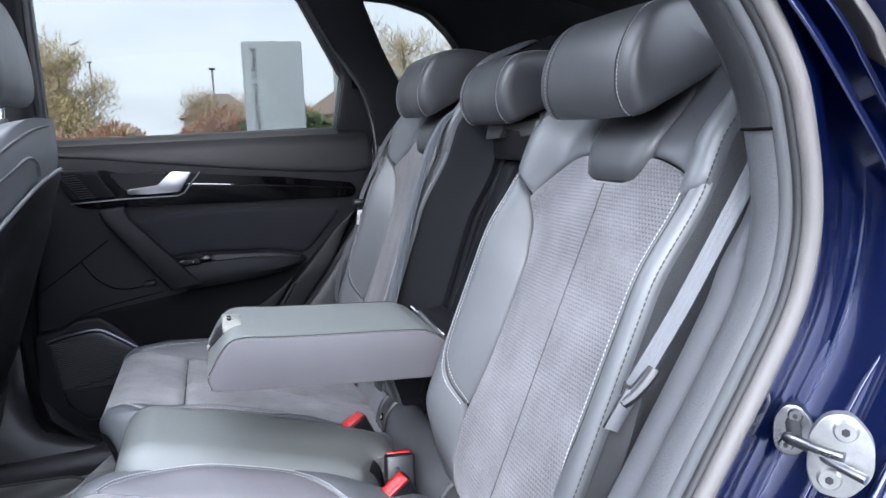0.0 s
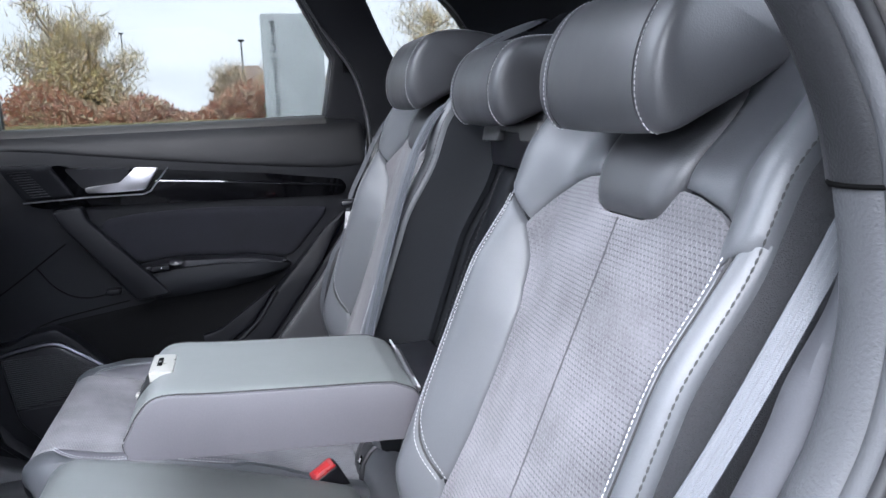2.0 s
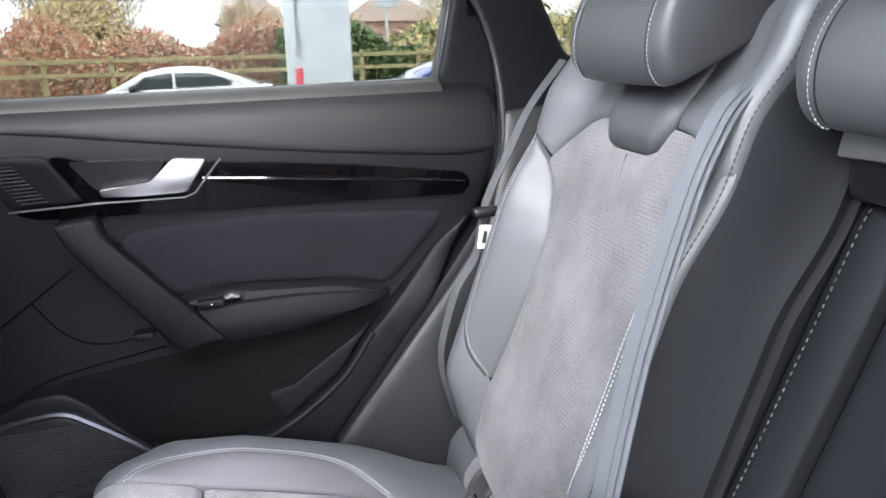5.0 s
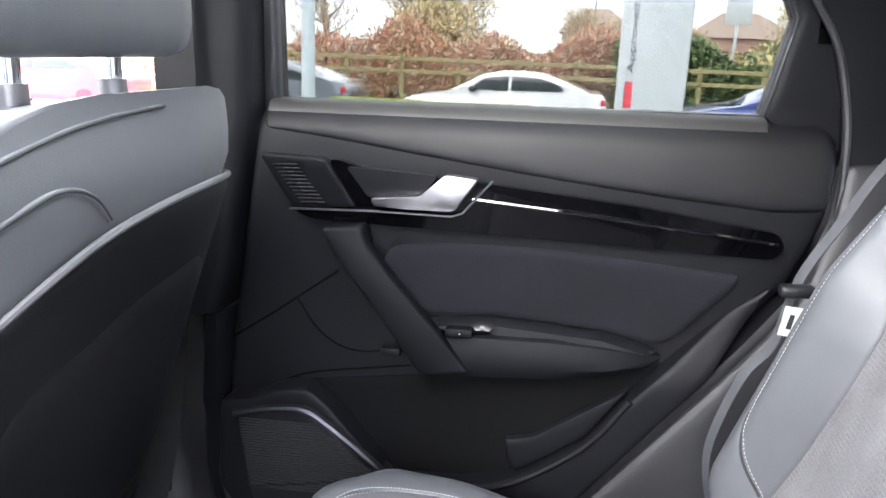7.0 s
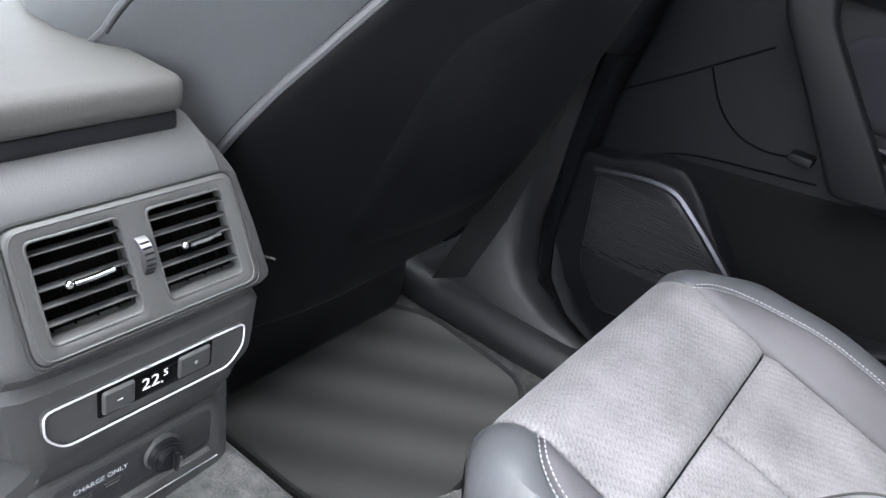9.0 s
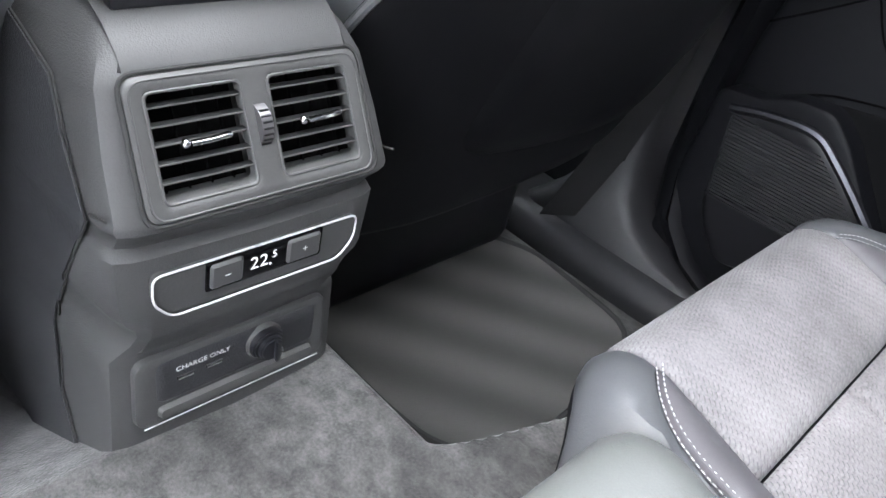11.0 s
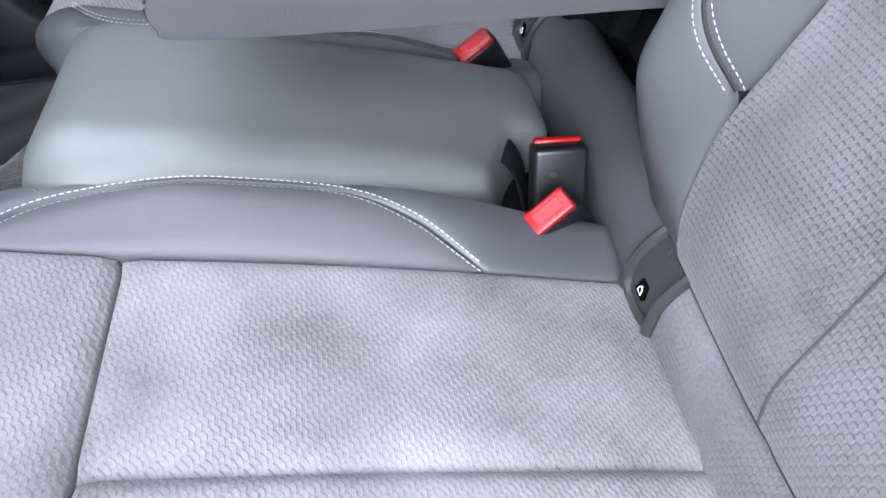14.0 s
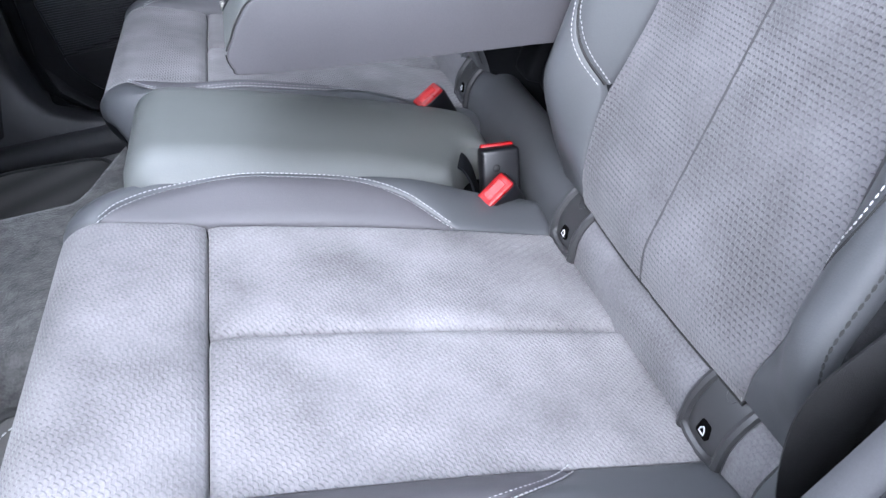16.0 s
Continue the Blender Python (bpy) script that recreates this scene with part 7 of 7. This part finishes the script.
def tree(x, y, h, spread, mats, seed, count=4500):
    rng = random.Random(seed)
    ob = outside("bare_tree", "tall leafless tree with a hazy twig crown", "tree", "trees behind the fence")
    bm = bmesh.new()
    tube(bm, [(x, y, 0), (x + 0.1, y, h * 0.35), (x - 0.05, y, h * 0.7), (x, y, h * 0.97)], lambda t: 0.16 * (1 - t) + 0.015, 7)
    ends = []
    for i in range(26):
        z = h * rng.uniform(0.2, 0.85)
        a = rng.uniform(0, 2 * math.pi)
        r = spread * (0.35 + 0.65 * math.sin(math.pi * min(1, (z / h) * 0.95 + 0.05))) * rng.uniform(0.5, 1)
        e = Vector((x + r * math.cos(a), y + r * math.sin(a), z + r * rng.uniform(0.5, 1.1)))
        b = Vector((x, y, z))
        tube(bm, [b, b.lerp(e, 0.5) + Vector((0, 0, -0.08 * r)), e], lambda t: 0.045 * (1 - t) + 0.008, 5)
        ends.append((b, e))
    part("trunk", bm, BARK, ob)
    rg = np.random.default_rng(seed)
    for mat in mats:
        verts, faces = [], []
        for i in range(count // len(mats)):
            b, e = ends[rg.integers(len(ends))]
            p = np.array(b.lerp(e, rg.uniform(0.3, 1.05))) + rg.normal(size=3) * spread * 0.13
            d = rg.normal(size=3)
            d[2] = abs(d[2]) + 0.4
            d *= 0.5 * rg.uniform(0.4, 1) / np.linalg.norm(d)
            c = np.cross(d, rg.normal(size=3))
            c *= 0.015 / np.linalg.norm(c)
            k = len(verts)
            verts += [tuple(p - c), tuple(p + c), tuple(p + d)]
            faces.append((k, k + 1, k + 2))
        me = bpy.data.meshes.new("crown")
        me.from_pydata(verts, [], faces)
        me.materials.append(mat)
        o = new("crown", me)
        o.parent = ob
    return ob


for i, (x, y, h, sp, mats) in enumerate(((-5.6, 27, 5.6, 1.6, (TAN_TWIG, GOLD_TWIG)), (-4.4, 26.5, 4.9, 1.5, (TAN_TWIG, GOLD_TWIG)), (-9.6, 28, 6.4, 1.9, (TAN_TWIG, BARK)), (-12.6, 27, 5.4, 2.2, (GOLD_TWIG, TAN_TWIG)), (-16.0, 29, 6.4, 2.2, (TAN_TWIG, BARK)), (0.5, 31, 3.5, 1.6, (TAN_TWIG,)), (7.6, 28, 5.6, 1.8, (GOLD_TWIG, TAN_TWIG)), (9.6, 27, 5.2, 2.0, (GOLD_TWIG, TAN_TWIG)), (12.6, 27, 5.8, 2.4, (TAN_TWIG, GOLD_TWIG)), (15.5, 27, 5.6, 2.4, (TAN_TWIG, GOLD_TWIG)))):
    tree(x, y, h, sp, mats, 20 + i)

fence = outside("timber_fence", "weathered timber post-and-rail fence on the verge", "fence")
for i in range(-14, 15):
    bm = bmesh.new()
    x = -0.01 + 1.56 * i
    box(bm, x - 0.06, x + 0.06, 20.2, 20.32, 0.1, 1.61, 0.012, 1)
    part("post", bm, FENCE_WOOD, fence)
    for z in (1.50, 1.17):
        bm = bmesh.new()
        box(bm, x + 0.02, x + 1.54, 20.13, 20.19, z - 0.05, z + 0.05, 0.01, 1)
        part("rail", bm, FENCE_WOOD, fence)

# Added out of view to block low sky light on the open-door side.
unseen_building = outside("unseen_building", "unseen low grey-clad building added to block low sky light", "building")
bm = bmesh.new()
box(bm, -30, 26, -13, -8.0, 0, 3.3, 0.05)
part("wall", bm, CLADDING, unseen_building)
for k in range(9):
    bm = bmesh.new()
    box(bm, -28 + k * 6.0, -25.6 + k * 6.0, -8.02, -7.9, 0.8, 2.1, 0.03)
    part("window", bm, CAR_GLASS, unseen_building)

totem = outside("totem_sign", "tall white totem sign with vertical lettering", "sign")
SX, SW, SY = 0.462, 0.575, 6.5
bm = bmesh.new()
box(bm, SX, SX + SW, SY, SY + 0.14, 0.0, 2.63, 0.02, 2)
part("panel", bm, SIGN_WHITE, totem)
lettering("Approved Used", 0.142, lambda a, b, c: Vector((SX + 0.130 - b * 0.58, SY - 0.004, 1.655 + a)), SIGN_INK, totem, "sign_lettering", False)
for k, (z0, z1) in enumerate(((1.365, 1.425), (1.435, 1.48), (1.49, 1.545), (1.555, 1.58))):
    bm = bmesh.new()
    box(bm, SX + 0.068, SX + 0.132, SY - 0.006, SY - 0.002, z0, z1)
    part("red_bar", bm, SIGN_RED, totem)


def parked_car(x0, y0, length, paint, label, facing=1):
    """A parked saloon seen from the side; facing -1 puts its tail at x0."""
    ob = outside("parked_car", label, "car", "parked cars")
    def q(x, y, z):
        return Vector((x0 + (x if facing > 0 else 1 - x) * length, y0 + y, z))
    side = [(0.0, 0.45), (0.01, 0.70), (0.06, 0.80), (0.16, 0.88), (0.26, 0.95), (0.90, 1.02), (0.975, 1.0), (0.995, 0.90), (1.0, 0.55), (0.97, 0.30), (0.03, 0.25)]
    bm = bmesh.new()
    loft(bm, [[q(0.5 + (a - 0.5) * k, w, 0.6 + (b - 0.6) * (0.9 + 0.1 * k)) for a, b in side] for w, k in ((0, 0.94), (0.06, 0.985), (0.2, 1.0), (1.6, 1.0), (1.74, 0.985), (1.8, 0.94))])
    part("body", bm, paint, ob, angle=55)
    cab = [(0.24, 0.93), (0.33, 1.16), (0.41, 1.33), (0.50, 1.40), (0.60, 1.405), (0.70, 1.37), (0.80, 1.24), (0.92, 1.02)]
    bm = bmesh.new()
    loft(bm, [[q(0.55 + (a - 0.55) * k, w, b if b < 1.05 else b - d) for a, b in cab] for w, k, d in ((0.03, 1, 0.10), (0.18, 0.985, 0.02), (0.4, 0.98, 0), (1.4, 0.98, 0), (1.62, 0.985, 0.02), (1.77, 1, 0.10))])
    part("cabin", bm, paint, ob, angle=50)
    for poly in ([(0.335, 0.985), (0.42, 1.235), (0.50, 1.30), (0.535, 1.305), (0.535, 0.995)], [(0.55, 0.995), (0.55, 1.305), (0.66, 1.295), (0.74, 1.22), (0.80, 1.10), (0.79, 1.02)]):
        part("side_window", panel(round_poly(poly, 0.02), lambda a, b, h: q(a, 0.024 + 0.012 * ss(1.2, 1.31, b) - h * 0.2, b), 0.03, 0.02, 0.0, 0.05), CAR_GLASS, ob)
    for a in (0.17, 0.83):
        for w in (0.02, 1.58):
            bm = bmesh.new()
            bmesh.ops.create_cone(bm, cap_ends=True, segments=28, radius1=0.33, radius2=0.33, depth=0.2, matrix=Matrix.Translation(q(a, w + 0.09, 0.33)) @ Matrix.Rotation(radians(90), 4, "X"))
            wheel = part("wheel", bm, TYRE, ob)
            bm = bmesh.new()
            bmesh.ops.create_cone(bm, cap_ends=True, segments=20, radius1=0.22, radius2=0.24, depth=0.21, matrix=Matrix.Translation(q(a, w + 0.085, 0.33)) @ Matrix.Rotation(radians(90), 4, "X"))
            part("rim", bm, SILVER, wheel)
    bm = bmesh.new()
    p0, p1 = q(0.94, 0.015, 0.80), q(0.992, 0.2, 0.89)
    box(bm, min(p0.x, p1.x), max(p0.x, p1.x), p0.y, p1.y, 0.78, 0.90, 0.02)
    part("tail_lamp", bm, LAMP_RED, ob)
    bm = bmesh.new()
    p0 = q(0.37, -0.10, 0.98)
    box(bm, p0.x - 0.08, p0.x + 0.08, p0.y - 0.06, p0.y + 0.10, 0.95, 1.07, 0.03)
    part("door_mirror", bm, SMOOTH_BLACK, ob)
    return ob


parked_car(-3.70, 15.7, 4.4, CAR_WHITE, "white parked saloon car")
parked_car(2.25, 15.7, 4.5, CAR_BLUE, "blue parked car with pale roof glare")
parked_car(-9.35, 15.7, 4.5, CAR_GREY, "dark grey parked saloon car")
parked_car(-14.9, 15.7, 4.5, CAR_RED, "bright red parked saloon car")

lamp_post = outside("lamp_post", "pale painted lamp column", "street lamp")
bm = bmesh.new()
tube(bm, [(-3.235, 9.0, 0), (-3.235, 9.0, 5.6)], 0.085, 12)
part("column", bm, POLE, lamp_post)
bm = bmesh.new()
box(bm, -3.55, -2.95, 8.85, 9.15, 5.6, 5.75, 0.03)
part("lantern", bm, POLE, lamp_post)
for x, y, h, nm in ((0.47, 35.4, 4.85, "distant_lamp"), (-6.5, 50, 6.6, "distant_lamp")):
    ob = outside("street_lamp", "tall distant street lamp", "street lamp", "distant lamps")
    bm = bmesh.new()
    tube(bm, [(x, y, 0), (x, y, h)], 0.045, 8)
    part("column", bm, POLE_GREY, ob)
    bm = bmesh.new()
    box(bm, x - 0.14, x + 0.14, y - 0.1, y + 0.1, h, h + 0.09, 0.03)
    part("lantern", bm, SMOOTH_BLACK, ob)
board = outside("road_sign", "white road sign seen on a pole", "sign")
bm = bmesh.new()
box(bm, 4.12, 4.86, 23.8, 23.86, 2.82, 3.80, 0.02)
part("plate", bm, SIGN_WHITE, board)
bm = bmesh.new()
tube(bm, [(4.49, 23.89, 0), (4.49, 23.89, 3.3)], 0.05, 8)
part("pole", bm, POLE, board)
for x, y, w in ((6.2, 45, 5.4), (-1.2, 45, 3.9)):
    house = outside("house", "distant brick house with a brown tiled roof", "house", "distant houses")
    bm = bmesh.new()
    box(bm, x, x + w, y, y + 6, 0, 3.0)
    part("wall", bm, BRICK, house, smooth=False)
    bm = bmesh.new()
    eaves = [bm.verts.new(v) for v in ((x - 0.3, y - 0.3, 3.0), (x + w + 0.3, y - 0.3, 3.0), (x + w + 0.3, y + 6.3, 3.0), (x - 0.3, y + 6.3, 3.0))]
    ridge = [bm.verts.new(v) for v in ((x + w * 0.32, y + 3, 4.5), (x + w * 0.68, y + 3, 4.5))]
    for face in ((0, 1, 5, 4), (1, 2, 5), (2, 3, 4, 5), (3, 0, 4), (3, 2, 1, 0)):
        bm.faces.new([(eaves + ridge)[i] for i in face])
    part("roof", bm, ROOF, house, smooth=False)
    for k in range(3):
        bm = bmesh.new()
        box(bm, x + 0.8 + k * 1.8, x + 1.8 + k * 1.8, y - 0.03, y + 0.05, 1.2, 2.3)
        part("window", bm, CAR_GLASS, house, smooth=False)
